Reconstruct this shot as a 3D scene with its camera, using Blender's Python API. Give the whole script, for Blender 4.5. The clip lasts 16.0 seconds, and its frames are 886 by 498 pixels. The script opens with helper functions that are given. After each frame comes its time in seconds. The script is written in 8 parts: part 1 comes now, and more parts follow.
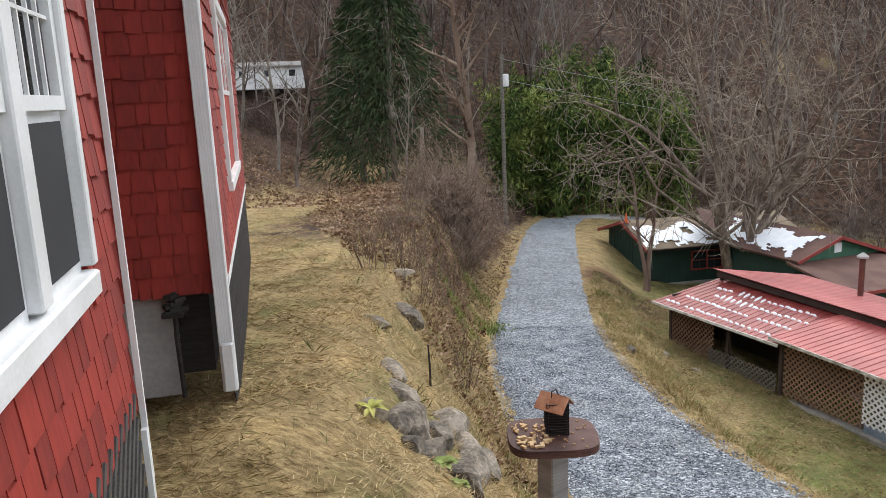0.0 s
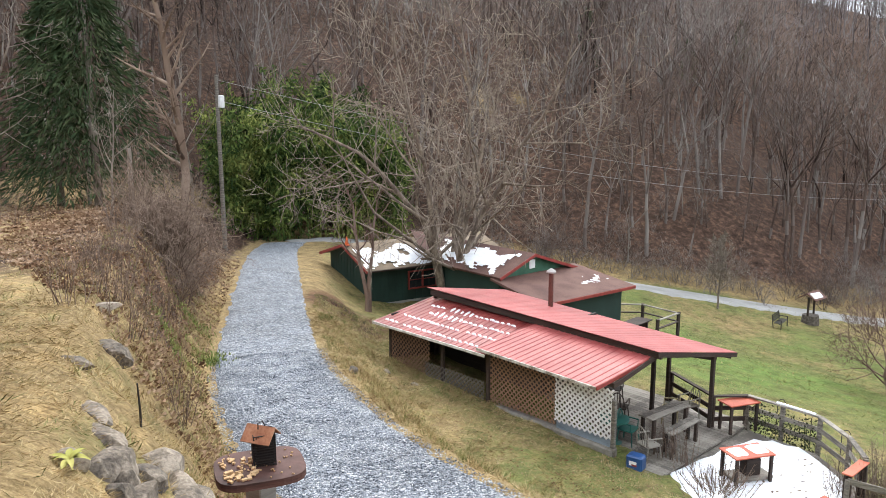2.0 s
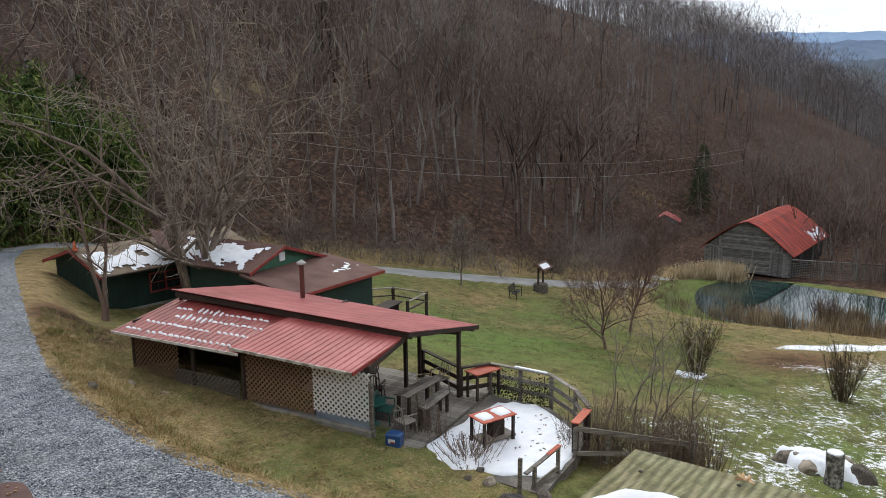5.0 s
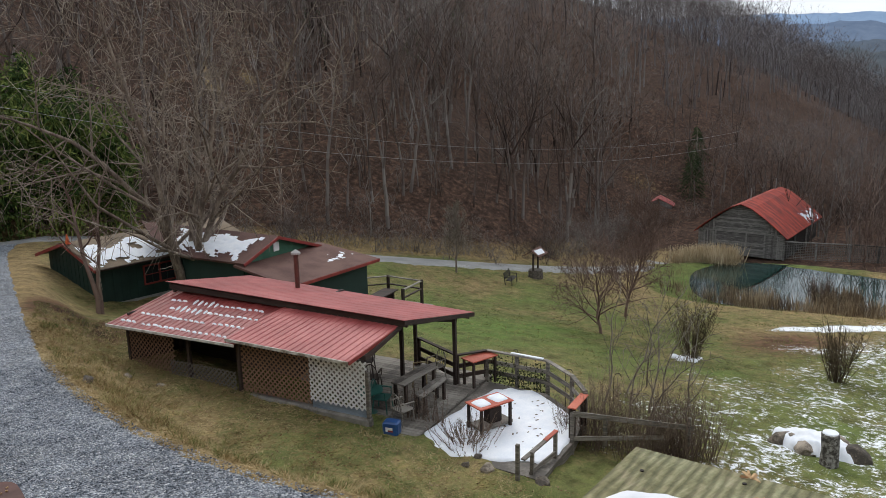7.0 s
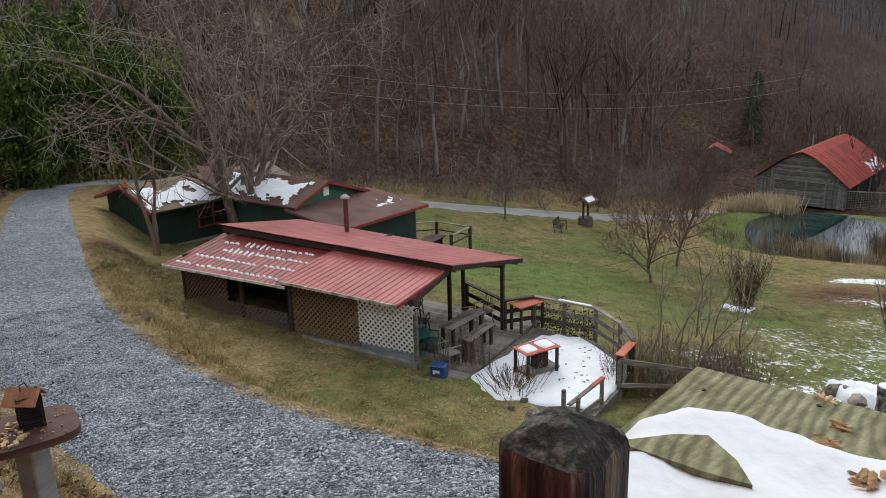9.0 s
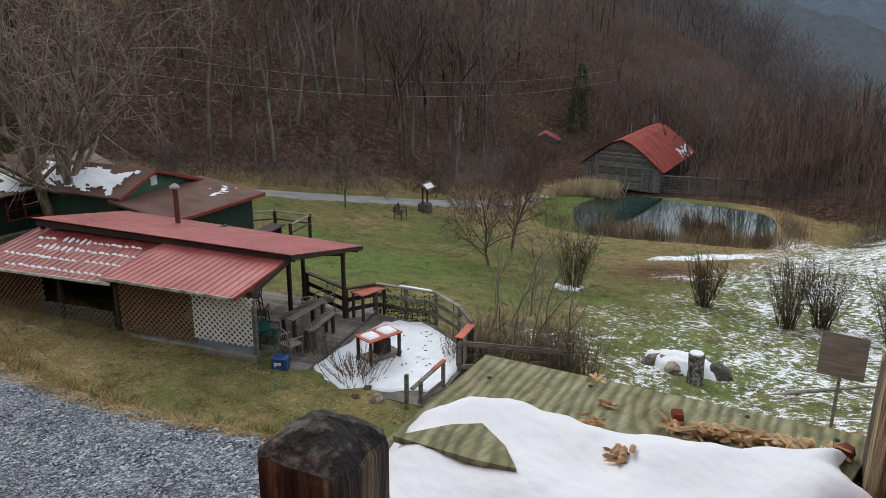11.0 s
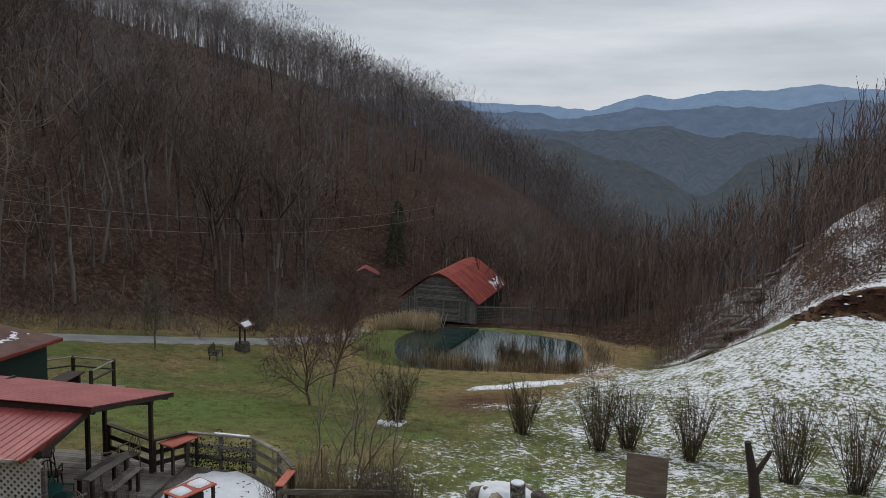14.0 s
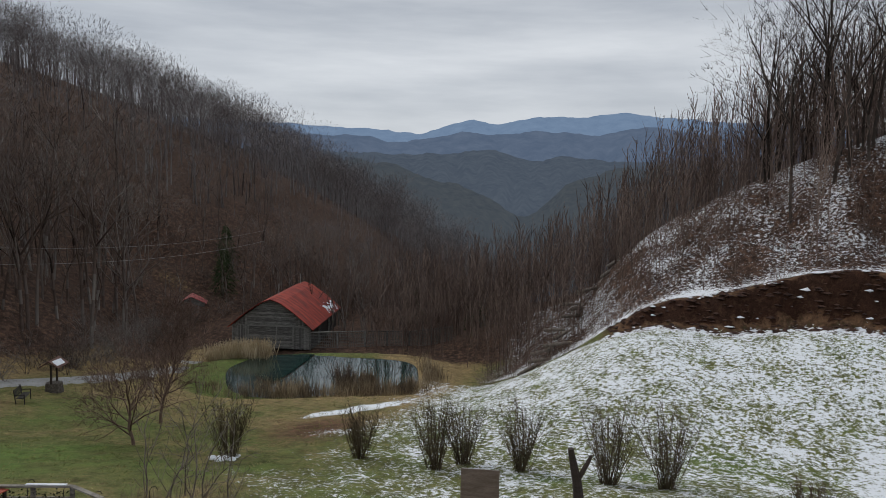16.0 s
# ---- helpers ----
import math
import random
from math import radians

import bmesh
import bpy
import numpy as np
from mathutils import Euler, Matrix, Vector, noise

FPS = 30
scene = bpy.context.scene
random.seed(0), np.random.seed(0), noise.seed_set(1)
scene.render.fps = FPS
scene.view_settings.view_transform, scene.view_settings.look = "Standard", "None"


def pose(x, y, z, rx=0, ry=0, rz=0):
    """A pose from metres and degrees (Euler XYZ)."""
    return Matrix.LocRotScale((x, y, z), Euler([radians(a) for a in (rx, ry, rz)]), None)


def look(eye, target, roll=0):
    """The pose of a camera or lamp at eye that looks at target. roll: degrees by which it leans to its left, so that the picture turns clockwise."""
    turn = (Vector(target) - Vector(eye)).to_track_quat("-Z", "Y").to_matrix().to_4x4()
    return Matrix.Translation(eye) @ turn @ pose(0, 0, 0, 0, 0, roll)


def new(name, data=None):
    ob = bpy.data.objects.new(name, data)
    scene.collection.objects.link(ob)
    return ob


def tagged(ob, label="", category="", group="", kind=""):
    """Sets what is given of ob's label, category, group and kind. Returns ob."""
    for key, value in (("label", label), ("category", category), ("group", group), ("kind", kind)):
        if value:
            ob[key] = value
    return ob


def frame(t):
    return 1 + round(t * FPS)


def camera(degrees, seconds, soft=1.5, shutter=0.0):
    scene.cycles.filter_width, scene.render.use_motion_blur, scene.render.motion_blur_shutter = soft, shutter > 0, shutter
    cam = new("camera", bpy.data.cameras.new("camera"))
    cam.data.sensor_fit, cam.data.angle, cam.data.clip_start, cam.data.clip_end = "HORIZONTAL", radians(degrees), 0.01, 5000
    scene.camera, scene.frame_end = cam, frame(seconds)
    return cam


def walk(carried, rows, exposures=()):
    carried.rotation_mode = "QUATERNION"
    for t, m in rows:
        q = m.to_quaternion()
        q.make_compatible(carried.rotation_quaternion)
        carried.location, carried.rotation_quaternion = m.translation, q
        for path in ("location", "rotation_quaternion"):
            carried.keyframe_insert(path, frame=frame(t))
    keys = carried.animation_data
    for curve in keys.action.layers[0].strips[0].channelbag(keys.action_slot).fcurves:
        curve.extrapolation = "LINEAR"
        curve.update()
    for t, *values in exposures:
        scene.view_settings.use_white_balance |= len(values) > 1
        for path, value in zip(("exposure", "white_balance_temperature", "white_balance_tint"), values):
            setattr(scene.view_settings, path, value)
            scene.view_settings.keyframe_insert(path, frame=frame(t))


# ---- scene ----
cam = camera(60.4, 16.0, 0.65)
# seconds, eye, target, roll
PATH = [
    (0, (-0.009, -0.017, 11.015), (-0.017, 1.943, 10.614), -2.5),
    (0.5, (0.019, -0.071, 11.027), (0.158, 1.884, 10.626), -1.9),
    (1, (0.014, -0.078, 11.036), (0.334, 1.854, 10.631), -1.0),
    (1.5, (0.039, -0.108, 11.059), (0.535, 1.789, 10.667), -0.6),
    (2, (0.057, -0.151, 11.08), (0.754, 1.689, 10.722), -0.1),
    (2.5, (0.076, -0.227, 11.113), (0.93, 1.546, 10.754), 0.3),
    (3, (0.085, -0.256, 11.12), (1.052, 1.456, 10.755), 0.4),
    (3.5, (0.1, -0.278, 11.132), (1.16, 1.379, 10.771), 0.6),
    (4, (0.088, -0.318, 11.152), (1.225, 1.286, 10.787), 0.4),
    (4.5, (0.065, -0.342, 11.166), (1.275, 1.206, 10.792), -0.1),
    (4.7, (0.06, -0.345, 11.17), (1.301, 1.177, 10.791), -0.2),
    (7, (0.095, -0.313, 11.169), (1.351, 1.184, 10.746), -1.3),
    (7.5, (0.102, -0.299, 11.155), (1.34, 1.208, 10.711), -1.0),
    (8, (0.111, -0.297, 11.122), (1.278, 1.248, 10.619), -1.5),
    (8.2, (0.128, -0.268, 11.11), (1.252, 1.297, 10.576), -1.8),
    (10.3, (0.139, -0.277, 11.092), (1.383, 1.177, 10.512), -1.5),
    (10.5, (0.152, -0.284, 11.093), (1.444, 1.126, 10.509), -1.1),
    (11, (0.185, -0.309, 11.107), (1.615, 0.958, 10.516), 0.4),
    (11.5, (0.14, -0.335, 11.147), (1.69, 0.834, 10.667), 1.7),
    (12, (0.119, -0.374, 11.186), (1.736, 0.741, 10.813), 2.5),
    (12.5, (0.109, -0.376, 11.21), (1.755, 0.718, 10.904), 3.2),
    (13, (0.095, -0.382, 11.228), (1.759, 0.692, 10.947), 2.8),
    (13.5, (0.101, -0.408, 11.251), (1.798, 0.617, 10.985), 2.1),
    (14, (0.099, -0.452, 11.266), (1.85, 0.483, 11.024), 1.6),
    (14.5, (0.053, -0.461, 11.286), (1.855, 0.377, 11.059), 1.8),
    (15, (0.01, -0.5, 11.314), (1.853, 0.247, 11.1), 2.0),
    (15.5, (-0.072, -0.532, 11.342), (1.813, 0.109, 11.152), 1.7),
    (16, (-0.224, -0.581, 11.406), (1.696, -0.046, 11.234), 1.5),
]
EXPOSURES = [(0.0, 1.35), (0.5, 1.65), (2.0, 1.85), (3.0, 1.9), (3.5, 1.8), (4.0, 1.2), (4.5, 0.9), (4.7, 0.85), (6.8, 0.65), (8.2, 0.68), (10.3, 0.58), (11.0, 0.5), (11.5, 0.5), (12.0, 0.22), (12.5, 0.1), (14.5, -0.05), (16.0, -0.05)]
walk(cam, [(t, look(eye, target, roll)) for t, eye, target, roll in PATH], EXPOSURES)

# ---- world and light: an overcast winter afternoon ----
world = bpy.data.worlds.new("overcast_sky")
scene.world = world
world.use_nodes = True
wn, wl = world.node_tree.nodes, world.node_tree.links
wn.clear()
w_out = wn.new("ShaderNodeOutputWorld")
w_bg = wn.new("ShaderNodeBackground")
w_sky = wn.new("ShaderNodeTexSky")
w_sky.sky_type, w_sky.sun_disc = "NISHITA", False
w_sky.sun_elevation, w_sky.sun_rotation = radians(38), radians(200)
w_tc, w_map = wn.new("ShaderNodeTexCoord"), wn.new("ShaderNodeMapping")
w_map.inputs["Scale"].default_value = (1.2, 1.2, 9.0)
w_noise = wn.new("ShaderNodeTexNoise")
w_noise.inputs["Scale"].default_value, w_noise.inputs["Detail"].default_value = 1.6, 6
w_noise.inputs["Roughness"].default_value = 0.55
w_ramp = wn.new("ShaderNodeValToRGB")
w_ramp.color_ramp.elements[0].position, w_ramp.color_ramp.elements[0].color = 0.32, (4.6, 4.95, 5.5, 1)
w_ramp.color_ramp.elements[1].position, w_ramp.color_ramp.elements[1].color = 0.68, (7.6, 7.9, 8.3, 1)
w_mix = wn.new("ShaderNodeMix")
w_mix.data_type = "RGBA"
w_mix.inputs[0].default_value = 0.93
wl.new(w_tc.outputs["Generated"], w_map.inputs["Vector"])
wl.new(w_map.outputs[0], w_noise.inputs["Vector"])
wl.new(w_noise.outputs[0], w_ramp.inputs[0])
wl.new(w_sky.outputs[0], w_mix.inputs[6])
wl.new(w_ramp.outputs[0], w_mix.inputs[7])
wl.new(w_mix.outputs[2], w_bg.inputs[0])
wl.new(w_bg.outputs[0], w_out.inputs[0])
w_bg.inputs[1].default_value = 0.1
sun_data = bpy.data.lights.new("sun", "SUN")
sun_data.energy, sun_data.angle, sun_data.color = 1.2, radians(40), (1.0, 0.97, 0.93)
sun = new("sun", sun_data)
sun.matrix_world = pose(0, 0, 60, 50, 0, 160)

# ---- small helpers ----
rng = random.Random(7)


def smooth(a, b, v):
    t = np.clip((np.asarray(v, float) - a) / (b - a), 0, 1)
    return t * t * (3 - 2 * t)


class Geo:
    """Vertices and faces of one mesh."""

    def __init__(self):
        self.v, self.f = [], []

    def add(self, verts, faces):
        n = len(self.v)
        self.v += [tuple(p) for p in verts]
        self.f += [tuple(i + n for i in face) for face in faces]
        return self

    def box(self, c, s, rz=0.0, m=None, bevel=0.0):
        """A box round c of size s, with cut corner edges where bevel is given."""
        hx, hy, hz = s[0] / 2, s[1] / 2, s[2] / 2
        if bevel:
            b = min(bevel, hx * 0.6, hy * 0.6, hz * 0.6)
            rings = []
            for z, k in ((-hz, b), (-hz + b, 0), (hz - b, 0), (hz, b)):
                x, y = hx - k, hy - k
                rings.append([(-x + b, -y, z), (x - b, -y, z), (x, -y + b, z), (x, y - b, z), (x - b, y, z), (-x + b, y, z), (-x, y - b, z), (-x, -y + b, z)])
            verts = [p for r in rings for p in r]
            faces = [tuple(range(7, -1, -1)), tuple(range(24, 32))]
            for k in range(3):
                faces += [(k * 8 + i, k * 8 + (i + 1) % 8, k * 8 + 8 + (i + 1) % 8, k * 8 + 8 + i) for i in range(8)]
        else:
            verts = [(x, y, z) for z in (-hz, hz) for x, y in ((-hx, -hy), (hx, -hy), (hx, hy), (-hx, hy))]
            faces = [(3, 2, 1, 0), (4, 5, 6, 7), (0, 1, 5, 4), (1, 2, 6, 5), (2, 3, 7, 6), (3, 0, 4, 7)]
        t = Matrix.Translation(c) @ Matrix.Rotation(radians(rz), 4, "Z")
        if m is not None:
            t = m @ t
        return self.add([t @ Vector(p) for p in verts], faces)

    def beam(self, a, b, w, h, m=None):
        """A board from a to b, w wide and h high."""
        a, b = Vector(a), Vector(b)
        d = b - a
        ahead = d.normalized()
        side = ahead.cross(Vector((0, 0, 1)))
        side = side.normalized() if side.length > 1e-4 else Vector((1, 0, 0))
        up = side.cross(ahead)
        e = min(w, h) * 0.12
        ring = [(-w / 2 + e, -h / 2), (w / 2 - e, -h / 2), (w / 2, -h / 2 + e), (w / 2, h / 2 - e), (w / 2 - e, h / 2), (-w / 2 + e, h / 2), (-w / 2, h / 2 - e), (-w / 2, -h / 2 + e)]
        verts = [p + side * u + up * v for p in (a, b) for u, v in ring]
        if m is not None:
            verts = [m @ p for p in verts]
        return self.add(verts, [tuple(range(8)), tuple(range(15, 7, -1))] + [(i, 8 + i, 8 + (i + 1) % 8, (i + 1) % 8) for i in range(8)])

    def tube(self, pts, radii, n=6, cap=True, m=None):
        """A round bar along pts."""
        pts = [Vector(p) for p in pts]
        verts = []
        for k, p in enumerate(pts):
            d = (pts[min(k + 1, len(pts) - 1)] - pts[max(k - 1, 0)]).normalized()
            s = d.cross(Vector((0.31, 0.17, 0.93) if abs(d.z) < 0.95 else (1, 0.1, 0))).normalized()
            u = s.cross(d)
            r = radii[k] if isinstance(radii, (list, tuple)) else radii
            verts += [p + (s * math.cos(2 * math.pi * i / n) + u * math.sin(2 * math.pi * i / n)) * r for i in range(n)]
        if m is not None:
            verts = [m @ p for p in verts]
        faces = [(k * n + i, k * n + (i + 1) % n, (k + 1) * n + (i + 1) % n, (k + 1) * n + i) for k in range(len(pts) - 1) for i in range(n)]
        if cap:
            faces += [tuple(range(n - 1, -1, -1)), tuple(range((len(pts) - 1) * n, len(pts) * n))]
        return self.add(verts, faces)

    def slab(self, corners, thick, m=None):
        """A plate whose upper side has these corners."""
        c = [Vector(p) for p in corners]
        n = (c[1] - c[0]).cross(c[-1] - c[0]).normalized()
        if n.z < 0:
            n = -n
        verts = c + [p - n * thick for p in c]
        if m is not None:
            verts = [m @ p for p in verts]
        k = len(c)
        return self.add(verts, [tuple(range(k)), tuple(range(2 * k - 1, k - 1, -1))] + [(i, i + k, (i + 1) % k + k, (i + 1) % k) for i in range(k)])

    def prism(self, outline, depth, m):
        """An outline in the local x-z plane, drawn out along local y."""
        k = len(outline)
        verts = [m @ Vector((x, y, z)) for y in (0, depth) for x, z in outline]
        return self.add(verts, [tuple(range(k)), tuple(range(2 * k - 1, k - 1, -1))] + [(i, i + k, (i + 1) % k + k, (i + 1) % k) for i in range(k)])


def part(name, geo, material, parent=None, label="", soft=False):
    me = bpy.data.meshes.new(name)
    me.from_pydata(geo.v, [], geo.f)
    bm = bmesh.new()
    bm.from_mesh(me)
    bmesh.ops.recalc_face_normals(bm, faces=bm.faces)
    bm.to_mesh(me)
    bm.free()
    if soft:
        me.polygons.foreach_set("use_smooth", [True] * len(me.polygons))
    me.materials.append(material)
    ob = new(name, me)
    ob.parent = parent
    if label:
        ob["label"] = label
    return ob


def raw(name, verts, faces, material, parent=None, soft=False, uneven=None):
    """A large mesh straight from arrays."""
    me = bpy.data.meshes.new(name)
    verts, faces = np.asarray(verts, np.float32), np.asarray(faces, np.int32)
    k = faces.shape[1]
    me.vertices.add(len(verts))
    me.vertices.foreach_set("co", verts.ravel())
    me.loops.add(faces.size)
    me.loops.foreach_set("vertex_index", faces.ravel())
    me.polygons.add(len(faces))
    me.polygons.foreach_set("loop_start", np.arange(0, faces.size, k, dtype=np.int32))
    me.update(calc_edges=True)
    if soft:
        me.polygons.foreach_set("use_smooth", np.ones(len(faces), bool))
    me.materials.append(material)
    ob = new(name, me)
    ob.parent = parent
    return ob


def thing(name, place, label, category, group="", kind=""):
    """An Empty at a thing's base."""
    ob = new(name)
    ob.empty_display_size = 0.2
    ob.matrix_world = place
    bpy.context.view_layer.update()
    return tagged(ob, label, category, group, kind)


# ---- materials ----
def material(name, stops, scale=6.0, rough=0.8, metal=0.0, bump=0.3, fine=60.0, stretch=(1, 1, 1), spread=0.25, rnd=0.12, coords="Object", distort=0.0, bump_dist=0.01):
    """A surface of a few tones mixed by broad and fine noise, uneven from piece to piece, with fine relief."""
    m = bpy.data.materials.new(name)
    m.use_nodes = True
    n, l = m.node_tree.nodes, m.node_tree.links
    b = n["Principled BSDF"]
    tc, mp = n.new("ShaderNodeTexCoord"), n.new("ShaderNodeMapping")
    mp.inputs["Scale"].default_value = stretch
    l.new(tc.outputs[coords], mp.inputs[0])
    big, small = n.new("ShaderNodeTexNoise"), n.new("ShaderNodeTexNoise")
    for node, s in ((big, scale), (small, fine)):
        node.inputs["Scale"].default_value, node.inputs["Detail"].default_value = s, 5
        node.inputs["Distortion"].default_value = distort
        l.new(mp.outputs[0], node.inputs["Vector"])
    add = n.new("ShaderNodeMath")
    add.operation = "MULTIPLY_ADD"
    add.inputs[1].default_value = spread * 2
    l.new(small.outputs[0], add.inputs[0])
    l.new(big.outputs[0], add.inputs[2])
    info = n.new("ShaderNodeObjectInfo")
    add2 = n.new("ShaderNodeMath")
    add2.operation = "MULTIPLY_ADD"
    add2.inputs[1].default_value = rnd * 2
    l.new(info.outputs["Random"], add2.inputs[0])
    l.new(add.outputs[0], add2.inputs[2])
    sub = n.new("ShaderNodeMath")
    sub.operation = "SUBTRACT"
    sub.inputs[1].default_value = spread + rnd
    l.new(add2.outputs[0], sub.inputs[0])
    ramp = n.new("ShaderNodeValToRGB")
    el = ramp.color_ramp.elements
    pos = np.linspace(0.3, 0.7, len(stops))
    el[0].position, el[0].color = pos[0], (*stops[0], 1)
    el[1].position, el[1].color = pos[-1], (*stops[-1], 1)
    for p, c in zip(pos[1:-1], stops[1:-1]):
        el.new(p).color = (*c, 1)
    l.new(sub.outputs[0], ramp.inputs[0])
    l.new(ramp.outputs[0], b.inputs["Base Color"])
    b.inputs["Roughness"].default_value, b.inputs["Metallic"].default_value = rough, metal
    if bump:
        bp = n.new("ShaderNodeBump")
        bp.inputs["Strength"].default_value, bp.inputs["Distance"].default_value = bump, bump_dist
        l.new(add.outputs[0], bp.inputs["Height"])
        l.new(bp.outputs[0], b.inputs["Normal"])
    return m


def wood(name, stops, rough=0.8, grain=(1, 1, 12), bump=0.5):
    return material(name, stops, scale=1.6, fine=14, stretch=grain, rough=rough, bump=bump, spread=0.3, rnd=0.15, distort=0.4)


M_RED_SHINGLE = material("red_stained_shingle", [(0.165, 0.013, 0.009), (0.27, 0.023, 0.014), (0.36, 0.038, 0.023)], scale=2.0, fine=40, stretch=(1, 1, 0.25), rough=0.75, bump=0.35, rnd=0.11)
M_WHITE = material("white_paint", [(0.62, 0.63, 0.63), (0.78, 0.79, 0.80)], scale=3, fine=70, rough=0.45, bump=0.08, spread=0.2)
# for black things; also carries painted shade in hollows and on inner walls
M_BLACK_AND_SHADE = wood("black_wood_and_shade", [(0.012, 0.010, 0.009), (0.035, 0.03, 0.027)])
M_DARKWOOD = wood("dark_stained_wood", [(0.022, 0.014, 0.011), (0.055, 0.035, 0.027)])
M_GREYWOOD = wood("weathered_grey_wood", [(0.09, 0.08, 0.068), (0.19, 0.17, 0.145), (0.27, 0.25, 0.215)])
M_BROWNLATTICE = wood("brown_lattice_wood", [(0.15, 0.088, 0.055), (0.27, 0.165, 0.105)])
M_CONCRETE = material("grey_concrete", [(0.26, 0.25, 0.24), (0.38, 0.37, 0.355)], scale=2, fine=30, rough=0.9, bump=0.3)
M_REDROOF = material("faded_red_metal", [(0.26, 0.05, 0.048), (0.34, 0.075, 0.071), (0.42, 0.112, 0.103)], scale=0.9, fine=14, rough=0.58, bump=0.1, spread=0.2, rnd=0.1)
M_REDROOF_WORN = material("worn_red_metal", [(0.19, 0.028, 0.026), (0.27, 0.05, 0.045), (0.34, 0.10, 0.085)], scale=1.4, fine=20, rough=0.5, bump=0.15, spread=0.3)
M_RUST = material("rusty_red_metal", [(0.1, 0.014, 0.009), (0.27, 0.027, 0.014), (0.42, 0.06, 0.026)], scale=0.9, fine=6, stretch=(0.6, 2.4, 0.6), rough=0.8, bump=0.2, spread=0.3)
M_BROWNSHINGLE = material("brown_asphalt_shingle", [(0.06, 0.028, 0.024), (0.10, 0.047, 0.038), (0.14, 0.075, 0.058)], scale=0.9, fine=25, rough=0.9, bump=0.5, spread=0.3)
M_TANROOF = material("tan_asphalt_roof", [(0.13, 0.095, 0.062), (0.20, 0.15, 0.10), (0.24, 0.19, 0.14)], scale=0.8, fine=30, rough=0.9, bump=0.4)
M_GREENSIDING = material("dark_green_siding", [(0.008, 0.028, 0.022), (0.015, 0.045, 0.036)], scale=1.0, fine=20, rough=0.7, bump=0.1)
M_GREENBOARD = material("faded_green_board", [(0.03, 0.10, 0.06), (0.055, 0.15, 0.095)], scale=2, fine=30, rough=0.75, bump=0.1)
M_REDTRIM = material("red_trim_paint", [(0.20, 0.024, 0.02), (0.30, 0.045, 0.036)], scale=3, fine=40, rough=0.6, bump=0.1)
M_ORANGETOP = material("orange_red_painted_board", [(0.34, 0.06, 0.03), (0.45, 0.095, 0.05), (0.5, 0.14, 0.08)], scale=2, fine=25, rough=0.65, bump=0.15)
M_SNOW = material("snow", [(0.72, 0.76, 0.82), (0.84, 0.86, 0.89)], scale=3, fine=20, rough=0.75, bump=0.5, bump_dist=0.02, rnd=0.03)
M_BARNWOOD = wood("grey_barn_board", [(0.06, 0.058, 0.056), (0.14, 0.138, 0.132), (0.25, 0.245, 0.236)])
M_BARK = material("grey_brown_bark", [(0.10, 0.08, 0.065), (0.19, 0.16, 0.135), (0.28, 0.245, 0.21)], scale=4, fine=30, stretch=(1, 1, 0.3), rough=0.95, bump=0.8, spread=0.3)
M_TWIG = material("winter_twig", [(0.085, 0.058, 0.043), (0.155, 0.11, 0.083), (0.22, 0.165, 0.125)], scale=0.3, fine=3, rough=0.95, bump=0)
M_ROCK = material("weathered_rock", [(0.06, 0.05, 0.04), (0.16, 0.132, 0.102), (0.33, 0.28, 0.22)], scale=4, fine=26, rough=0.9, bump=0.8, spread=0.3, rnd=0.15, bump_dist=0.03)

glass = bpy.data.materials.new("window_glass")
glass.use_nodes = True
gb = glass.node_tree.nodes["Principled BSDF"]
gb.inputs["Base Color"].default_value = (0.03, 0.035, 0.04, 1)
gb.inputs["Roughness"].default_value = 0.04
gb.inputs["Specular IOR Level"].default_value = 0.45
M_GLASS = glass

# ---- lie of the land ----
ROAD_Y = [-30, -12, -4, 0, 4, 8, 10, 14, 19, 22, 30, 40, 48, 54, 60]
ROAD_X = [7.5, 7, 6.8, 6.5, 5.6, 3.9, 3.2, 2.65, 2.65, 2.85, 3.95, 5.45, 6.8, 8.6, 12]
ROAD_Z = [6.4, 6.2, 6.0, 5.8, 5.6, 5.35, 5.2, 4.75, 4.2, 3.95, 3.4, 2.85, 2.3, 1.9, 1.4]
LANE_X = [8.6, 14, 20, 29.8, 40, 48, 56, 64, 72, 80]
LANE_Y = [53.5, 54, 51.3, 46.2, 41.6, 38.8, 38.6, 42, 48, 55]
FOOT_X = [-60, 2, 9, 20, 30, 40, 50, 58, 66, 80, 100, 140, 200, 300]
FOOT_Y = [64, 60, 59, 55, 50, 45.6, 43.2, 45, 50, 50, 40, 34, 30, 30]
TOP_X = [-60, 0, 60, 120, 165, 200, 240, 290, 340, 420]
TOP_Z = [90, 88, 85, 80, 69.5, 54.5, 34, 11, -10, -32]


def curve(t, ts, vs, w=1.2):
    """A soft path through the stations ts, vs."""
    t = np.asarray(t, float)
    return (np.interp(t - w, ts, vs) + np.interp(t, ts, vs) * 2 + np.interp(t + w, ts, vs)) / 4


def road_x(y):
    return curve(y, ROAD_Y, ROAD_X)


def road_z(y):
    return curve(y, ROAD_Y, ROAD_Z)


def foot(x):
    return curve(x, FOOT_X, FOOT_Y, 4)


def bank_line(x, y):
    """Metres beyond the foot of the raw earth bank in the south-east."""
    return x - (56.5 + 0.23 * y) + 0.45 * np.sin(0.8 * y) + 0.25 * np.sin(2.1 * y + 1)


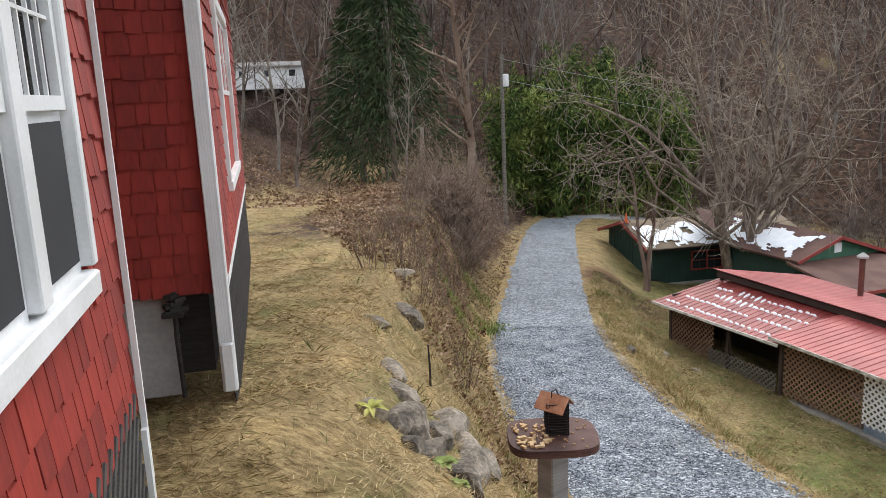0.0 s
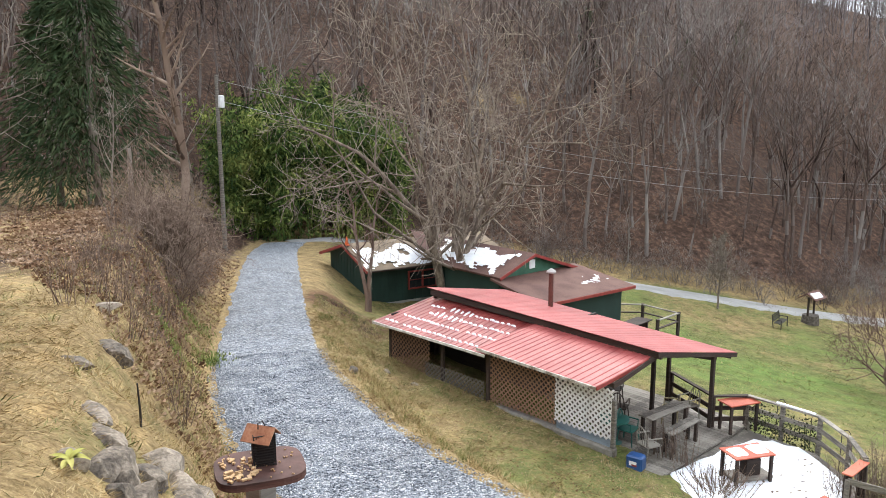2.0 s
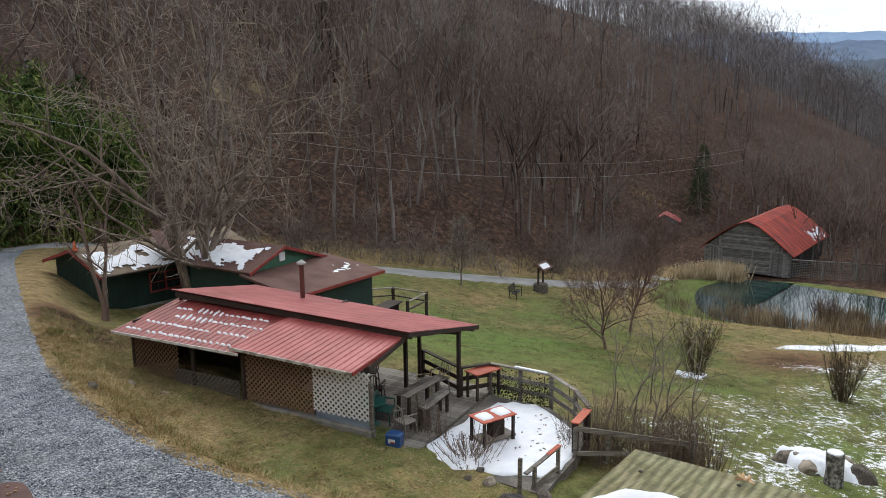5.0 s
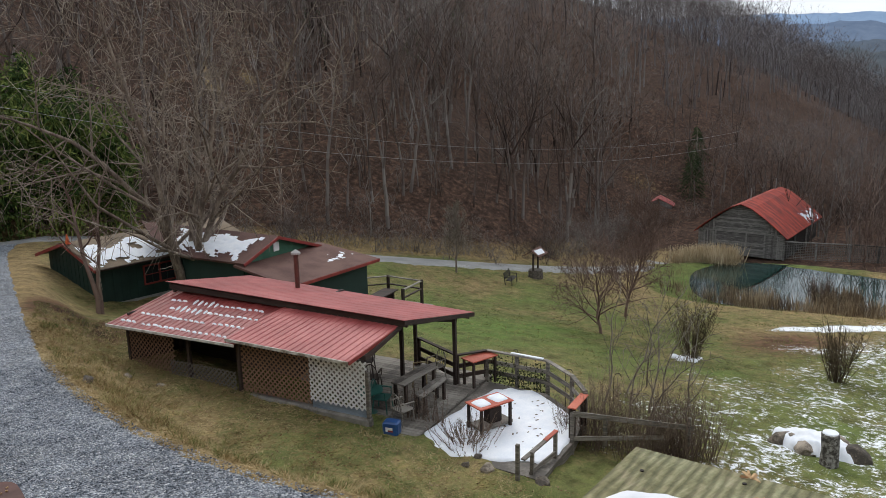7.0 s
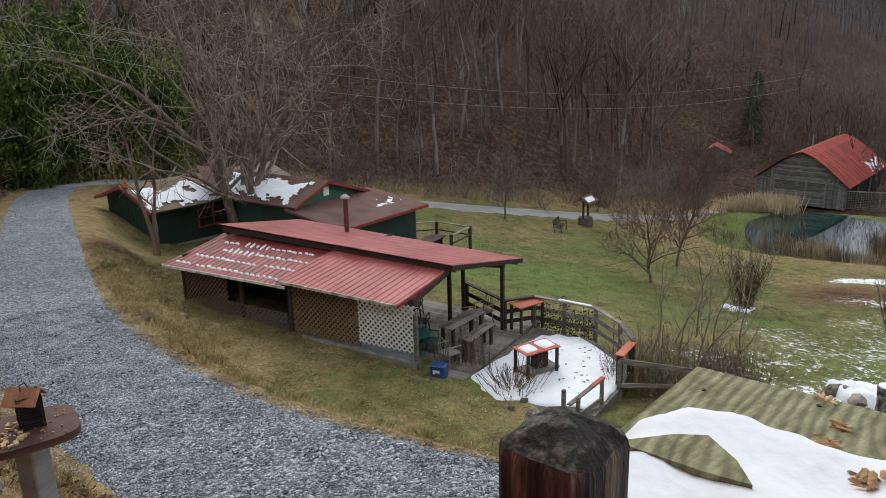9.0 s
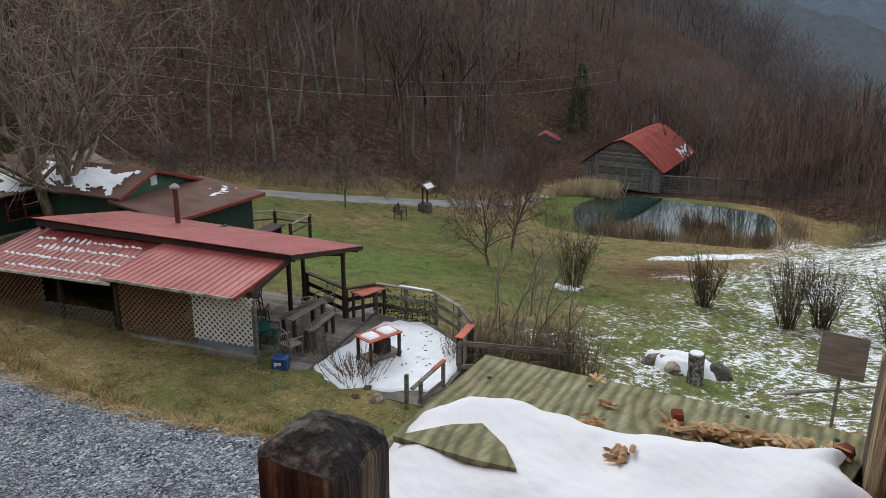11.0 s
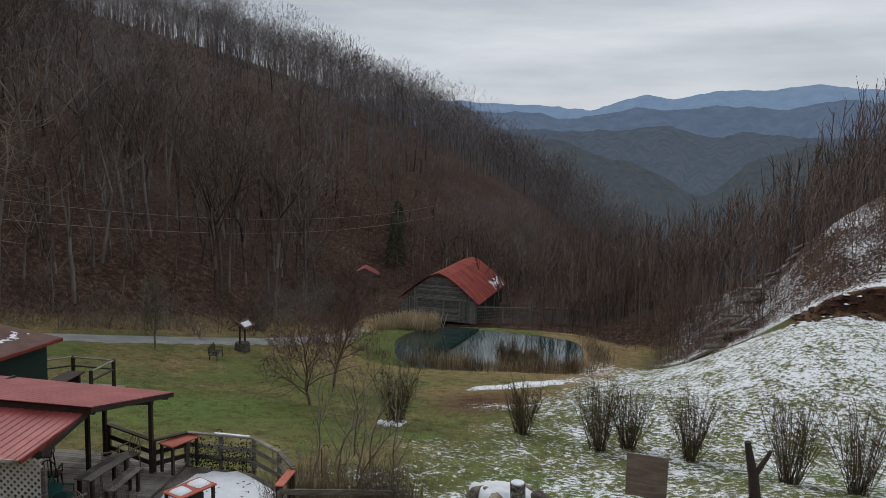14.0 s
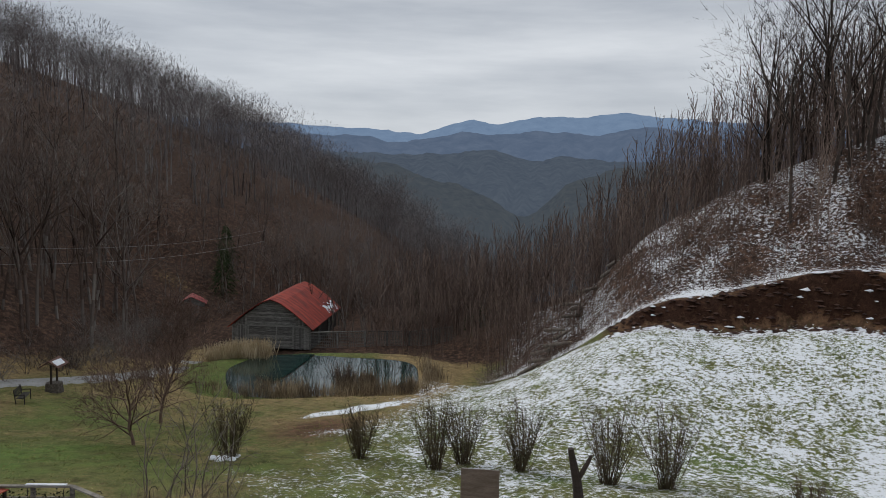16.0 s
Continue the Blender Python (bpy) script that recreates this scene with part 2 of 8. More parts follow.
def pond_edge(x, y):
    """Below 1 inside the pond."""
    u, v = (x - 59.6) * 0.91 + (y - 26.7) * 0.414, (y - 26.7) * 0.91 - (x - 59.6) * 0.414
    a = np.arctan2(v, u)
    return (np.abs(u / 7.2) ** 3 + np.abs(v / 8.8) ** 3) ** (1 / 3) / (1 + 0.035 * np.sin(3 * a) + 0.03 * np.sin(5 * a + 1))


def land(x, y):
    x, y = np.asarray(x, float), np.asarray(y, float)
    xc, zr = road_x(y), road_z(y)
    u = x - xc
    # valley floor east of the drive
    yard = 2.25 - 0.14 * (x - 9)
    yard = yard - 1.2 * np.exp(-(((y - 30) / 16) ** 2)) * smooth(14, 34, x)
    yard = yard + 6.0 * smooth(14, -2, y) * smooth(30, 58, x) + 1.2 * smooth(8, -6, y) * smooth(8, 20, x) * smooth(36, 24, x)
    yard = yard - 0.95 * np.exp(-(((x - 11.5) / 4.2) ** 2 + ((y - 35.0) / 4.5) ** 2))
    yard = np.maximum(yard, -6.1 - 0.06 * np.maximum(0, x - 76))
    # the shoulder under the drive
    east = zr + (yard - zr) * smooth(1.6, 4.3, u)
    # the bank and the house lawn west of the drive
    lawn = np.interp(y, [-10, 5, 10, 24, 36, 50], [9.0, 8.85, 8.35, 7.45, 6.6, 5.6])
    rim = np.interp(y, [0, 4, 8, 12, 24, 40], [-0.6, -1.5, -1.5, -1.25, -1.0, -0.2])
    t = np.clip((xc - 1.5 - x) / (xc - 1.5 - rim), 0, 1)
    west = zr + (lawn - zr) * (t * t * (3 - 2 * t)) ** 1.25
    west = west + 0.42 * np.maximum(0, -x - 7 - 0.1 * np.maximum(0, 30 - y)) * smooth(14, 30, y)
    z = np.where(u > 0, east, west)
    # wooded hill on the far side of the valley
    n = np.maximum(0, y - foot(x))
    top = np.interp(x, TOP_X, TOP_Z)
    cap = np.maximum(top - z, 1)
    z = z + cap * (1 - np.exp(-0.6 * n / cap))
    # snowy hill to the south-east above the bank
    q = bank_line(x, y)
    z = z + smooth(0, 1.6, q) * (1.6 + 2.0 * smooth(2, -14, y)) * smooth(6, -3, y)
    z = z + np.minimum(0.325 * np.maximum(0, 22 - y) * smooth(1, 19, q), 30)
    z = z + 1.2 * smooth(-4, -14, y) * smooth(40, 52, x) * smooth(6, 1, q)
    # raised ground beside the house to the south
    z = z + 2.6 * smooth(-1, -9, y) * smooth(26, 12, x) * smooth(3, 8, x)
    z = z + 2.0 * np.exp(-(((x - 15) / 6) ** 2) - ((y + 1) / 4.5) ** 2)
    # pond
    e = pond_edge(x, y)
    z = np.where(e < 1.5, z + (-5.3 - z) * smooth(1.5, 1.14, e), z)
    z = z - 0.9 * smooth(1.0, 0.75, e)
    # down the valley the ground falls away
    return z - 30 * smooth(110, 330, x) * smooth(160, 60, y) - 60 * smooth(300, 900, x)


def zat(x, y):
    return float(land(x, y))

# ---- ground ----
def axis(lo, hi, fine_lo, fine_hi, step, grow=1.09):
    mid = list(np.arange(fine_lo, fine_hi, step))
    out, s, v = [], step, fine_hi
    while v < hi:
        out.append(v)
        s *= grow
        v += s
    out.append(hi)
    pre, s, v = [], step, fine_lo
    while v > lo:
        s *= grow
        v -= s
        pre.append(max(v, lo))
    return np.array(pre[::-1] + mid + out)


gx = axis(-400, 4200, -6, 20, 0.2, 1.05)
gx = np.concatenate([gx[gx < 20], np.linspace(20, 76, 120)[:-1], axis(76, 4200, 76, 76.5, 0.55, 1.05)])
gy = axis(-1500, 1800, 4, 30, 0.24, 1.05)
gy = np.concatenate([axis(-1500, -22, -22.1, -22, 0.5, 1.06)[:-1], np.linspace(-22, 4, 46)[:-1], gy[gy >= 4]])
GX, GY = np.meshgrid(gx, gy)


def wobble(x, y, size, seed):
    """Cheap smooth unevenness between -1 and 1."""
    r = np.random.RandomState(seed)
    out = 0
    for k in range(7):
        a, ph, f = r.uniform(0, 6.3), r.uniform(0, 6.3), r.uniform(0.6, 1.9) / size
        out = out + np.sin((x * np.cos(a) + y * np.sin(a)) * f * 6.28 + ph + 1.3 * np.sin((x * np.sin(a) - y * np.cos(a)) * f * 3.1 + ph * 2))
    return out / 4


def relief(x, y):
    """The land with lumps and tufts off the drive."""
    off = smooth(1.4, 2.2, np.abs(x - road_x(y)))
    near = smooth(45, 12, np.hypot(x, y))
    dry = smooth(1.0, 1.12, pond_edge(x, y))
    z = land(x, y) + dry * off * (0.05 * wobble(x, y, 1.7, 3) + near * 0.03 * wobble(x, y, 0.55, 4))
    bank = smooth(1.5, 2.2, -(x - road_x(y))) * smooth(4.6, 3.6, -(x - road_x(y)))
    z = z + bank * 0.16 * wobble(x, y, 1.1, 9)
    hill = smooth(60, 110, np.hypot(x, y))
    return z + hill * (1.2 * wobble(x, y, 38, 5) + 0.5 * wobble(x, y, 13, 6))


GZ = relief(GX, GY)
nx, ny = len(gx), len(gy)
ids = np.arange(nx * ny).reshape(ny, nx)
ground_faces = np.stack([ids[:-1, :-1], ids[:-1, 1:], ids[1:, 1:], ids[1:, :-1]], -1).reshape(-1, 4)


def cover(x, y):
    """What lies on the ground: snow, dead leaves, green grass, bare earth, and twiggy litter, each 0 to 1."""
    u = x - road_x(y)
    n = y - foot(x)
    q = bank_line(x, y)
    # snow lies in the lee of the southern slope
    edge = y - (13.5 + 0.1 * (x - 20)) - 2.2 * wobble(x, y, 9, 21)
    snow = (0.395 * smooth(3, -1, edge) + 0.09 * smooth(0, -10, edge) + 0.08 * smooth(28, 48, x) + 0.065 * wobble(x, y, 5, 24) + 0.05 * wobble(x, y, 1.8, 26) - 0.005) * smooth(12, 17, x) * smooth(-2, 3, u) * smooth(1.5, 0, q)
    snow = np.maximum(snow, (0.43 + 0.1 * wobble(x, y, 7, 22) + 0.22 * smooth(5, 2.2, q)) * smooth(0.5, 3, q) * smooth(17, 11, y) * smooth(100, 84, x))
    snow = np.maximum(snow, 0.95 * np.exp(-(((x - 46 + 0.4 * (y - 17.4)) / 4.4) ** 2 + ((y - 17.4 + 0.38 * (x - 46) + 0.3 * wobble(x, y, 3, 25)) / 1.25) ** 2) ** 2))
    snow = np.maximum(snow, 0.9 * 0.72 * smooth(-6, -9, y + 0.25 * (x - 32) - 0.8 * wobble(x, y, 4, 27)) * smooth(27, 31, x) * smooth(44, 38, x))
    bank = smooth(-0.1, 0.4, q) * smooth(2.2, 1.5, q) * smooth(4.5, 0, y)
    snow = snow * (1 - bank)
    leaf = np.maximum(smooth(-1, 4, n), smooth(66, 71, x) * smooth(1, 5, y) * smooth(1.15, 1.3, pond_edge(x, y)))
    leaf = np.maximum(leaf, smooth(-7, -2, n) * smooth(54, 60, x) * smooth(1.2, 1.4, pond_edge(x, y)))
    leaf = np.maximum(leaf, 0.6 * smooth(-2.5, -0.8, q) * smooth(6, 1, y))
    leaf = np.maximum(leaf, 0.9 * smooth(1, 4, q) * smooth(16, 8, y))
    leaf = np.maximum(leaf, smooth(-6.5, -9, x + 0.05 * (y - 24)) * smooth(18, 26, y))
    leaf = np.maximum(leaf, (0.72 + 0.25 * wobble(x, y, 3, 29)) * smooth(13, 20, y) * smooth(-1.9, -2.8, u) * smooth(-9, -6, u))
    leaf = leaf * (1 - 0.75 * np.exp(-(((x - 33) / 7) ** 2 + ((y - 74) / 8) ** 2)) * (0.6 + 0.5 * wobble(x, y, 4, 28))) * (1 - 0.5 * np.exp(-(((x - 82) / 2.6) ** 2 + ((y - 57.5) / 4.5) ** 2)))
    green = (0.48 + 0.26 * wobble(x, y, 9, 31) + 0.14 * wobble(x, y, 2.6, 34)) * smooth(1.8, 5, u) * smooth(58, 34, x) * smooth(0.5, -3, n)
    green = np.maximum(green, (1.0 + 0.25 * wobble(x, y, 3.2, 36)) * np.exp(-(((x - 24) / 9) ** 2 + ((y - 26) / 7) ** 2)))
    green = np.maximum(green, (0.12 + 0.2 * wobble(x, y, 2.3, 33)) * smooth(-1.5, -2.5, u) * smooth(34, 20, y))
    green = np.maximum(green, 0.75 * smooth(1.5, 1.2, pond_edge(x, y)) * smooth(22, 27, y))
    green = np.maximum(green, 0.58 * smooth(17, 12, y) * smooth(14, 20, x) * smooth(76, 66, x))
    earth = np.maximum(bank, 0.95 * np.exp(-(((x - 7.2) / 1.9) ** 2 + ((y - 30.0) / 3.8) ** 2) ** 2))
    earth = np.maximum(earth, 0.8 * np.exp(-(((x - 38) / 6) ** 2 + ((y - 17) / 3.4) ** 2)))
    earth = np.maximum(earth, (0.42 + 0.3 * wobble(x, y, 1.7, 35)) * smooth(-1.6, -2.0, u) * smooth(-4.4, -3, u) * smooth(3, 6, y) * smooth(30, 24, y))
    track = np.abs(y - (40 + 0.12 * (x + 4))) / 1.5
    earth = np.maximum(earth, 0.85 * smooth(1.4, 0.6, track) * smooth(1.5, -1, x))
    return snow, leaf, green, earth


M_GROUND = bpy.data.materials.new("winter_grassland")
M_GROUND.use_nodes = True
n, l = M_GROUND.node_tree.nodes, M_GROUND.node_tree.links
gb = n["Principled BSDF"]
gb.inputs["Roughness"].default_value = 0.95
gb.inputs["Specular IOR Level"].default_value = 0.15
tc = n.new("ShaderNodeTexCoord")


def noise_node(scale, detail=5, rough=0.6, stretch=None, turn=0.5):
    t = n.new("ShaderNodeTexNoise")
    t.inputs["Scale"].default_value, t.inputs["Detail"].default_value, t.inputs["Roughness"].default_value = scale, detail, rough
    if stretch:
        mp = n.new("ShaderNodeMapping")
        mp.inputs["Scale"].default_value = stretch
        mp.inputs["Rotation"].default_value = (0, 0, turn)
        l.new(tc.outputs["Object"], mp.inputs[0])
        l.new(mp.outputs[0], t.inputs["Vector"])
    else:
        l.new(tc.outputs["Object"], t.inputs["Vector"])
    return t.outputs[0]


def ramp_node(value, stops):
    r = n.new("ShaderNodeValToRGB")
    e = r.color_ramp.elements
    e[0].position, e[0].color = stops[0][0], (*stops[0][1], 1)
    e[1].position, e[1].color = stops[-1][0], (*stops[-1][1], 1)
    for p, c in stops[1:-1]:
        e.new(p).color = (*c, 1)
    l.new(value, r.inputs[0])
    return r.outputs[0]


def mix_node(fac, a, b):
    m = n.new("ShaderNodeMix")
    m.data_type = "RGBA"
    l.new(fac, m.inputs[0])
    l.new(a, m.inputs[6])
    l.new(b, m.inputs[7])
    return m.outputs[2]


def mask_node(name, noise_out, low, high):
    """A cover attribute, ragged by noise."""
    at = n.new("ShaderNodeAttribute")
    at.attribute_name = name
    a = n.new("ShaderNodeMath")
    a.operation = "ADD"
    l.new(at.outputs["Fac"], a.inputs[0])
    l.new(noise_out, a.inputs[1])
    m = n.new("ShaderNodeMapRange")
    m.inputs[1].default_value, m.inputs[2].default_value = low, high
    l.new(a.outputs[0], m.inputs[0])
    return m.outputs[0]


fine_n, mid_n, big_n = noise_node(34, 4, 0.7), noise_node(3.2, 6, 0.65), noise_node(0.35, 4)
straw = ramp_node(noise_node(9, 8, 0.75, (1, 2.2, 1)), [(0.3, (0.075, 0.05, 0.025)), (0.45, (0.205, 0.147, 0.071)), (0.58, (0.33, 0.247, 0.125)), (0.72, (0.46, 0.37, 0.205))])
moss = ramp_node(fine_n, [(0.3, (0.046, 0.056, 0.018)), (0.5, (0.118, 0.13, 0.042)), (0.7, (0.225, 0.22, 0.09))])
base = mix_node(mask_node("green", mid_n, 0.6, 1.05), straw, moss)
lush = ramp_node(fine_n, [(0.3, (0.05, 0.082, 0.02)), (0.6, (0.135, 0.2, 0.05))])
base = mix_node(mask_node("green", big_n, 1.05, 1.55), base, lush)
litter = ramp_node(noise_node(2.2, 6, 0.75), [(0.3, (0.022, 0.014, 0.01)), (0.5, (0.06, 0.036, 0.026)), (0.68, (0.165, 0.098, 0.068))])
base = mix_node(mask_node("leaf", mid_n, 0.75, 1.1), base, litter)
soil = ramp_node(mid_n, [(0.3, (0.055, 0.029, 0.017)), (0.5, (0.125, 0.07, 0.04)), (0.7, (0.215, 0.135, 0.08))])
base = mix_node(mask_node("earth", mid_n, 0.8, 1.25), base, soil)
# red-brown soil of the raw bank, darkened so its shade is in the colour
shaded_red_soil = ramp_node(fine_n, [(0.3, (0.014, 0.007, 0.005)), (0.5, (0.034, 0.015, 0.009)), (0.7, (0.065, 0.032, 0.019))])
base = mix_node(mask_node("earth", mid_n, 1.3, 1.45), base, shaded_red_soil)
patchy = n.new("ShaderNodeMix")
patchy.data_type, patchy.blend_type = "RGBA", "MULTIPLY"
patchy.inputs[0].default_value = 1
l.new(base, patchy.inputs[6])
l.new(ramp_node(noise_node(1.3, 8, 0.75), [(0.34, (0.5, 0.47, 0.42)), (0.5, (1.0, 1.0, 1.0)), (0.66, (1.35, 1.3, 1.2))]), patchy.inputs[7])
base = patchy.outputs[2]
snow_col = ramp_node(fine_n, [(0.3, (0.74, 0.78, 0.83)), (0.7, (0.88, 0.9, 0.92))])
snow_n = noise_node(4.0, 8, 0.82, (1.0, 0.9, 1.3), 0.1)
widen = n.new("ShaderNodeMath")
widen.operation = "MULTIPLY_ADD"
widen.inputs[1].default_value, widen.inputs[2].default_value = 1.9, -0.45
l.new(snow_n, widen.inputs[0])
snow_mask = mask_node("snow", widen.outputs[0], 1.0, 1.07)
base = mix_node(snow_mask, base, snow_col)
l.new(base, gb.inputs["Base Color"])
bp = n.new("ShaderNodeBump")
bp.inputs["Strength"].default_value, bp.inputs["Distance"].default_value = 0.9, 0.05
l.new(mid_n, bp.inputs["Height"])
bp2 = n.new("ShaderNodeBump")
bp2.inputs["Strength"].default_value, bp2.inputs["Distance"].default_value = 0.7, 0.02
l.new(fine_n, bp2.inputs["Height"])
l.new(bp.outputs[0], bp2.inputs["Normal"])
l.new(bp2.outputs[0], gb.inputs["Normal"])

ground = raw("ground", np.stack([GX, GY, GZ], -1).reshape(-1, 3), ground_faces, M_GROUND, soft=True)
tagged(ground, "rolling straw-coloured winter grass with patchy snow", "ground", kind="structure")
for name, values in zip(("snow", "leaf", "green", "earth"), cover(GX.ravel(), GY.ravel())):
    ground.data.attributes.new(name, "FLOAT", "POINT").data.foreach_set("value", np.clip(values, 0, 1).astype(np.float32))

# ---- gravel drive, valley road, pond ----
M_GRAVEL = bpy.data.materials.new("blue_grey_gravel")
M_GRAVEL.use_nodes = True
n, l = M_GRAVEL.node_tree.nodes, M_GRAVEL.node_tree.links
gb = n["Principled BSDF"]
gb.inputs["Roughness"].default_value = 0.9
tc = n.new("ShaderNodeTexCoord")
vor = n.new("ShaderNodeTexVoronoi")
vor.inputs["Scale"].default_value = 26
l.new(tc.outputs["Object"], vor.inputs["Vector"])
sep = n.new("ShaderNodeSeparateColor")
l.new(vor.outputs["Color"], sep.inputs[0])
stone_col = ramp_node(sep.outputs[0], [(0.0, (0.045, 0.053, 0.067)), (0.35, (0.14, 0.16, 0.19)), (0.75, (0.29, 0.315, 0.355)), (1.0, (0.54, 0.56, 0.58))])
worn = ramp_node(noise_node(0.9, 6, 0.7), [(0.42, (1, 1, 1)), (0.75, (0.62, 0.60, 0.57))])
mul = n.new("ShaderNodeMix")
mul.data_type, mul.blend_type = "RGBA", "MULTIPLY"
mul.inputs[0].default_value = 1
l.new(stone_col, mul.inputs[6])
l.new(worn, mul.inputs[7])
l.new(mul.outputs[2], gb.inputs["Base Color"])
bp = n.new("ShaderNodeBump")
bp.inputs["Strength"].default_value, bp.inputs["Distance"].default_value = 1.0, 0.03
bp.invert = True
l.new(vor.outputs["Distance"], bp.inputs["Height"])
l.new(bp.outputs[0], gb.inputs["Normal"])


def ribbon(name, centre, half, lift, material_, label, step=0.4, across=9):
    """A strip of road laid on the land along centre(t), ragged at its edges."""
    ts = np.arange(0, 1.0001, step)
    pts = np.array([centre(t) for t in ts])
    d = np.gradient(pts, axis=0)
    d /= np.linalg.norm(d, axis=1, keepdims=True)
    side = np.stack([d[:, 1], -d[:, 0]], -1)
    rows = []
    for k in np.linspace(-1, 1, across):
        w = half * (k + (0.09 * wobble(pts[:, 0], pts[:, 1], 2.3, 40 + int(k > 0)) + 0.05 * wobble(pts[:, 0], pts[:, 1], 0.6, 44)) * (abs(k) > 0.9))
        p = pts + side * w[:, None] if np.ndim(w) else pts + side * w
        z = land(p[:, 0], p[:, 1]) + lift * (1 - k ** 8) + 0.004 - 0.05 * (abs(k) > 0.99)
        rows.append(np.column_stack([p, z]))
    v = np.stack(rows, 1)
    m_, k_ = v.shape[:2]
    idx = np.arange(m_ * k_).reshape(m_, k_)
    faces = np.stack([idx[:-1, :-1], idx[:-1, 1:], idx[1:, 1:], idx[1:, :-1]], -1).reshape(-1, 4)
    return tagged(raw(name, v.reshape(-1, 3), faces, material_, soft=True), label, "road", kind="structure")


ribbon("gravel_drive", lambda t: (float(road_x(-20 + 73 * t)), -20 + 73 * t), 1.62, 0.05, M_GRAVEL, "blue-grey crushed gravel drive curving down the slope", 0.004, 13)


def valley_road(t):
    x = 8.6 + 52 * t
    return x, float(curve(x, LANE_X, LANE_Y, 3))


M_LANE = material("pale_gravel_lane", [(0.22, 0.22, 0.215), (0.33, 0.33, 0.325)], scale=0.8, fine=9, rough=0.95, bump=0.2)
ribbon("valley_road", valley_road, 1.35, 0.06, M_LANE, "pale gravel lane along the foot of the wooded hill", 0.01)

M_WATER = bpy.data.materials.new("pond_water")
M_WATER.use_nodes = True
n, l = M_WATER.node_tree.nodes, M_WATER.node_tree.links
gb = n["Principled BSDF"]
gb.inputs["Base Color"].default_value = (0.012, 0.035, 0.032, 1)
gb.inputs["Roughness"].default_value = 0.03
gb.inputs["Specular IOR Level"].default_value = 0.9
tc = n.new("ShaderNodeTexCoord")
bp = n.new("ShaderNodeBump")
bp.inputs["Strength"].default_value, bp.inputs["Distance"].default_value = 0.05, 0.02
l.new(noise_node(2.0, 3), bp.inputs["Height"])
l.new(bp.outputs[0], gb.inputs["Normal"])
g = Geo()
ring = []
for a in np.linspace(0, 2 * math.pi, 49)[:-1]:
    c, s = math.cos(a), math.sin(a)
    k = 1.1 / (abs(c) ** 3 + abs(s) ** 3) ** (1 / 3)
    ring.append((59.6 + k * (0.91 * 7.2 * c - 0.414 * 8.8 * s), 26.7 + k * (0.414 * 7.2 * c + 0.91 * 8.8 * s), -5.42))
g.add(ring, [tuple(range(48))])
tagged(part("pond", g, M_WATER), "still dark green pond reflecting the grey sky", "pond", kind="structure")

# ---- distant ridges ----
# emissive backdrop tones; haze is put into the colour, bluer with distance
def haze_glow(name, low, high, glow, size=0.012):
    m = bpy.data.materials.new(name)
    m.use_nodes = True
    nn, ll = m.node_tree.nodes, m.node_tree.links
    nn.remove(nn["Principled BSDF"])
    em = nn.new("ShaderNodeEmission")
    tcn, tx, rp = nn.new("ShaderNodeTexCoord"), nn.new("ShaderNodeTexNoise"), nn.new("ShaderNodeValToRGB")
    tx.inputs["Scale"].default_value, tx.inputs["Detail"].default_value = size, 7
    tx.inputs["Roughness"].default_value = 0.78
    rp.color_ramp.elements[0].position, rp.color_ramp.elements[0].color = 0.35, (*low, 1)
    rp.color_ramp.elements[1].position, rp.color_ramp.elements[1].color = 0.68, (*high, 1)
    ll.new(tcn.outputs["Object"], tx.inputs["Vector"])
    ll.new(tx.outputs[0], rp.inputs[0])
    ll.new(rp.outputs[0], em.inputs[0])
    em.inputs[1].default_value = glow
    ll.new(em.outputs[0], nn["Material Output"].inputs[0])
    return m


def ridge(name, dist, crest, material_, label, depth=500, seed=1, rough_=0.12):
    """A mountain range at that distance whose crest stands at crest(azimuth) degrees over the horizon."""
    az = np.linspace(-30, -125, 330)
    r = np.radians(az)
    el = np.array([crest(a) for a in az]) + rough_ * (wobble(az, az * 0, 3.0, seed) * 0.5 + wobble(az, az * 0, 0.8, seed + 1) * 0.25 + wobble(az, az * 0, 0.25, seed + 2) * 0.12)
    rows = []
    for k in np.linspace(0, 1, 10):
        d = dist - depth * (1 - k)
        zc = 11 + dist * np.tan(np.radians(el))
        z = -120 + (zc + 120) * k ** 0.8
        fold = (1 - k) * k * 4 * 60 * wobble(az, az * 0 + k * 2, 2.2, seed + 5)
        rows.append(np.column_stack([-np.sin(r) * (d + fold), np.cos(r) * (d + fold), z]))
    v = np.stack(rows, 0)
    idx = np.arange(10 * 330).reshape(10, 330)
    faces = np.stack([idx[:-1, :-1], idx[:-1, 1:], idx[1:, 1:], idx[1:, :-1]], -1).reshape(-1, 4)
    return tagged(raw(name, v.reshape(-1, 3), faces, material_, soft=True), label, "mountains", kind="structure")


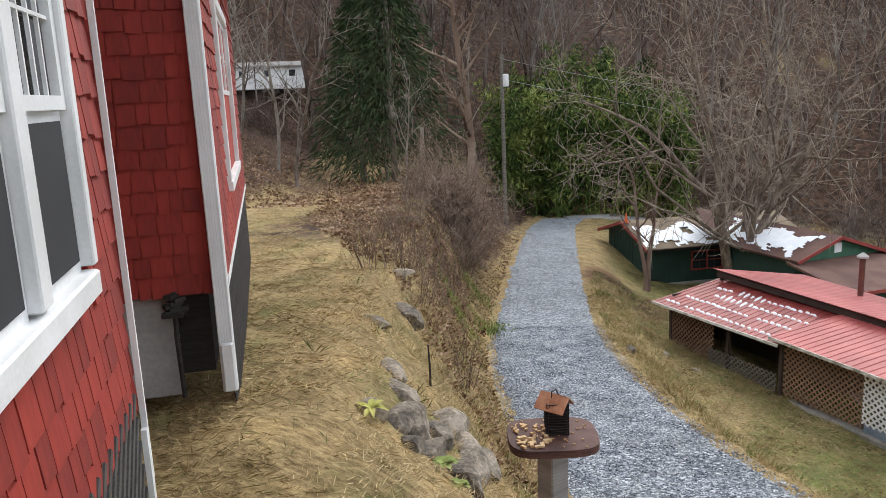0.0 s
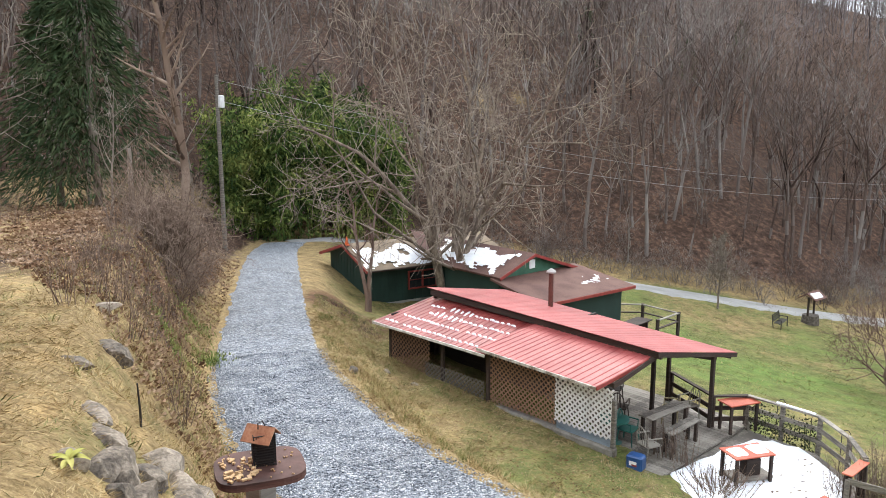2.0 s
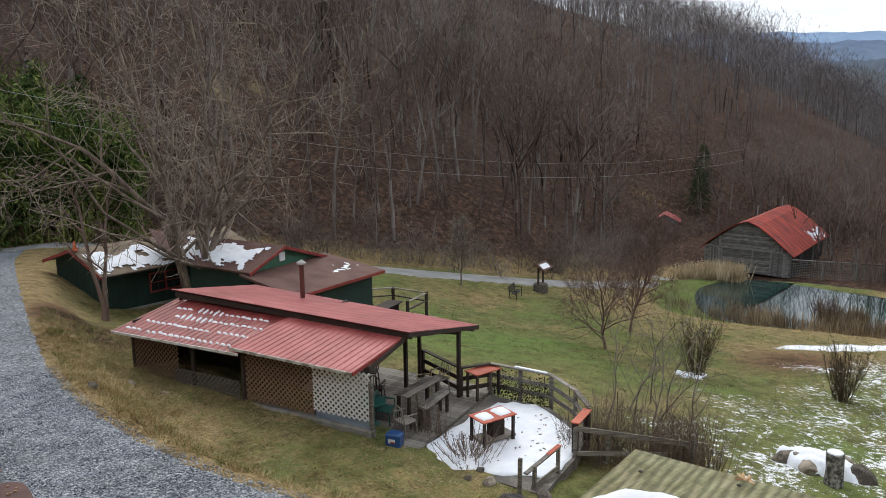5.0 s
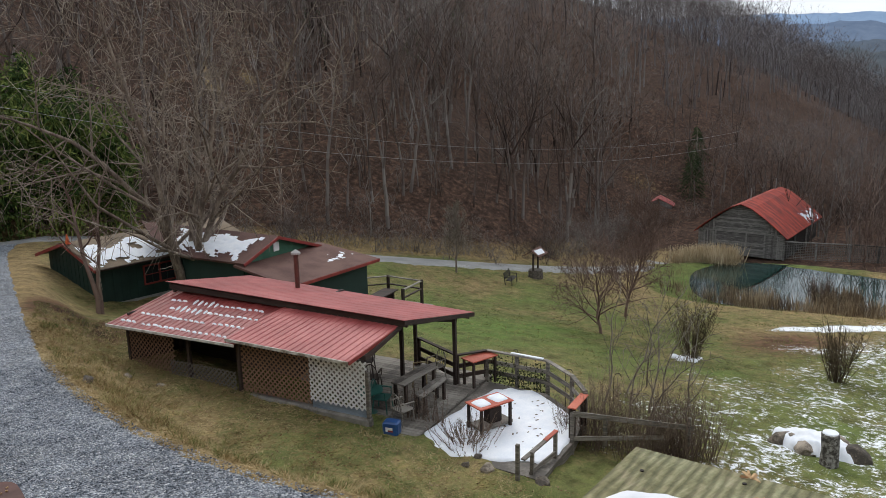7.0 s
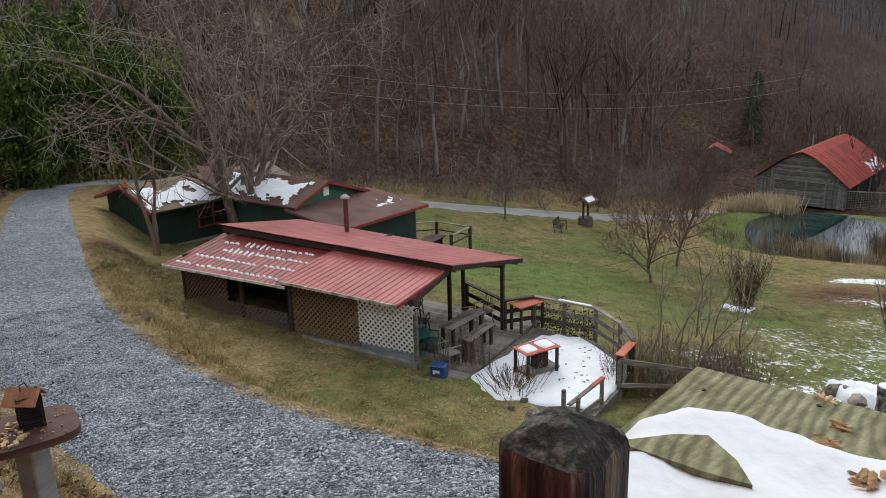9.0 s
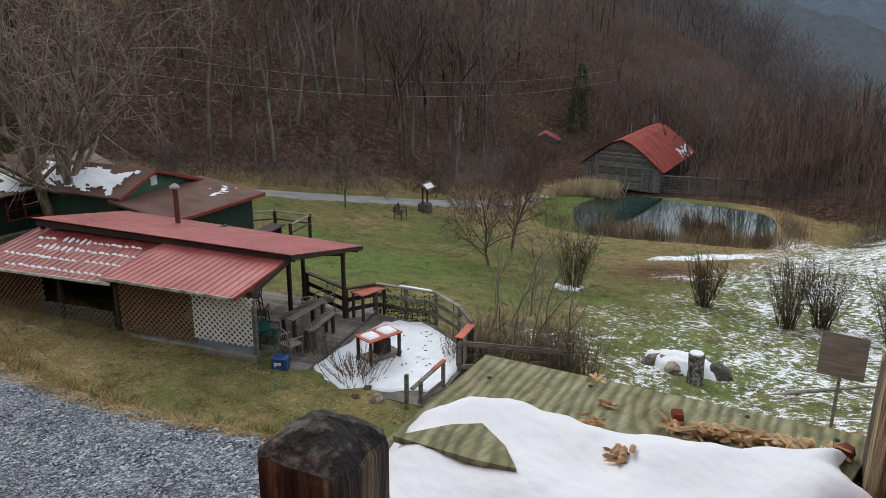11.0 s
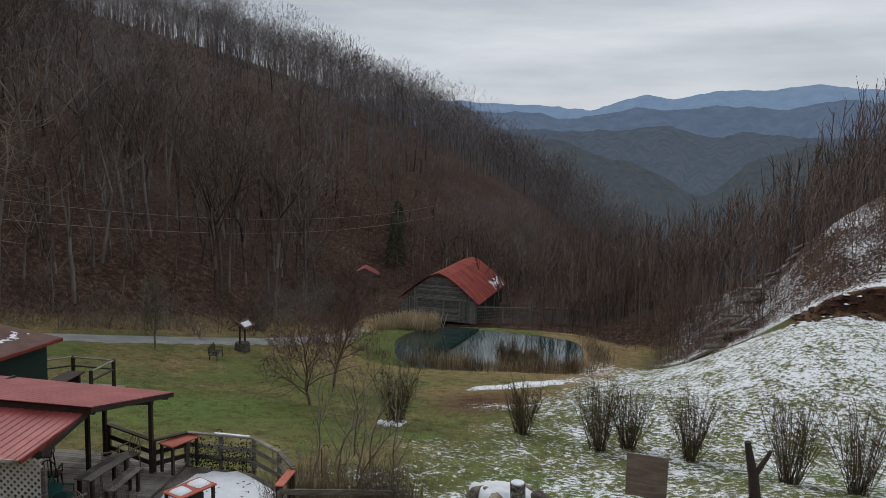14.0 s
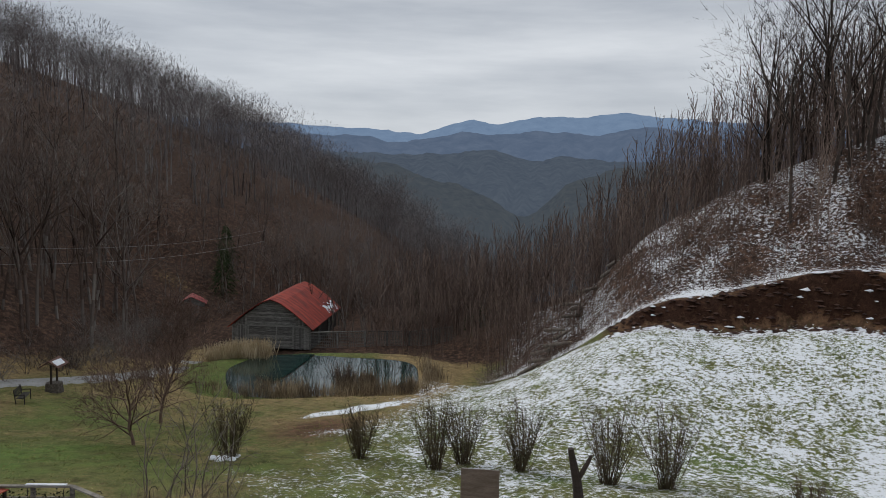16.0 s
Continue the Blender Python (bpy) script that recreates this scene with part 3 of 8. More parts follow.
ridge("backdrop_far_range", 4500, lambda a: float(np.interp(a, [-120, -100, -91.6, -89.6, -87.4, -84.8, -83.2, -81.1, -78.2, -76.2, -72.4, -69.0, -60, -30], [3.4, 4.4, 4.94, 5.14, 5.49, 5.07, 5.05, 5.06, 4.39, 4.76, 3.63, 3.9, 4.1, 4.0])), haze_glow("far_range_haze", (0.145, 0.215, 0.33), (0.185, 0.265, 0.39), 1.0), "hazy blue mountain range on the horizon", 900, 11, 0.14)
ridge("backdrop_middle_range", 3200, lambda a: float(np.interp(a, [-120, -96, -88.9, -85.7, -83.6, -80.3, -78.2, -75.7, -73.2, -70.3, -68.2, -30], [2.4, 3.6, 4.42, 3.78, 3.95, 3.98, 3.65, 3.88, 3.32, 2.94, 3.4, 2.8])), haze_glow("middle_range_haze", (0.085, 0.12, 0.185), (0.12, 0.158, 0.228), 1.0), "wooded mountain ridges, blue-grey with painted haze", 900, 23, 0.16)
ridge("backdrop_near_range", 1700, lambda a: float(np.interp(a, [-120, -96, -86.6, -83.3, -81.7, -80, -77.9, -75.3, -72, -66, -30], [1.7, 2.1, 1.87, 2.26, 1.89, 2.02, 2.64, 2.33, 2.06, 2.2, 2.2])), haze_glow("near_range_haze", (0.06, 0.078, 0.108), (0.09, 0.112, 0.142), 1.0, 0.045), "wooded hills down the valley, dark grey-green with painted haze", 700, 37, 0.2)
ridge("backdrop_valley_hills", 950, lambda a: float(np.interp(a, [-120, -96, -86.6, -83.4, -81.4, -80.1, -77.5, -75, -72.4, -70, -66, -30], [1.6, 1.5, 1.34, 0.02, -1.93, -2.39, -0.77, 0.01, 0.57, 1.56, 1.6, 1.5])), haze_glow("valley_hills_haze", (0.05, 0.062, 0.078), (0.078, 0.09, 0.1), 1.0, 0.09), "hazy green-brown wooded slopes in the valley", 400, 53, 0.25)

# ---- red house beside the camera ----
def at(m, *p):
    return m @ Vector(p)


HOUSE = pose(-1.365, 3.18, 0.01, 0, 0, 13.0)      # local x out of the near wall, y along it


def lattice(name, m, w, h, mat_, parent, pitch=0.11, lath=0.035, thick=0.008, label=""):
    """A panel of crossed laths in the local x-z plane; each lath set is clipped to the panel."""
    g = Geo()
    for layer, sgn in ((0, 1), (1, -1)):
        k = -h
        while k < w:
            pts = []
            for z in (0, h):
                pts.append((k + z if sgn > 0 else k + h - z, z))
            (x0, z0), (x1, z1) = pts
            if x0 > x1:
                (x0, z0), (x1, z1) = (x1, z1), (x0, z0)
            s = (z1 - z0) / (x1 - x0)
            if x0 < 0:
                z0, x0 = z0 + s * (0 - x0), 0
            if x1 > w:
                z1, x1 = z1 - s * (x1 - w), w
            if x1 - x0 > 0.02:
                d = Vector((x1 - x0, 0, z1 - z0)).normalized()
                nrm = Vector((-d.z, 0, d.x)) * lath / 2
                y = layer * thick
                a, b = Vector((x0, y, z0)), Vector((x1, y, z1))
                q = [a - nrm, b - nrm, b + nrm, a + nrm]
                vs = [m @ p for p in q] + [m @ (p + Vector((0, thick, 0))) for p in q]
                g.add(vs, [(0, 1, 2, 3), (7, 6, 5, 4), (0, 4, 5, 1), (1, 5, 6, 2), (2, 6, 7, 3), (3, 7, 4, 0)])
            k += pitch
    return part(name, g, mat_, parent, label)


house = thing("red_house", pose(-1.36, 3.19, 8.8), "red shingle-sided house with white trim and dark skirting", "house")
house_inv = house.matrix_world.inverted()
HL = house_inv @ HOUSE @ Matrix.Translation((-0.04, 0, 0))
HG = HL @ Matrix.Translation((0.035, 0, 0))      # the wing stands a little further out
part("near_wall", Geo().box((-0.12, -0.23, 11.2), (0.2, 0.46, 2.84), m=HL).box((-0.12, -4.0, 11.9), (0.2, 3.6, 4.2), m=HL).box((-0.12, -1.35, 10.08), (0.2, 1.74, 0.6), m=HL).box((-0.12, -1.35, 12.9), (0.2, 1.74, 1.2), m=HL), M_RED_SHINGLE, house)
part("return_wall", Geo().box((-0.9, -0.1, 11.2), (1.3, 0.18, 2.84), m=HL), M_RED_SHINGLE, house)
part("wing_wall", Geo().box((-1.0, 2.16, 10.9), (2.5, 0.16, 2.4), m=HG).box((0.19, 5.6, 11.3), (0.12, 6.7, 3.2), m=HG), M_RED_SHINGLE, house)
part("back_wall", Geo().box((-3.4, 1.0, 10.7), (0.15, 14, 4.0), m=HL).box((-1.7, 8.95, 10.7), (3.5, 0.15, 4.0), m=HL), M_RED_SHINGLE, house)
part("roof", Geo().slab([(0.75, 1.7, 13.0), (0.75, 9.4, 13.0), (-2.5, 9.4, 14.6), (-2.5, 1.7, 14.6)], 0.16, HG).slab([(0.5, -8, 13.6), (0.5, 1.72, 13.6), (-3.6, 1.72, 15.3), (-3.6, -8, 15.3)], 0.16, HG), M_BROWNSHINGLE, house, "brown shingled roof")
part("soffit", Geo().box((0.5, 5.5, 12.78), (0.52, 7.6, 0.1), m=HG), M_CONCRETE, house, "tan soffit under the eave")
# trim
part("corner_strip", Geo().box((0.012, 0.0, 10.55), (0.026, 0.022, 2.4), m=HL), M_WHITE, house, "white corner strip")
part("lower_strip", Geo().box((0.012, -0.02, 9.2), (0.025, 0.05, 0.8), m=HL), M_WHITE, house, "white skirting post")
cb = Geo()
cb.box((0.222, 2.02, 10.4), (0.104, 0.11, 2.86), m=HG, bevel=0.008)
corner = part("corner_board", cb, M_WHITE, house, "fluted white corner board")
for k in range(5):
    part("flute", Geo().box((0.184 + 0.019 * k, 1.962, 10.4), (0.012, 0.008, 2.8), m=HG), M_WHITE, corner)
part("downspout_foot", Geo().box((0.225, 1.97, 9.16), (0.09, 0.08, 0.36), m=HG, bevel=0.012), M_WHITE, house, "white downspout end")
part("foundation_panel", Geo().box((-0.34, 2.16, 9.3), (0.46, 0.05, 0.75), m=HG, bevel=0.01), M_CONCRETE, house, "pale grey foundation panel")
pipe = Geo()
pipe.tube([(-0.1, 2.02, 8.95), (-0.11, 2.03, 9.4), (-0.1, 2.05, 9.72)], 0.02, 6, m=HG)
for k in range(7):
    pipe.box((-0.12 + 0.02 * (k % 3), 2.04, 9.56 + 0.022 * k), (0.15 - 0.012 * k, 0.07, 0.03), rz=9 * k, m=HG)
part("black_hose", pipe, M_BLACK_AND_SHADE, house, "black hose reel and pipe")
# solid near-black blocks stand in for the shade behind the skirting
part("crawl_space", Geo().box((-0.6, 3.2, 9.35), (1.4, 1.6, 0.7), m=HG).box((-0.7, -3.5, 9.3), (1.0, 6.6, 0.9), m=HG), M_BLACK_AND_SHADE, house, "near-black blocks for the shade of the crawl space")


def window_unit(y0, y1, z0, z1, m, parent, cols=3, rows=2, mid=None):
    """A double-hung sash between y0 and y1 in the wall plane, with bars before the upper pane."""
    mid = mid or (z0 + z1) / 2
    g = Geo()
    t = 0.045
    for za, zb, x in ((z0, mid, -0.035), (mid, z1, -0.012)):
        g.box((x, (y0 + y1) / 2, za + t / 2), (0.03, y1 - y0, t), m=m).box((x, (y0 + y1) / 2, zb - t / 2), (0.03, y1 - y0, t), m=m)
        for y in (y0 + t / 2, y1 - t / 2):
            g.box((x, y, (za + zb) / 2), (0.03, t, zb - za - 2 * t), m=m)
    sash = part("sash", g, M_WHITE, parent, "white double-hung sash")
    bars = Geo()
    for za, zb, x in ((mid, z1, -0.014), (z0, mid, -0.04)):
        for k in range(1, cols):
            bars.box((x, y0 + t + (y1 - y0 - 2 * t) * k / cols, (za + zb) / 2), (0.012, 0.012, zb - za - 2 * t), m=m)
        for k in range(1, rows):
            bars.box((x, (y0 + y1) / 2, za + t + (zb - za - 2 * t) * k / rows), (0.012, y1 - y0 - 2 * t, 0.012), m=m)
    part("glazing_bar", bars, M_WHITE, sash)
    part("pane", Geo().box((-0.03, (y0 + y1) / 2, (mid + z1) / 2), (0.004, y1 - y0 - 2 * t, z1 - mid - 2 * t), m=m), M_GLASS, sash)
    part("pane", Geo().box((-0.05, (y0 + y1) / 2, (mid + z0) / 2), (0.004, y1 - y0 - 2 * t, mid - z0 - 2 * t), m=m), M_GLASS, sash)
    return sash


M_SCREEN = material("dark_insect_screen", [(0.010, 0.011, 0.013), (0.022, 0.023, 0.026)], scale=2, fine=200, rough=0.9, bump=0.05)
M_CURTAIN = material("pale_curtain", [(0.18, 0.18, 0.17), (0.3, 0.3, 0.29)], scale=2, fine=30, stretch=(1, 8, 0.3), rough=0.9)
HLW = HL @ Matrix.Translation((-0.01, -0.12, 0))
near_window = part("near_window", Geo().box((-0.015, -1.36, 10.41), (0.134, 1.77, 0.09), m=HLW, bevel=0.008), M_WHITE, house, "white painted double window")
part("jamb", Geo().box((-0.02, -0.478, 11.25), (0.13, 0.06, 1.56), m=HLW, bevel=0.006), M_WHITE, near_window)
part("jamb", Geo().box((-0.02, -2.2, 11.25), (0.13, 0.06, 1.56), m=HLW, bevel=0.006), M_WHITE, near_window)
part("head", Geo().box((0.02, -1.36, 12.05), (0.05, 1.6, 0.1), m=HLW, bevel=0.006), M_WHITE, near_window)
part("mullion", Geo().box((0.0, -1.08, 11.22), (0.08, 0.11, 1.5), m=HLW, bevel=0.006), M_WHITE, near_window)
window_unit(-1.02, -0.512, 10.45, 11.58, HLW @ Matrix.Translation((0.02, 0, 0)), near_window, cols=4, mid=11.005)
window_unit(-2.16, -1.14, 10.45, 11.58, HLW @ Matrix.Translation((0.02, 0, 0)), near_window, cols=4, mid=11.005)
part("insect_screen", Geo().box((0.008, -0.766, 10.735), (0.003, 0.42, 0.47), m=HLW).box((0.008, -1.65, 10.735), (0.003, 0.93, 0.47), m=HLW), M_SCREEN, near_window, "dark insect screen")
part("room_behind", Geo().box((-0.6, -1.36, 11.0), (0.02, 1.9, 1.6), m=HLW), M_CURTAIN, near_window, "pale curtain behind the glass")
wing_window = part("wing_window", Geo().box((0.275, 4.88, 10.27), (0.075, 2.54, 0.09), m=HG, bevel=0.006), M_WHITE, house, "white painted triple window")
for y in (3.66, 6.1):
    part("jamb", Geo().box((0.27, y, 11.08), (0.06, 0.1, 1.53), m=HG, bevel=0.006), M_WHITE, wing_window)
part("head", Geo().box((0.27, 4.88, 11.9), (0.06, 2.34, 0.1), m=HG, bevel=0.006), M_WHITE, wing_window)
HW = HG @ Matrix.Translation((0.262, 0, 0))
for k in range(3):
    window_unit(3.72 + 0.78 * k, 4.44 + 0.78 * k, 10.33, 11.84, HW, wing_window, cols=2)
M_SKIRT = wood("dark_grey_skirting_lath", [(0.035, 0.033, 0.032), (0.08, 0.076, 0.072)])
lattice("skirting_lattice", HL @ Matrix.Translation((0.0, -5.0, 8.75)) @ Matrix.Rotation(radians(90), 4, "Z"), 4.95, 1.02, M_SKIRT, house, label="dark lattice skirting")
lattice("wing_lattice", HG @ Matrix.Translation((0.25, 2.1, 8.6)) @ Matrix.Rotation(radians(90), 4, "Z"), 6.6, 1.12, M_BLACK_AND_SHADE, house, label="dark lattice skirting")
part("sill_board", Geo().box((0.255, 5.5, 9.73), (0.03, 6.6, 0.07), m=HG), M_WHITE, house, "white band under the shingles")

# ---- cook shelter with the red metal roofs ----
SHED = pose(7.34, 24.92, 0, 0, 0, -67.5)       # local x along the front wall, y away from the drive
shed = thing("picnic_shelter", pose(7.34, 24.92, 1.9), "open-sided picnic shelter with faded red metal roofs and lattice walls", "shelter")
SL = shed.matrix_world.inverted() @ SHED


def roof_sheet(name, a, b, c, d, m, mat_, parent, pitch=0.23, label="", rib=0.016):
    """A ribbed metal sheet: a-b is the eave, d-c the upper edge; ribs run up the slope."""
    a, b, c, d = (Vector(p) for p in (a, b, c, d))
    up = (b - a).cross(d - a).normalized()
    if up.z < 0:
        up = -up
    count = int((b - a).length / pitch)
    prof = [(0, 0), (0.36, 0), (0.42, 1), (0.52, 1), (0.58, 0)]
    stations = [(k + s) / count for k in range(count) for s, _ in prof] + [1.0]
    hts = [h * rib for _ in range(count) for _, h in prof] + [0.0]
    g = Geo()
    vs = []
    for s, h in zip(stations, hts):
        lo, hi = a.lerp(b, s), d.lerp(c, s)
        vs += [m @ (lo + up * h), m @ (hi + up * h), m @ (lo + up * (h - 0.012)), m @ (hi + up * (h - 0.012))]
    fs = []
    for k in range(len(stations) - 1):
        i, j = 4 * k, 4 * k + 4
        fs += [(i, j, j + 1, i + 1), (i + 2, i + 3, j + 3, j + 2), (i, i + 2, j + 2, j), (i + 1, j + 1, j + 3, i + 3)]
    fs += [(0, 1, 3, 2), (4 * len(stations) - 4, 4 * len(stations) - 2, 4 * len(stations) - 1, 4 * len(stations) - 3)]
    g.add(vs, fs)
    return part(name, g, mat_, parent, label)


A1, A2, A3, A4 = (0.1, -0.6, 3.90), (5.35, -0.5, 3.90), (5.5, 1.9, 4.46), (0.4, 1.95, 4.40)
B1, B2, B3, B4 = (5.0, -0.47, 4.04), (9.42, -0.6, 4.03), (9.75, 1.9, 4.48), (5.55, 1.9, 4.53)
U1, U2, U3, U4 = (0.5, 1.58, 4.82), (10.0, 1.42, 4.66), (10.62, 4.75, 4.05), (0.5, 5.75, 4.05)
M_EAVE = material("peeling_white_board", [(0.2, 0.17, 0.13), (0.45, 0.42, 0.37), (0.6, 0.58, 0.54)], scale=4, fine=30, rough=0.8, spread=0.3)
roof_a = roof_sheet("worn_roof", A1, A2, A3, A4, SL, M_REDROOF_WORN, shed, label="worn red metal roof with melting snow")
roof_b = roof_sheet("lower_roof", B1, B2, B3, B4, SL, M_REDROOF, shed, label="faded red ribbed metal roof")
roof_u = roof_sheet("upper_roof", U1, U2, U3, U4, SL, M_REDROOF, shed, rib=0.007, label="faded red ribbed metal roof")
part("eave_board", Geo().beam((0.1, -0.61, 3.865), (5.35, -0.51, 3.865), 0.04, 0.085, SL), M_EAVE, shed, "pale weathered eave board")
part("eave_board", Geo().beam((5.0, -0.48, 4.0), (9.42, -0.61, 3.99), 0.04, 0.085, SL), M_EAVE, shed, "pale weathered eave board")
part("rake_board", Geo().beam((9.43, -0.58, 3.97), (9.76, 1.9, 4.42), 0.04, 0.1, SL), M_REDTRIM, shed)
part("rake_board", Geo().beam((10.0, 1.42, 4.57), (10.62, 4.75, 3.97), 0.04, 0.13, SL), M_DARKWOOD, shed)
part("ridge_beam", Geo().beam((0.55, 1.75, 4.62), (10.0, 1.6, 4.5), 0.09, 0.2, SL), M_DARKWOOD, shed)
part("back_beam", Geo().beam((0.6, 5.4, 3.95), (10.5, 4.55, 3.95), 0.09, 0.15, SL), M_DARKWOOD, shed)
part("front_beam", Geo().beam((0.3, 0.02, 3.88), (9.6, 0.02, 3.96), 0.08, 0.12, SL), M_DARKWOOD, shed)
part("cross_beam", Geo().beam((9.55, 0.0, 3.92), (9.75, 1.75, 4.4), 0.08, 0.14, SL), M_DARKWOOD, shed)
part("cross_beam", Geo().beam((8.9, 3.1, 4.1), (10.4, 3.95, 3.98), 0.08, 0.12, SL), M_DARKWOOD, shed)
for x, y, top in ((0.35, 0.0, 3.85), (3.0, 0.0, 3.85), (5.05, 0.0, 3.88), (9.62, 0.0, 3.55), (8.88, 3.1, 4.3), (10.35, 3.87, 4.1), (8.38, 4.85, 3.95), (5.2, 3.0, 4.35), (0.6, 5.3, 3.95), (4.6, 5.0, 3.95), (0.6, 1.9, 4.5)):
    part("post", Geo().box((x, y, (top + 1.75) / 2), (0.11, 0.11, top - 1.75), m=SL, bevel=0.008), M_DARKWOOD if x != 9.62 else M_GREYWOOD, shed)
part("knee_brace", Geo().beam((8.88, 3.1, 3.75), (8.6, 2.75, 4.15), 0.05, 0.08, SL), M_DARKWOOD, shed)
# front wall
lattice("brown_lattice", SL @ Matrix.Translation((5.15, -0.02, 2.28)), 2.52, 1.62, M_BROWNLATTICE, shed, 0.17, 0.044, label="brown wooden lattice panel")
lattice("white_lattice", SL @ Matrix.Translation((7.68, -0.05, 2.42)), 1.93, 1.42, M_WHITE, shed, 0.175, 0.055, label="white painted lattice panel")
lattice("dark_lattice", SL @ Matrix.Translation((0.38, -0.02, 2.2)), 2.0, 1.5, M_BROWNLATTICE, shed, 0.17, 0.042, label="dark weathered lattice panel")
lattice("low_lattice", SL @ Matrix.Translation((2.2, -0.06, 1.98)), 2.72, 0.85, wood("grey_lath", [(0.1, 0.088, 0.075), (0.19, 0.17, 0.15)]), shed, 0.17, 0.042, label="low grey lattice rail")
M_BLUEPANEL = material("blue_grey_board", [(0.13, 0.17, 0.22), (0.25, 0.3, 0.36)], scale=1.2, fine=12, stretch=(1, 1, 4), rough=0.5)
part("low_panel", Geo().box((8.66, 0.02, 2.12), (1.9, 0.03, 0.6), m=SL), M_BLUEPANEL, shed, "blue-grey board along the foot of the wall")
part("plinth", Geo().box((7.3, 0.05, 1.95), (4.7, 0.3, 0.5), m=SL, bevel=0.05).box((2.6, 0.05, 1.9), (4.7, 0.25, 0.5), m=SL, bevel=0.05), material("stained_concrete", [(0.08, 0.072, 0.062), (0.16, 0.145, 0.125), (0.24, 0.225, 0.2)], scale=3, fine=25, rough=0.95, bump=0.6), shed, "rough stained concrete footing")
# the shade under the roof is put into these walls' near-black colour
part("inner_wall", Geo().box((2.9, 2.2, 3.1), (5.0, 0.08, 2.4), m=SL).box((0.35, 1.1, 3.0), (0.06, 2.1, 2.2), m=SL), M_BLACK_AND_SHADE, shed, "inner board wall in near-black as roof shade")
part("inner_wall", Geo().box((5.3, 3.7, 3.0), (0.08, 2.9, 2.3), m=SL), M_BLACK_AND_SHADE, shed)
plank_geo = Geo().box((7.9, 0, 1.86), (6.25, 0.13, 0.05), m=SL)
plank0 = part("plank", plank_geo, M_GREYWOOD, shed)
for k in range(36):
    if k:
        p = new("plank", plank0.data)
        p.parent = shed
        p.matrix_basis = Matrix.Translation(SL.to_3x3() @ Vector((rng.uniform(-0.02, 0.02), 0.06 + 0.142 * k, rng.uniform(-0.004, 0.004))))
part("deck_joist", Geo().box((11.02, 2.6, 1.76), (0.06, 5.1, 0.2), m=SL).box((7.9, 5.15, 1.7), (6.25, 0.06, 0.25), m=SL), M_GREYWOOD, shed)
# snow melting along the ribs
snow_lines = Geo()
for row, z0, z1, c0, c1 in ((0.12, 0.03, 0.97, 0.0, 1), (0.34, 0.1, 0.97, 0, 1), (0.56, 0.16, 0.97, 0, 1), (0.76, 0.14, 0.9, 0, 1)):
    for k in range(22):
        s = (k + 0.5) / 22
        if not z0 < s < z1 or rng.random() < 0.06:
            continue
        p = Vector(A1).lerp(Vector(A2), s).lerp(Vector(A4).lerp(Vector(A3), s), row + rng.uniform(-0.012, 0.012))
        ln = rng.uniform(0.06, 0.1) if not (0.25 < s < 0.55 and row > 0.5) else rng.uniform(0.18, 0.42)
        w = rng.uniform(0.15, 0.25) if ln < 0.12 else 0.09
        n8 = 8
        ring = [(p.x + w / 2 * math.cos(6.283 * i / n8) * rng.uniform(0.8, 1.15), p.y + ln / 2 * math.sin(6.283 * i / n8) * rng.uniform(0.8, 1.15)) for i in range(n8)]
        zf = lambda x, y: p.z + (y - p.y) * 0.235 + 0.018
        vs = [SL @ Vector((x, y, zf(x, y) - 0.02)) for x, y in ring] + [SL @ Vector((p.x + (x - p.x) * 0.7, p.y + (y - p.y) * 0.7, zf(x, y) + 0.022)) for x, y in ring]
        snow_lines.add(vs, [tuple(range(8, 16))] + [(i, (i + 1) % 8, 8 + (i + 1) % 8, 8 + i) for i in range(8)])
tagged(part("roof_snow", Geo().add([shed.matrix_world @ Vector(v) for v in snow_lines.v], snow_lines.f), M_SNOW, soft=True), "melting snow in dashed lines on a red roof", "snow", kind="stuff")

# ---- green cottages behind ----
G1 = pose(10.15, 36.9, 0, 0, 0, 10)
cottage = thing("green_cottage", pose(10.15, 36.9, 1.2), "dark green wooden cottage with red trim and snowy roof", "cottage")
CL = cottage.matrix_world.inverted() @ G1
L1, D1 = 8.2, 5.4
part("wall", Geo().prism([(0, 0.6), (D1, 0.6), (D1, 3.15), (D1 / 2, 3.9), (0, 3.15)], L1, CL @ Matrix.Rotation(radians(90), 4, "Z") @ Matrix.Scale(-1, 4, (0, 1, 0))), M_GREENSIDING, cottage, "dark green board siding")
for k in range(20):
    part("batten", Geo().box((0.2 + 0.4 * k, -0.012, 2.0), (0.04, 0.02, 2.3), m=CL), M_GREENSIDING, cottage)
for k in range(13):
    part("batten", Geo().box((-0.012, 0.2 + 0.4 * k, 2.1), (0.02, 0.04, 2.5), m=CL), M_GREENSIDING, cottage)
part("roof", Geo().slab([(-0.45, -0.5, 3.1), (L1 + 0.2, -0.5, 3.1), (L1 + 0.2, D1 / 2, 4.03), (-0.45, D1 / 2, 4.03)], 0.1, CL).slab([(-0.45, D1 + 0.5, 3.1), (-0.45, D1 / 2, 4.03), (L1 + 0.2, D1 / 2, 4.03), (L1 + 0.2, D1 + 0.5, 3.1)], 0.1, CL), M_TANROOF, cottage, "tan and grey shingle roof")
part("fascia", Geo().beam((-0.46, -0.5, 3.02), (-0.46, D1 / 2, 3.95), 0.04, 0.16, CL).beam((-0.46, D1 / 2, 3.95), (-0.46, D1 + 0.5, 3.02), 0.04, 0.16, CL), M_REDTRIM, cottage, "red painted rake board")
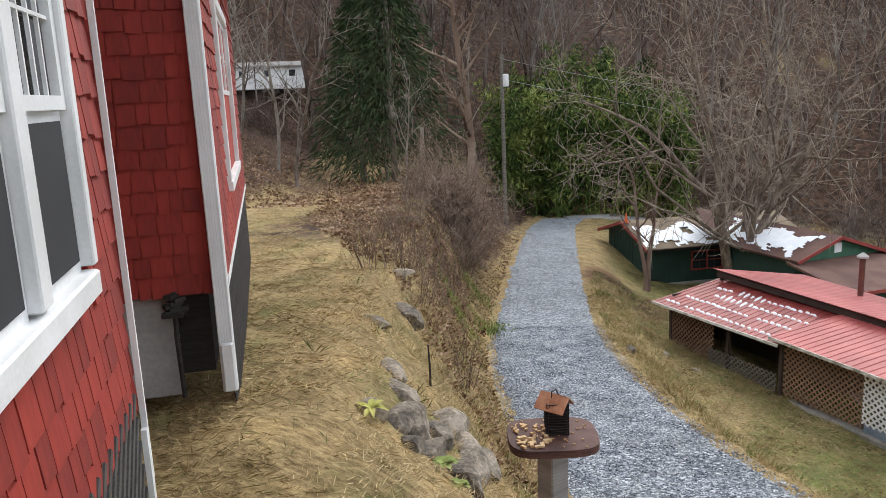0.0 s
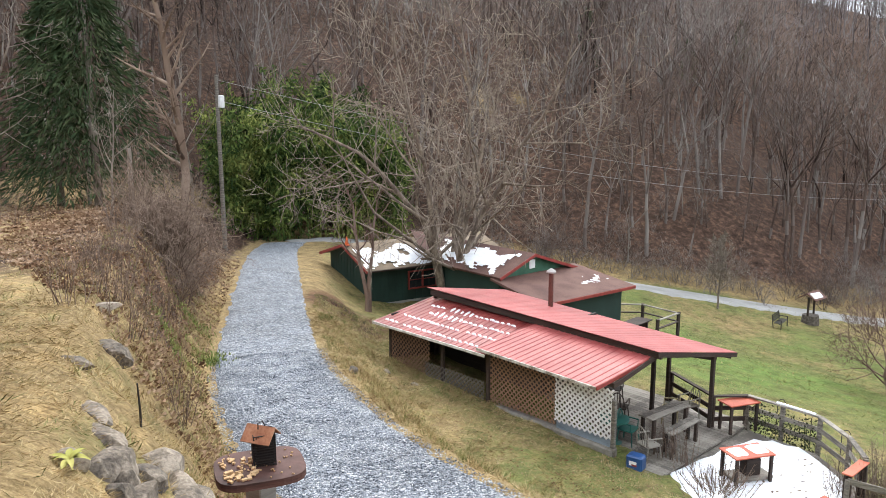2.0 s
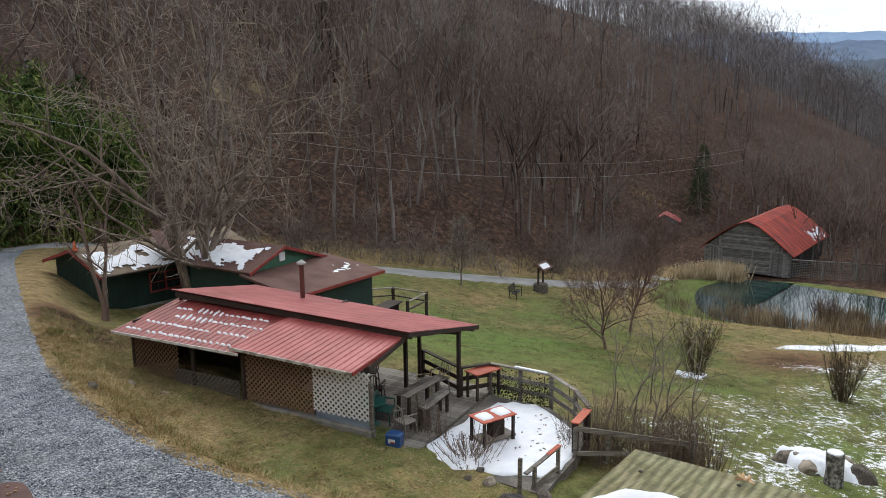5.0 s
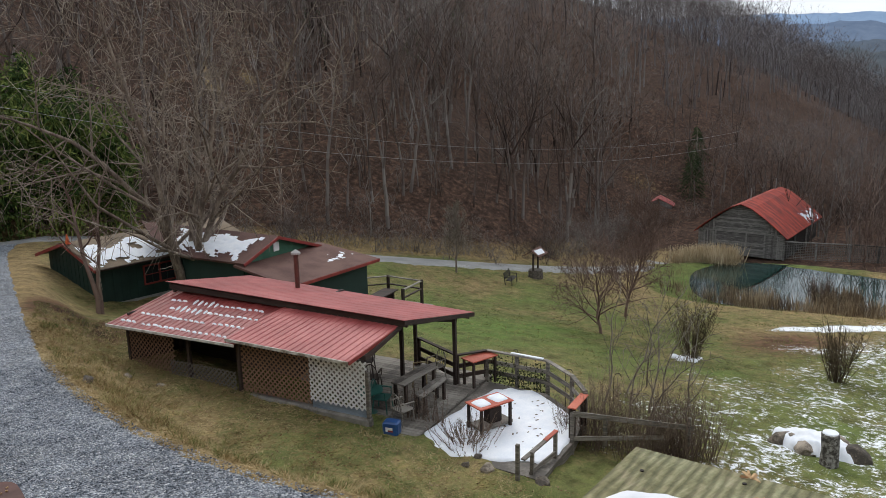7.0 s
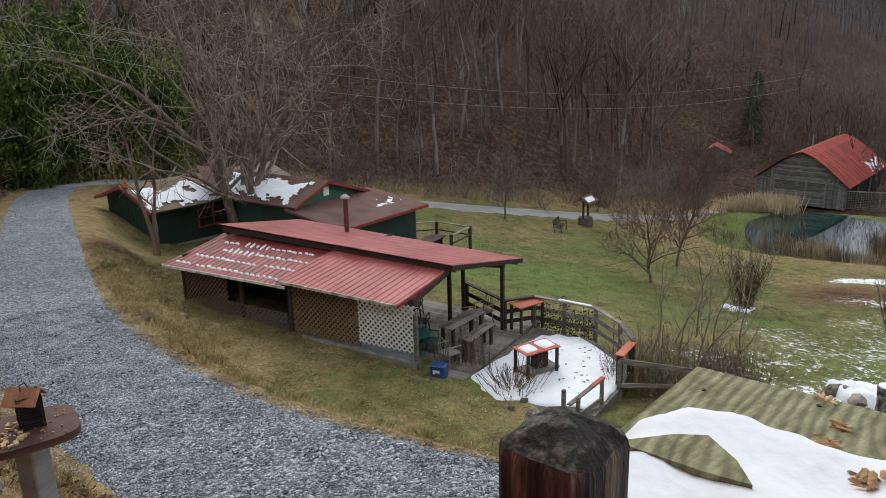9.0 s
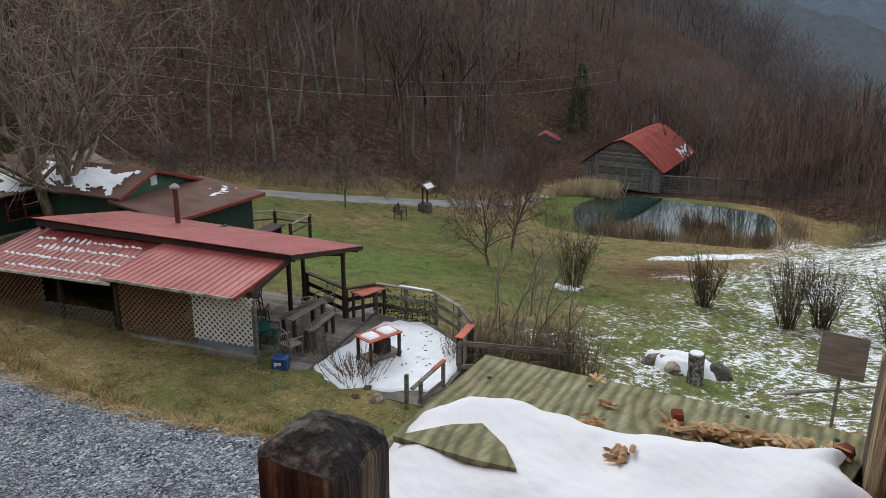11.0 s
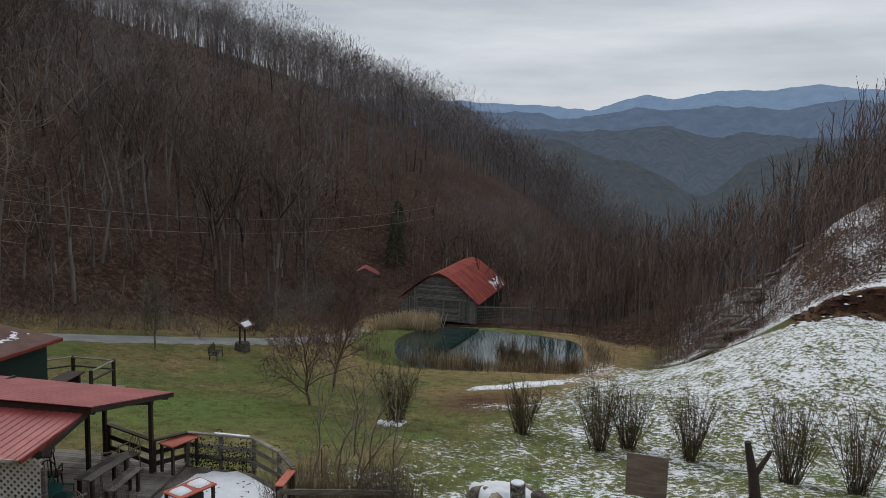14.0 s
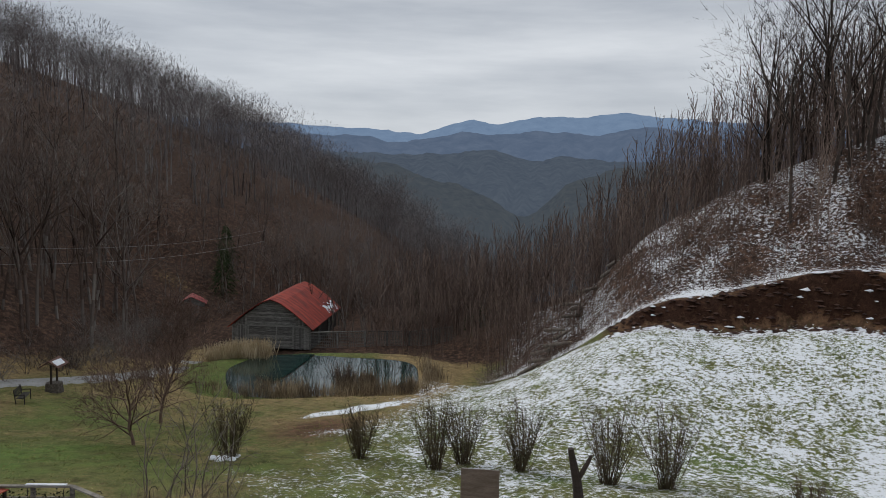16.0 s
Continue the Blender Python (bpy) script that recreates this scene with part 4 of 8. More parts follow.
part("gutter", Geo().beam((-0.4, -0.53, 3.04), (L1, -0.53, 3.04), 0.06, 0.08, CL), M_DARKWOOD, cottage)
part("footing", Geo().box((L1 / 2, D1 / 2, 0.95), (L1 + 0.06, D1 + 0.06, 0.5), m=CL), M_CONCRETE, cottage, "grey block footing")


def cottage_window(x, z, w, h, m, parent):
    f = part("window", Geo().box((x, -0.03, z + h / 2 - 0.04), (w, 0.06, 0.08), m=m).box((x, -0.03, z - h / 2 + 0.04), (w, 0.06, 0.08), m=m).box((x - w / 2 + 0.04, -0.03, z), (0.08, 0.06, h - 0.16), m=m).box((x + w / 2 - 0.04, -0.03, z), (0.08, 0.06, h - 0.16), m=m).box((x, -0.03, z), (0.09, 0.06, h - 0.16), m=m), M_REDTRIM, parent, "red window frame")
    for s in (-1, 1):
        part("pane", Geo().box((x + s * w / 4, -0.012, z), (w / 2 - 0.12, 0.01, h - 0.16), m=m), M_GLASS, f)
        part("sash_bar", Geo().box((x + s * w / 4, -0.022, z), (w / 2 - 0.12, 0.02, 0.04), m=m), M_REDTRIM, f)


cottage_window(3.0, 2.25, 1.75, 1.0, CL, cottage)


def snow_patch(name, corners, m, seed, thick=0.05, thr=0.0, nx_=46, ny_=26, sx=2.2, label="patch of snow"):
    """Snow with a ragged edge on a sloping quad."""
    a, b, c, d = (Vector(p) for p in corners)
    r = np.random.RandomState(seed)
    g = Geo()
    nrm = (b - a).cross(d - a).normalized()
    if nrm.z < 0:
        nrm = -nrm
    w, h = (b - a).length, (d - a).length
    idx = {}
    keep = np.zeros((ny_ + 1, nx_ + 1))
    for j in range(ny_ + 1):
        for i in range(nx_ + 1):
            s, t = i / nx_, j / ny_
            edge = min(s * w, (1 - s) * w, t * h, (1 - t) * h)
            keep[j, i] = min(1, edge * 1.1) * 0.9 + 0.75 * float(wobble(s * w, t * h, sx, seed)) + 0.3 * float(wobble(s * w, t * h, sx / 4, seed + 1)) - thr
    for j in range(ny_):
        for i in range(nx_):
            if keep[j:j + 2, i:i + 2].min() > 0:
                f = []
                for jj, ii in ((j, i), (j, i + 1), (j + 1, i + 1), (j + 1, i)):
                    if (jj, ii) not in idx:
                        p = a.lerp(b, ii / nx_).lerp(d.lerp(c, ii / nx_), jj / ny_)
                        idx[jj, ii] = len(g.v)
                        g.v.append(tuple(m @ (p + nrm * (0.006 + thick * min(1, keep[jj, ii] * 2)))))
                    f.append(idx[jj, ii])
                g.f.append(tuple(f))
    return tagged(part(name, g, M_SNOW, soft=True), label, "snow", kind="stuff")


snow_patch("cottage_snow", [(-0.4, -0.45, 3.12), (6.9, -0.45, 3.12), (6.9, 1.9, 3.88), (-0.4, 1.9, 3.88)], G1, 5, thr=0.25, label="snow lying on the cottage roof")

G2 = pose(16.2, 31.0, 0, 0, 0, 22.5)        # gable wall; local y runs back along the ridge
lodge = thing("green_lodge", pose(16.2, 31.0, 1.0), "dark green lodge with brown shingle roofs and stovepipe", "cottage")
LL = lodge.matrix_world.inverted() @ G2
part("wall", Geo().prism([(-2.1, 0.2), (3.2, 0.2), (3.2, 3.4), (0, 4.42), (-2.1, 3.75)], 3.6, LL), M_GREENSIDING, lodge, "dark green side walls")
part("gable", Geo().prism([(-2.05, 3.2), (3.15, 3.2), (3.15, 3.38), (0, 4.4), (-2.05, 3.74)], 0.03, LL @ Matrix.Translation((0, -0.034, 0))), M_GREENBOARD, lodge, "faded green board gable")
part("roof", Geo().slab([(-2.4, -0.3, 3.768), (0, -0.3, 4.56), (0, 8.5, 4.70), (-1.2, 6.5, 4.273), (-2.4, 3.6, 3.83)], 0.1, LL).slab([(3.7, -0.3, 3.34), (3.7, 8.5, 3.5), (0, 8.5, 4.70), (0, -0.3, 4.56)], 0.1, LL), M_BROWNSHINGLE, lodge, "brown shingle roof")
part("rake_board", Geo().beam((-2.4, -0.32, 3.69), (0, -0.32, 4.48), 0.04, 0.14, LL).beam((0, -0.32, 4.48), (3.7, -0.32, 3.27), 0.04, 0.14, LL), M_REDTRIM, lodge)
part("gable_vent", Geo().box((0.1, -0.04, 4.02), (0.4, 0.06, 0.42), m=LL, bevel=0.01), M_WHITE, lodge, "white louvred gable vent")
part("porch_roof", Geo().slab([(-2.9, -3.13, 3.17), (3.6, -3.4, 3.0), (3.6, 0.2, 3.55), (-2.5, 0.2, 3.69)], 0.1, LL), M_BROWNSHINGLE, lodge, "low brown shingled porch roof")
part("porch_fascia", Geo().beam((-2.9, -3.15, 3.09), (3.6, -3.43, 2.92), 0.04, 0.14, LL).beam((3.62, -3.4, 2.92), (3.62, 0.2, 3.47), 0.04, 0.14, LL), M_REDTRIM, lodge, "red painted eave board")
part("porch_wall", Geo().box((0.5, -2.75, 1.75), (5.8, 0.12, 2.4), m=LL).box((3.35, -1.3, 1.75), (0.12, 2.8, 2.5), m=LL), M_GREENSIDING, lodge, "dark green porch wall")
snow_patch("lodge_snow", [(-2.35, 0.2, 3.8), (-2.0, 4.0, 3.98), (-0.3, 6.6, 4.58), (-0.3, 0.2, 4.475)], G2, 9, thr=0.05, sx=1.1, label="broken snow on the lodge roof")
snow_patch("porch_snow", [(1.2, -2.3, 3.17), (3.2, -2.4, 3.13), (3.2, -1.5, 3.28), (1.2, -1.4, 3.32)], G2, 15, thr=0.3, sx=0.7, label="thin snow on the porch roof")
chim = thing("stovepipe", pose(12.9, 23.0, 3.9), "rusty red stovepipe with a pale rain cap", "chimney")
part("pipe", Geo().tube([(0, 0, 0.2), (0, 0, 1.55)], 0.085, 12), material("dark_rusty_pipe", [(0.05, 0.018, 0.014), (0.11, 0.035, 0.025)], scale=6, fine=40, rough=0.6), chim)
part("rain_cap", Geo().tube([(0, 0, 1.56), (0, 0, 1.62), (0, 0, 1.72)], [0.17, 0.17, 0.03], 12), M_CONCRETE, chim, "pale metal rain cap")

# ---- barn ----
BARN = pose(70.4, 37.4, -6.2, 0, 0, -78)     # local x along the gable wall, y back along the ridge
barn = thing("barn", BARN, "weathered grey board barn with a rusty red curved roof", "barn")
bow = [(-4.5, 2.15), (-3.4, 3.1), (-2.2, 4.05), (-1.0, 4.85), (0, 5.2), (1.0, 4.85), (2.2, 4.05), (3.4, 3.1), (4.5, 2.15)]
I4 = Matrix.Identity(4)
# solid core coloured near black as the shade behind the boards
part("gable_core", Geo().prism([(-4.2, 0), (4.2, 0)] + [(x * 0.93, z - 0.12) for x, z in bow[::-1]], 9.4, I4), M_BLACK_AND_SHADE, barn, "near-black core for the shade inside the barn")
for k, (x0, x1, z0, z1, up) in enumerate(((-4.2, -2.5, 0, 2.3, 1), (2.3, 4.2, 0, 2.3, 1))):
    for i in range(12):
        s = (x1 - x0) / 12
        part("board", Geo().box((x0 + s * (i + 0.5), -0.05, 1.15 + rng.uniform(-0.03, 0.03)), (s - 0.02, 0.04, 2.3), m=I4), M_BARNWOOD, barn)
for i in range(12):
    z = 0.12 + 0.2 * i
    part("board", Geo().box((-0.1, -0.05, z), (4.7, 0.035, 0.18)), M_BARNWOOD, barn)
for i in range(13):
    z = 2.5 + 0.2 * i
    half = float(np.interp(z, [2.15, 3.1, 4.05, 4.85, 5.2], [4.2, 3.1, 1.95, 0.8, 0.1]))
    if half > 0.3:
        part("board", Geo().box((0, -0.05, z), (min(2 * half, 5.2) , 0.035, 0.18)), M_BARNWOOD, barn)
for s in (-1, 1):
    for i in range(6):
        x = s * (2.7 + 0.2 * i)
        top = float(np.interp(abs(x), [1.0, 2.2, 3.4, 4.5], [4.7, 3.9, 2.95, 2.0]))
        part("board", Geo().box((x, -0.055, (2.35 + top) / 2), (0.17, 0.03, max(0.1, top - 2.35))), M_BARNWOOD, barn)
part("door_frame", Geo().box((-2.45, -0.08, 1.2), (0.14, 0.05, 2.4)).box((0.55, -0.08, 1.2), (0.12, 0.05, 2.4)).box((2.3, -0.08, 1.2), (0.14, 0.05, 2.4)).box((0, -0.08, 2.38), (8.3, 0.05, 0.14)), M_BARNWOOD, barn)
br = Geo().prism([(x, z + 0.05) for x, z in bow] + [(x, z - 0.02) for x, z in bow[::-1]], 14.6, Matrix.Translation((0, -0.6, 0)))
part("roof", br, M_RUST, barn, "rusty red curved metal roof")
# near-black panel added as the shade of the open bay under the eave
part("side_wall", Geo().box((4.0, 9.0, 1.1), (0.06, 9.4, 2.2)), M_BLACK_AND_SHADE, barn)
for y in (3.2, 8.0, 13.6):
    part("eave_post", Geo().box((4.3, y, 1.1), (0.16, 0.16, 2.2)), M_BARNWOOD, barn)
for y in (3.0, 12.2):
    part("roof_pole", Geo().tube([(-0.1, y, 5.2), (-0.1, y, 6.4)], 0.05, 6), M_CONCRETE, barn, "pale pole over the ridge")
snow_patch("barn_snow", [(3.2, 8.2, 3.36), (3.2, 13.2, 3.36), (4.45, 13.2, 2.3), (4.45, 8.2, 2.3)], BARN, 71, thr=0.3, sx=1.3, label="snow left on the barn roof")

# ---- lower deck, rails and things on it ----
def local_thing(name, s, d, label, category, group="", z=1.895, turn=0.0):
    """A thing standing at the shelter's own coordinates."""
    return thing(name, SHED @ pose(s, d, z, 0, 0, turn), label, category, group)


low_deck = local_thing("lower_deck", 13, 2, "low wooden deck beside the shelter under snow", "deck", z=1.5)
part("deck_floor", Geo().add([(x, y, z) for z in (0.0, 0.3) for x, y in ((-1.95, -2.2), (1.8, -2.5), (1.9, -0.2), (1.75, 1.2), (0.15, 2.5), (-1.95, 2.7))], [tuple(range(5, -1, -1)), tuple(range(6, 12))] + [(i, (i + 1) % 6, 6 + (i + 1) % 6, 6 + i) for i in range(6)]), M_GREYWOOD, low_deck)
# the snow lying on it
g = Geo()
outline = [(11.05, 0.55), (11.5, -0.1), (12.3, -0.35), (13.2, -0.2), (13.9, 0.15), (14.55, 0.25), (14.75, 0.9), (14.8, 1.6), (14.75, 2.4), (14.5, 3.0), (14.0, 3.55), (13.4, 4.1), (12.7, 4.45), (12.0, 4.4), (11.6, 4.1), (11.35, 3.3), (11.25, 2.3), (11.12, 1.4)]
cx, cy = 12.95, 2.0
rings = []
for k, (sc, hz) in enumerate(((1.0, 0.0), (0.985, 0.035), (0.94, 0.055), (0.75, 0.07), (0.5, 0.075), (0.25, 0.08))):
    ring = []
    for i, (x, y) in enumerate(outline):
        x2, y2 = outline[(i + 1) % len(outline)]
        for f_ in (0, 0.5):
            px, py = x + (x2 - x) * f_, y + (y2 - y) * f_
            w = 1 + (0.03 * math.sin(px * 9 + py * 7) if k < 3 else 0)
            ring.append(SHED @ Vector((cx + (px - cx) * sc * w, cy + (py - cy) * sc * w, 1.81 + hz + 0.012 * math.sin(px * 5 * sc + k) * math.cos(py * 4))))
    rings.append(ring)
n_ring = len(rings[0])
g.add([p for r in rings for p in r], [(k * n_ring + i, k * n_ring + (i + 1) % n_ring, (k + 1) * n_ring + (i + 1) % n_ring, (k + 1) * n_ring + i) for k in range(5) for i in range(n_ring)] + [tuple(range(5 * n_ring, 6 * n_ring))])
tagged(part("deck_snow", g, M_SNOW, soft=True), "smooth white snow lying on the lower deck", "snow", kind="stuff")
debris = Geo()
for k in range(60):
    x, y = rng.uniform(11.9, 14.4), rng.uniform(0.4, 3.8)
    debris.box((x, y, 1.895), (rng.uniform(0.02, 0.1), rng.uniform(0.015, 0.04), 0.01), rz=rng.uniform(0, 180), m=SHED)
tagged(part("leaf_specks", debris, M_TWIG), "dark leaves and twigs scattered on snow", "litter", kind="stuff")

rail = thing("deck_railing", SHED @ pose(11, 5, 1.6), "weathered wooden deck railing with wide boards", "railing")
RL = rail.matrix_world.inverted() @ SHED
corner_pts = [(8.45, 4.95), (10.38, 3.95), (11.05, 4.75), (13.15, 4.62), (14.2, 3.75), (14.88, 2.8)]
for x, y in corner_pts + [(12.1, 4.7)]:
    part("post", Geo().box((x, y, 2.2), (0.11, 0.11, 1.25), m=RL, bevel=0.008), M_DARKWOOD if x < 11 else M_GREYWOOD, rail)
for (x0, y0), (x1, y1) in zip(corner_pts[:-1], corner_pts[1:]):
    mat_ = M_DARKWOOD if x0 < 10.5 else M_GREYWOOD
    for z in (2.78, 2.46, 2.12):
        if z == 2.78:
            part("handrail", Geo().beam((x0, y0, 2.83), (x1, y1, 2.83), 0.14, 0.045, RL), mat_, rail)
        else:
            part("rail_board", Geo().beam((x0, y0, z), (x1, y1, z), 0.035, 0.14, RL), mat_, rail)
tagged(part("rail_snow", Geo().beam((11.9, 4.72, 2.872), (13.0, 4.63, 2.872), 0.1, 0.03, SHED), M_SNOW), "thin line of snow on the handrail", "snow", kind="stuff")
ramp_rail = thing("ramp_railing", SHED @ pose(15.5, 2, 1.3), "weathered grey railing beside the ramp", "railing")
QL = ramp_rail.matrix_world.inverted() @ SHED
for x, y in ((14.86, 1.72), (15.6, 2.25), (17.6, 3.2)):
    part("post", Geo().box((x, y, 2.0), (0.1, 0.1, 1.3 if x < 15 else 0.8), m=QL, bevel=0.008), M_GREYWOOD, ramp_rail)
part("handrail", Geo().beam((14.86, 1.72, 2.62), (17.7, 3.25, 2.1), 0.05, 0.14, QL), M_GREYWOOD, ramp_rail)
part("low_rail", Geo().beam((14.86, 1.75, 1.9), (17.0, 2.95, 1.82), 0.05, 0.12, QL), M_GREYWOOD, ramp_rail)
gate_rail = thing("low_railing", SHED @ pose(14.6, 0, 1.4), "short weathered railing with a red-painted top", "railing")
KL = gate_rail.matrix_world.inverted() @ SHED
for x, y, h in ((14.3, -0.75, 1.2), (14.5, -0.3, 0.85), (14.74, 0.72, 0.95)):
    part("post", Geo().box((x, y, 1.55 + h / 2), (0.09, 0.09, h), m=KL, bevel=0.006), M_GREYWOOD, gate_rail)
part("handrail", Geo().beam((14.38, -0.6, 2.3), (14.74, 0.8, 2.5), 0.12, 0.04, KL), M_GREYWOOD, gate_rail)
part("painted_cap", Geo().beam((14.61, 0.3, 2.452), (14.74, 0.8, 2.525), 0.12, 0.02, KL), M_ORANGETOP, gate_rail, "red painted cap")
part("low_rail", Geo().beam((14.45, -0.35, 1.82), (14.75, 0.72, 1.95), 0.04, 0.13, KL), M_GREYWOOD, gate_rail)


def topped_stand(name, s, d, turn, lx, ly, h, label, legs=4, thick=0.035, tilt=0.0, group="", base=False):
    t = local_thing(name, s, d, label, "table", group, turn=turn)
    part("painted_top", Geo().box((0, 0, h), (lx, ly, thick), bevel=0.006, m=Matrix.Rotation(radians(tilt), 4, "Y")), M_ORANGETOP, t, "red-painted board top")
    for x, y in ((-1, -1), (1, -1), (1, 1), (-1, 1))[:legs]:
        part("leg", Geo().box((x * (lx / 2 - 0.08), y * (ly / 2 - 0.07), h / 2 - 0.02), (0.07, 0.07, h - 0.03)), M_DARKWOOD, t)
    if base:
        part("base_shelf", Geo().box((0.1, 0.05, 0.06), (lx * 0.95, ly * 0.8, 0.08), bevel=0.01), M_GREYWOOD, t)
        part("centre_box", Geo().box((0.15, 0.05, 0.3), (lx * 0.35, ly * 0.4, 0.45)), M_DARKWOOD, t)
    return t


st = topped_stand("painted_table", 12.55, 1.55, 62, 1.15, 0.72, 0.72, "red-topped garden table with snow on it", base=True)
g = Geo()
for ox, oy, w, d in ((-0.28, 0.0, 0.42, 0.46), (0.3, 0.02, 0.45, 0.5)):
    ring = [(ox + w / 2 * math.copysign(abs(math.cos(a)) ** 0.35, math.cos(a)) * (1 + 0.05 * math.sin(3 * a)), oy + d / 2 * math.copysign(abs(math.sin(a)) ** 0.35, math.sin(a))) for a in np.linspace(0, 6.283, 17)[:-1]]
    g.add([(x, y, 0.74) for x, y in ring] + [(ox + (x - ox) * 0.85, oy + (y - oy) * 0.85, 0.775) for x, y in ring], [tuple(range(16, 32))] + [(i, (i + 1) % 16, 16 + (i + 1) % 16, 16 + i) for i in range(16)])
tagged(part("table_snow", Geo().add([st.matrix_world @ Vector(p) for p in g.v], g.f), M_SNOW, soft=True), "two pads of snow on the red table", "snow", kind="stuff")
topped_stand("painted_shelf", 11.0, 4.3, 66, 1.05, 0.6, 0.86, "red-topped shelf table at the deck rail")
topped_stand("painted_shelf", 14.85, 2.25, 88, 1.05, 0.24, 0.86, "narrow red-topped shelf on the deck corner", legs=4)


def plank_bench(name, s, d, turn, lx, ly, h, label):
    t = local_thing(name, s, d, label, "bench" if h < 0.6 else "table", "rough plank seats", turn=turn)
    for k in (-1, 1):
        part("plank", Geo().box((0, k * ly / 4, h - 0.02), (lx, ly / 2 - 0.01, 0.045), bevel=0.006), M_GREYWOOD, t)
    for x in (-1, 1):
        for y in (-1, 1):
            part("leg", Geo().box((x * (lx / 2 - 0.15), y * (ly / 2 - 0.06), h / 2 - 0.02), (0.09, 0.08, h - 0.04)), M_DARKWOOD, t)
    return t


plank_bench("plank_bench", 10.45, 2.05, 90, 1.5, 0.36, 0.62, "rough grey plank bench on the deck")
plank_bench("plank_table", 9.75, 2.35, 84, 1.75, 0.5, 0.78, "rough grey plank table on the deck")


def garden_chair(s, d, turn, mat_, label, group="chairs under the shelter"):
    t = local_thing("garden_chair", s, d, label, "chair", group, turn=turn)
    part("seat", Geo().box((0, 0, 0.42), (0.5, 0.46, 0.035), bevel=0.01), mat_, t)
    for x in (-1, 1):
        for y in (-1, 1):
            part("leg", Geo().tube([(x * 0.21, y * 0.19, 0.41), (x * 0.25, y * 0.23, 0)], 0.02, 6), mat_, t)
        part("arm", Geo().beam((x * 0.26, -0.2, 0.64), (x * 0.25, 0.22, 0.66), 0.05, 0.03), mat_, t)
        part("arm_post", Geo().tube([(x * 0.25, -0.18, 0.42), (x * 0.26, -0.18, 0.63)], 0.015, 6), mat_, t)
    hoop = [(0.24 * math.cos(a), 0.22 + 0.06 * math.sin(a), 0.42 + 0.52 * math.sin(a)) for a in np.linspace(0, math.pi, 9)]
    part("backrest_hoop", Geo().tube(hoop, 0.017, 6), mat_, t)
    for k in range(-2, 3):
        part("spindle", Geo().tube([(0.085 * k, 0.22, 0.43), (0.095 * k, 0.275, 0.42 + 0.5 * math.sqrt(max(0.05, 1 - (k / 2.6) ** 2)))], 0.011, 5), mat_, t)
    return t


M_GREENPLASTIC = material("dark_green_plastic", [(0.012, 0.085, 0.07), (0.02, 0.12, 0.10)], scale=3, rough=0.45, bump=0)
M_PALEPLASTIC = material("pale_plastic", [(0.4, 0.4, 0.37), (0.55, 0.55, 0.5)], scale=3, rough=0.5, bump=0)
M_STRAWWOOD = wood("straw_coloured_wood", [(0.22, 0.18, 0.10), (0.36, 0.30, 0.18)])
garden_chair(9.35, 3.35, -60, M_STRAWWOOD, "straw-coloured wooden armchair on the deck")
garden_chair(10.25, 0.75, 160, M_GREYWOOD, "weathered grey slatted armchair by the lattice")
garden_chair(9.3, 1.2, 100, M_GREENPLASTIC, "dark green plastic garden chair")
garden_chair(8.4, 1.1, 60, M_GREYWOOD, "grey garden chair under the roof")
garden_chair(8.2, 2.4, 200, M_DARKWOOD, "dark wooden armchair under the roof")
garden_chair(7.2, 3.6, 20, M_DARKWOOD, "dark wooden armchair at the back of the shelter")
garden_chair(9.55, 4.05, -20, M_GREYWOOD, "low grey slatted chair by the rail")
green_table = local_thing("green_table", 9.0, 0.95, "small dark green plastic table", "table")
part("tabletop", Geo().tube([(0, 0, 0.66), (0, 0, 0.7)], 0.42, 20), M_GREENPLASTIC, green_table)
part("pedestal", Geo().tube([(0, 0, 0), (0, 0, 0.05), (0, 0, 0.66)], [0.25, 0.06, 0.06], 10), M_GREENPLASTIC, green_table)
crate = local_thing("blue_tub", 10.35, -0.02, "blue printed plastic tub with a white emblem", "tub", turn=10)
M_BLUE = material("blue_plastic", [(0.012, 0.05, 0.16), (0.02, 0.08, 0.24)], scale=3, rough=0.4, bump=0)
part("body", Geo().box((0, 0, 0.2), (0.44, 0.34, 0.4), bevel=0.04), M_BLUE, crate)
part("emblem", Geo().box((-0.02, -0.172, 0.2), (0.2, 0.006, 0.12), bevel=0.002), M_WHITE, crate, "white emblem")
part("emblem_bar", Geo().box((0.02, -0.177, 0.16), (0.14, 0.004, 0.05)), M_REDTRIM, crate, "red bar on the emblem")
bulb_string = thing("string_lights", SHED @ pose(9, 4, 3.9), "string of small dark bulbs under the eave", "string lights")
BL = bulb_string.matrix_world.inverted() @ SHED
part("cord", Geo().tube([(9.9, 1.9, 4.35), (10.5, 4.7, 3.92)], 0.008, 4, m=BL).tube([(8.4, 4.9, 3.9), (10.5, 4.75, 3.9)], 0.008, 4, m=BL), M_BLACK_AND_SHADE, bulb_string)
for k in range(14):
    s = (k + 0.5) / 14
    p = Vector((8.4, 4.9, 3.9)).lerp(Vector((10.5, 4.75, 3.9)), s)
    part("bulb", Geo().tube([p, p - Vector((0, 0, 0.05)), p - Vector((0, 0, 0.11))], [0.015, 0.03, 0.01], 6, m=BL), M_BLACK_AND_SHADE, bulb_string)
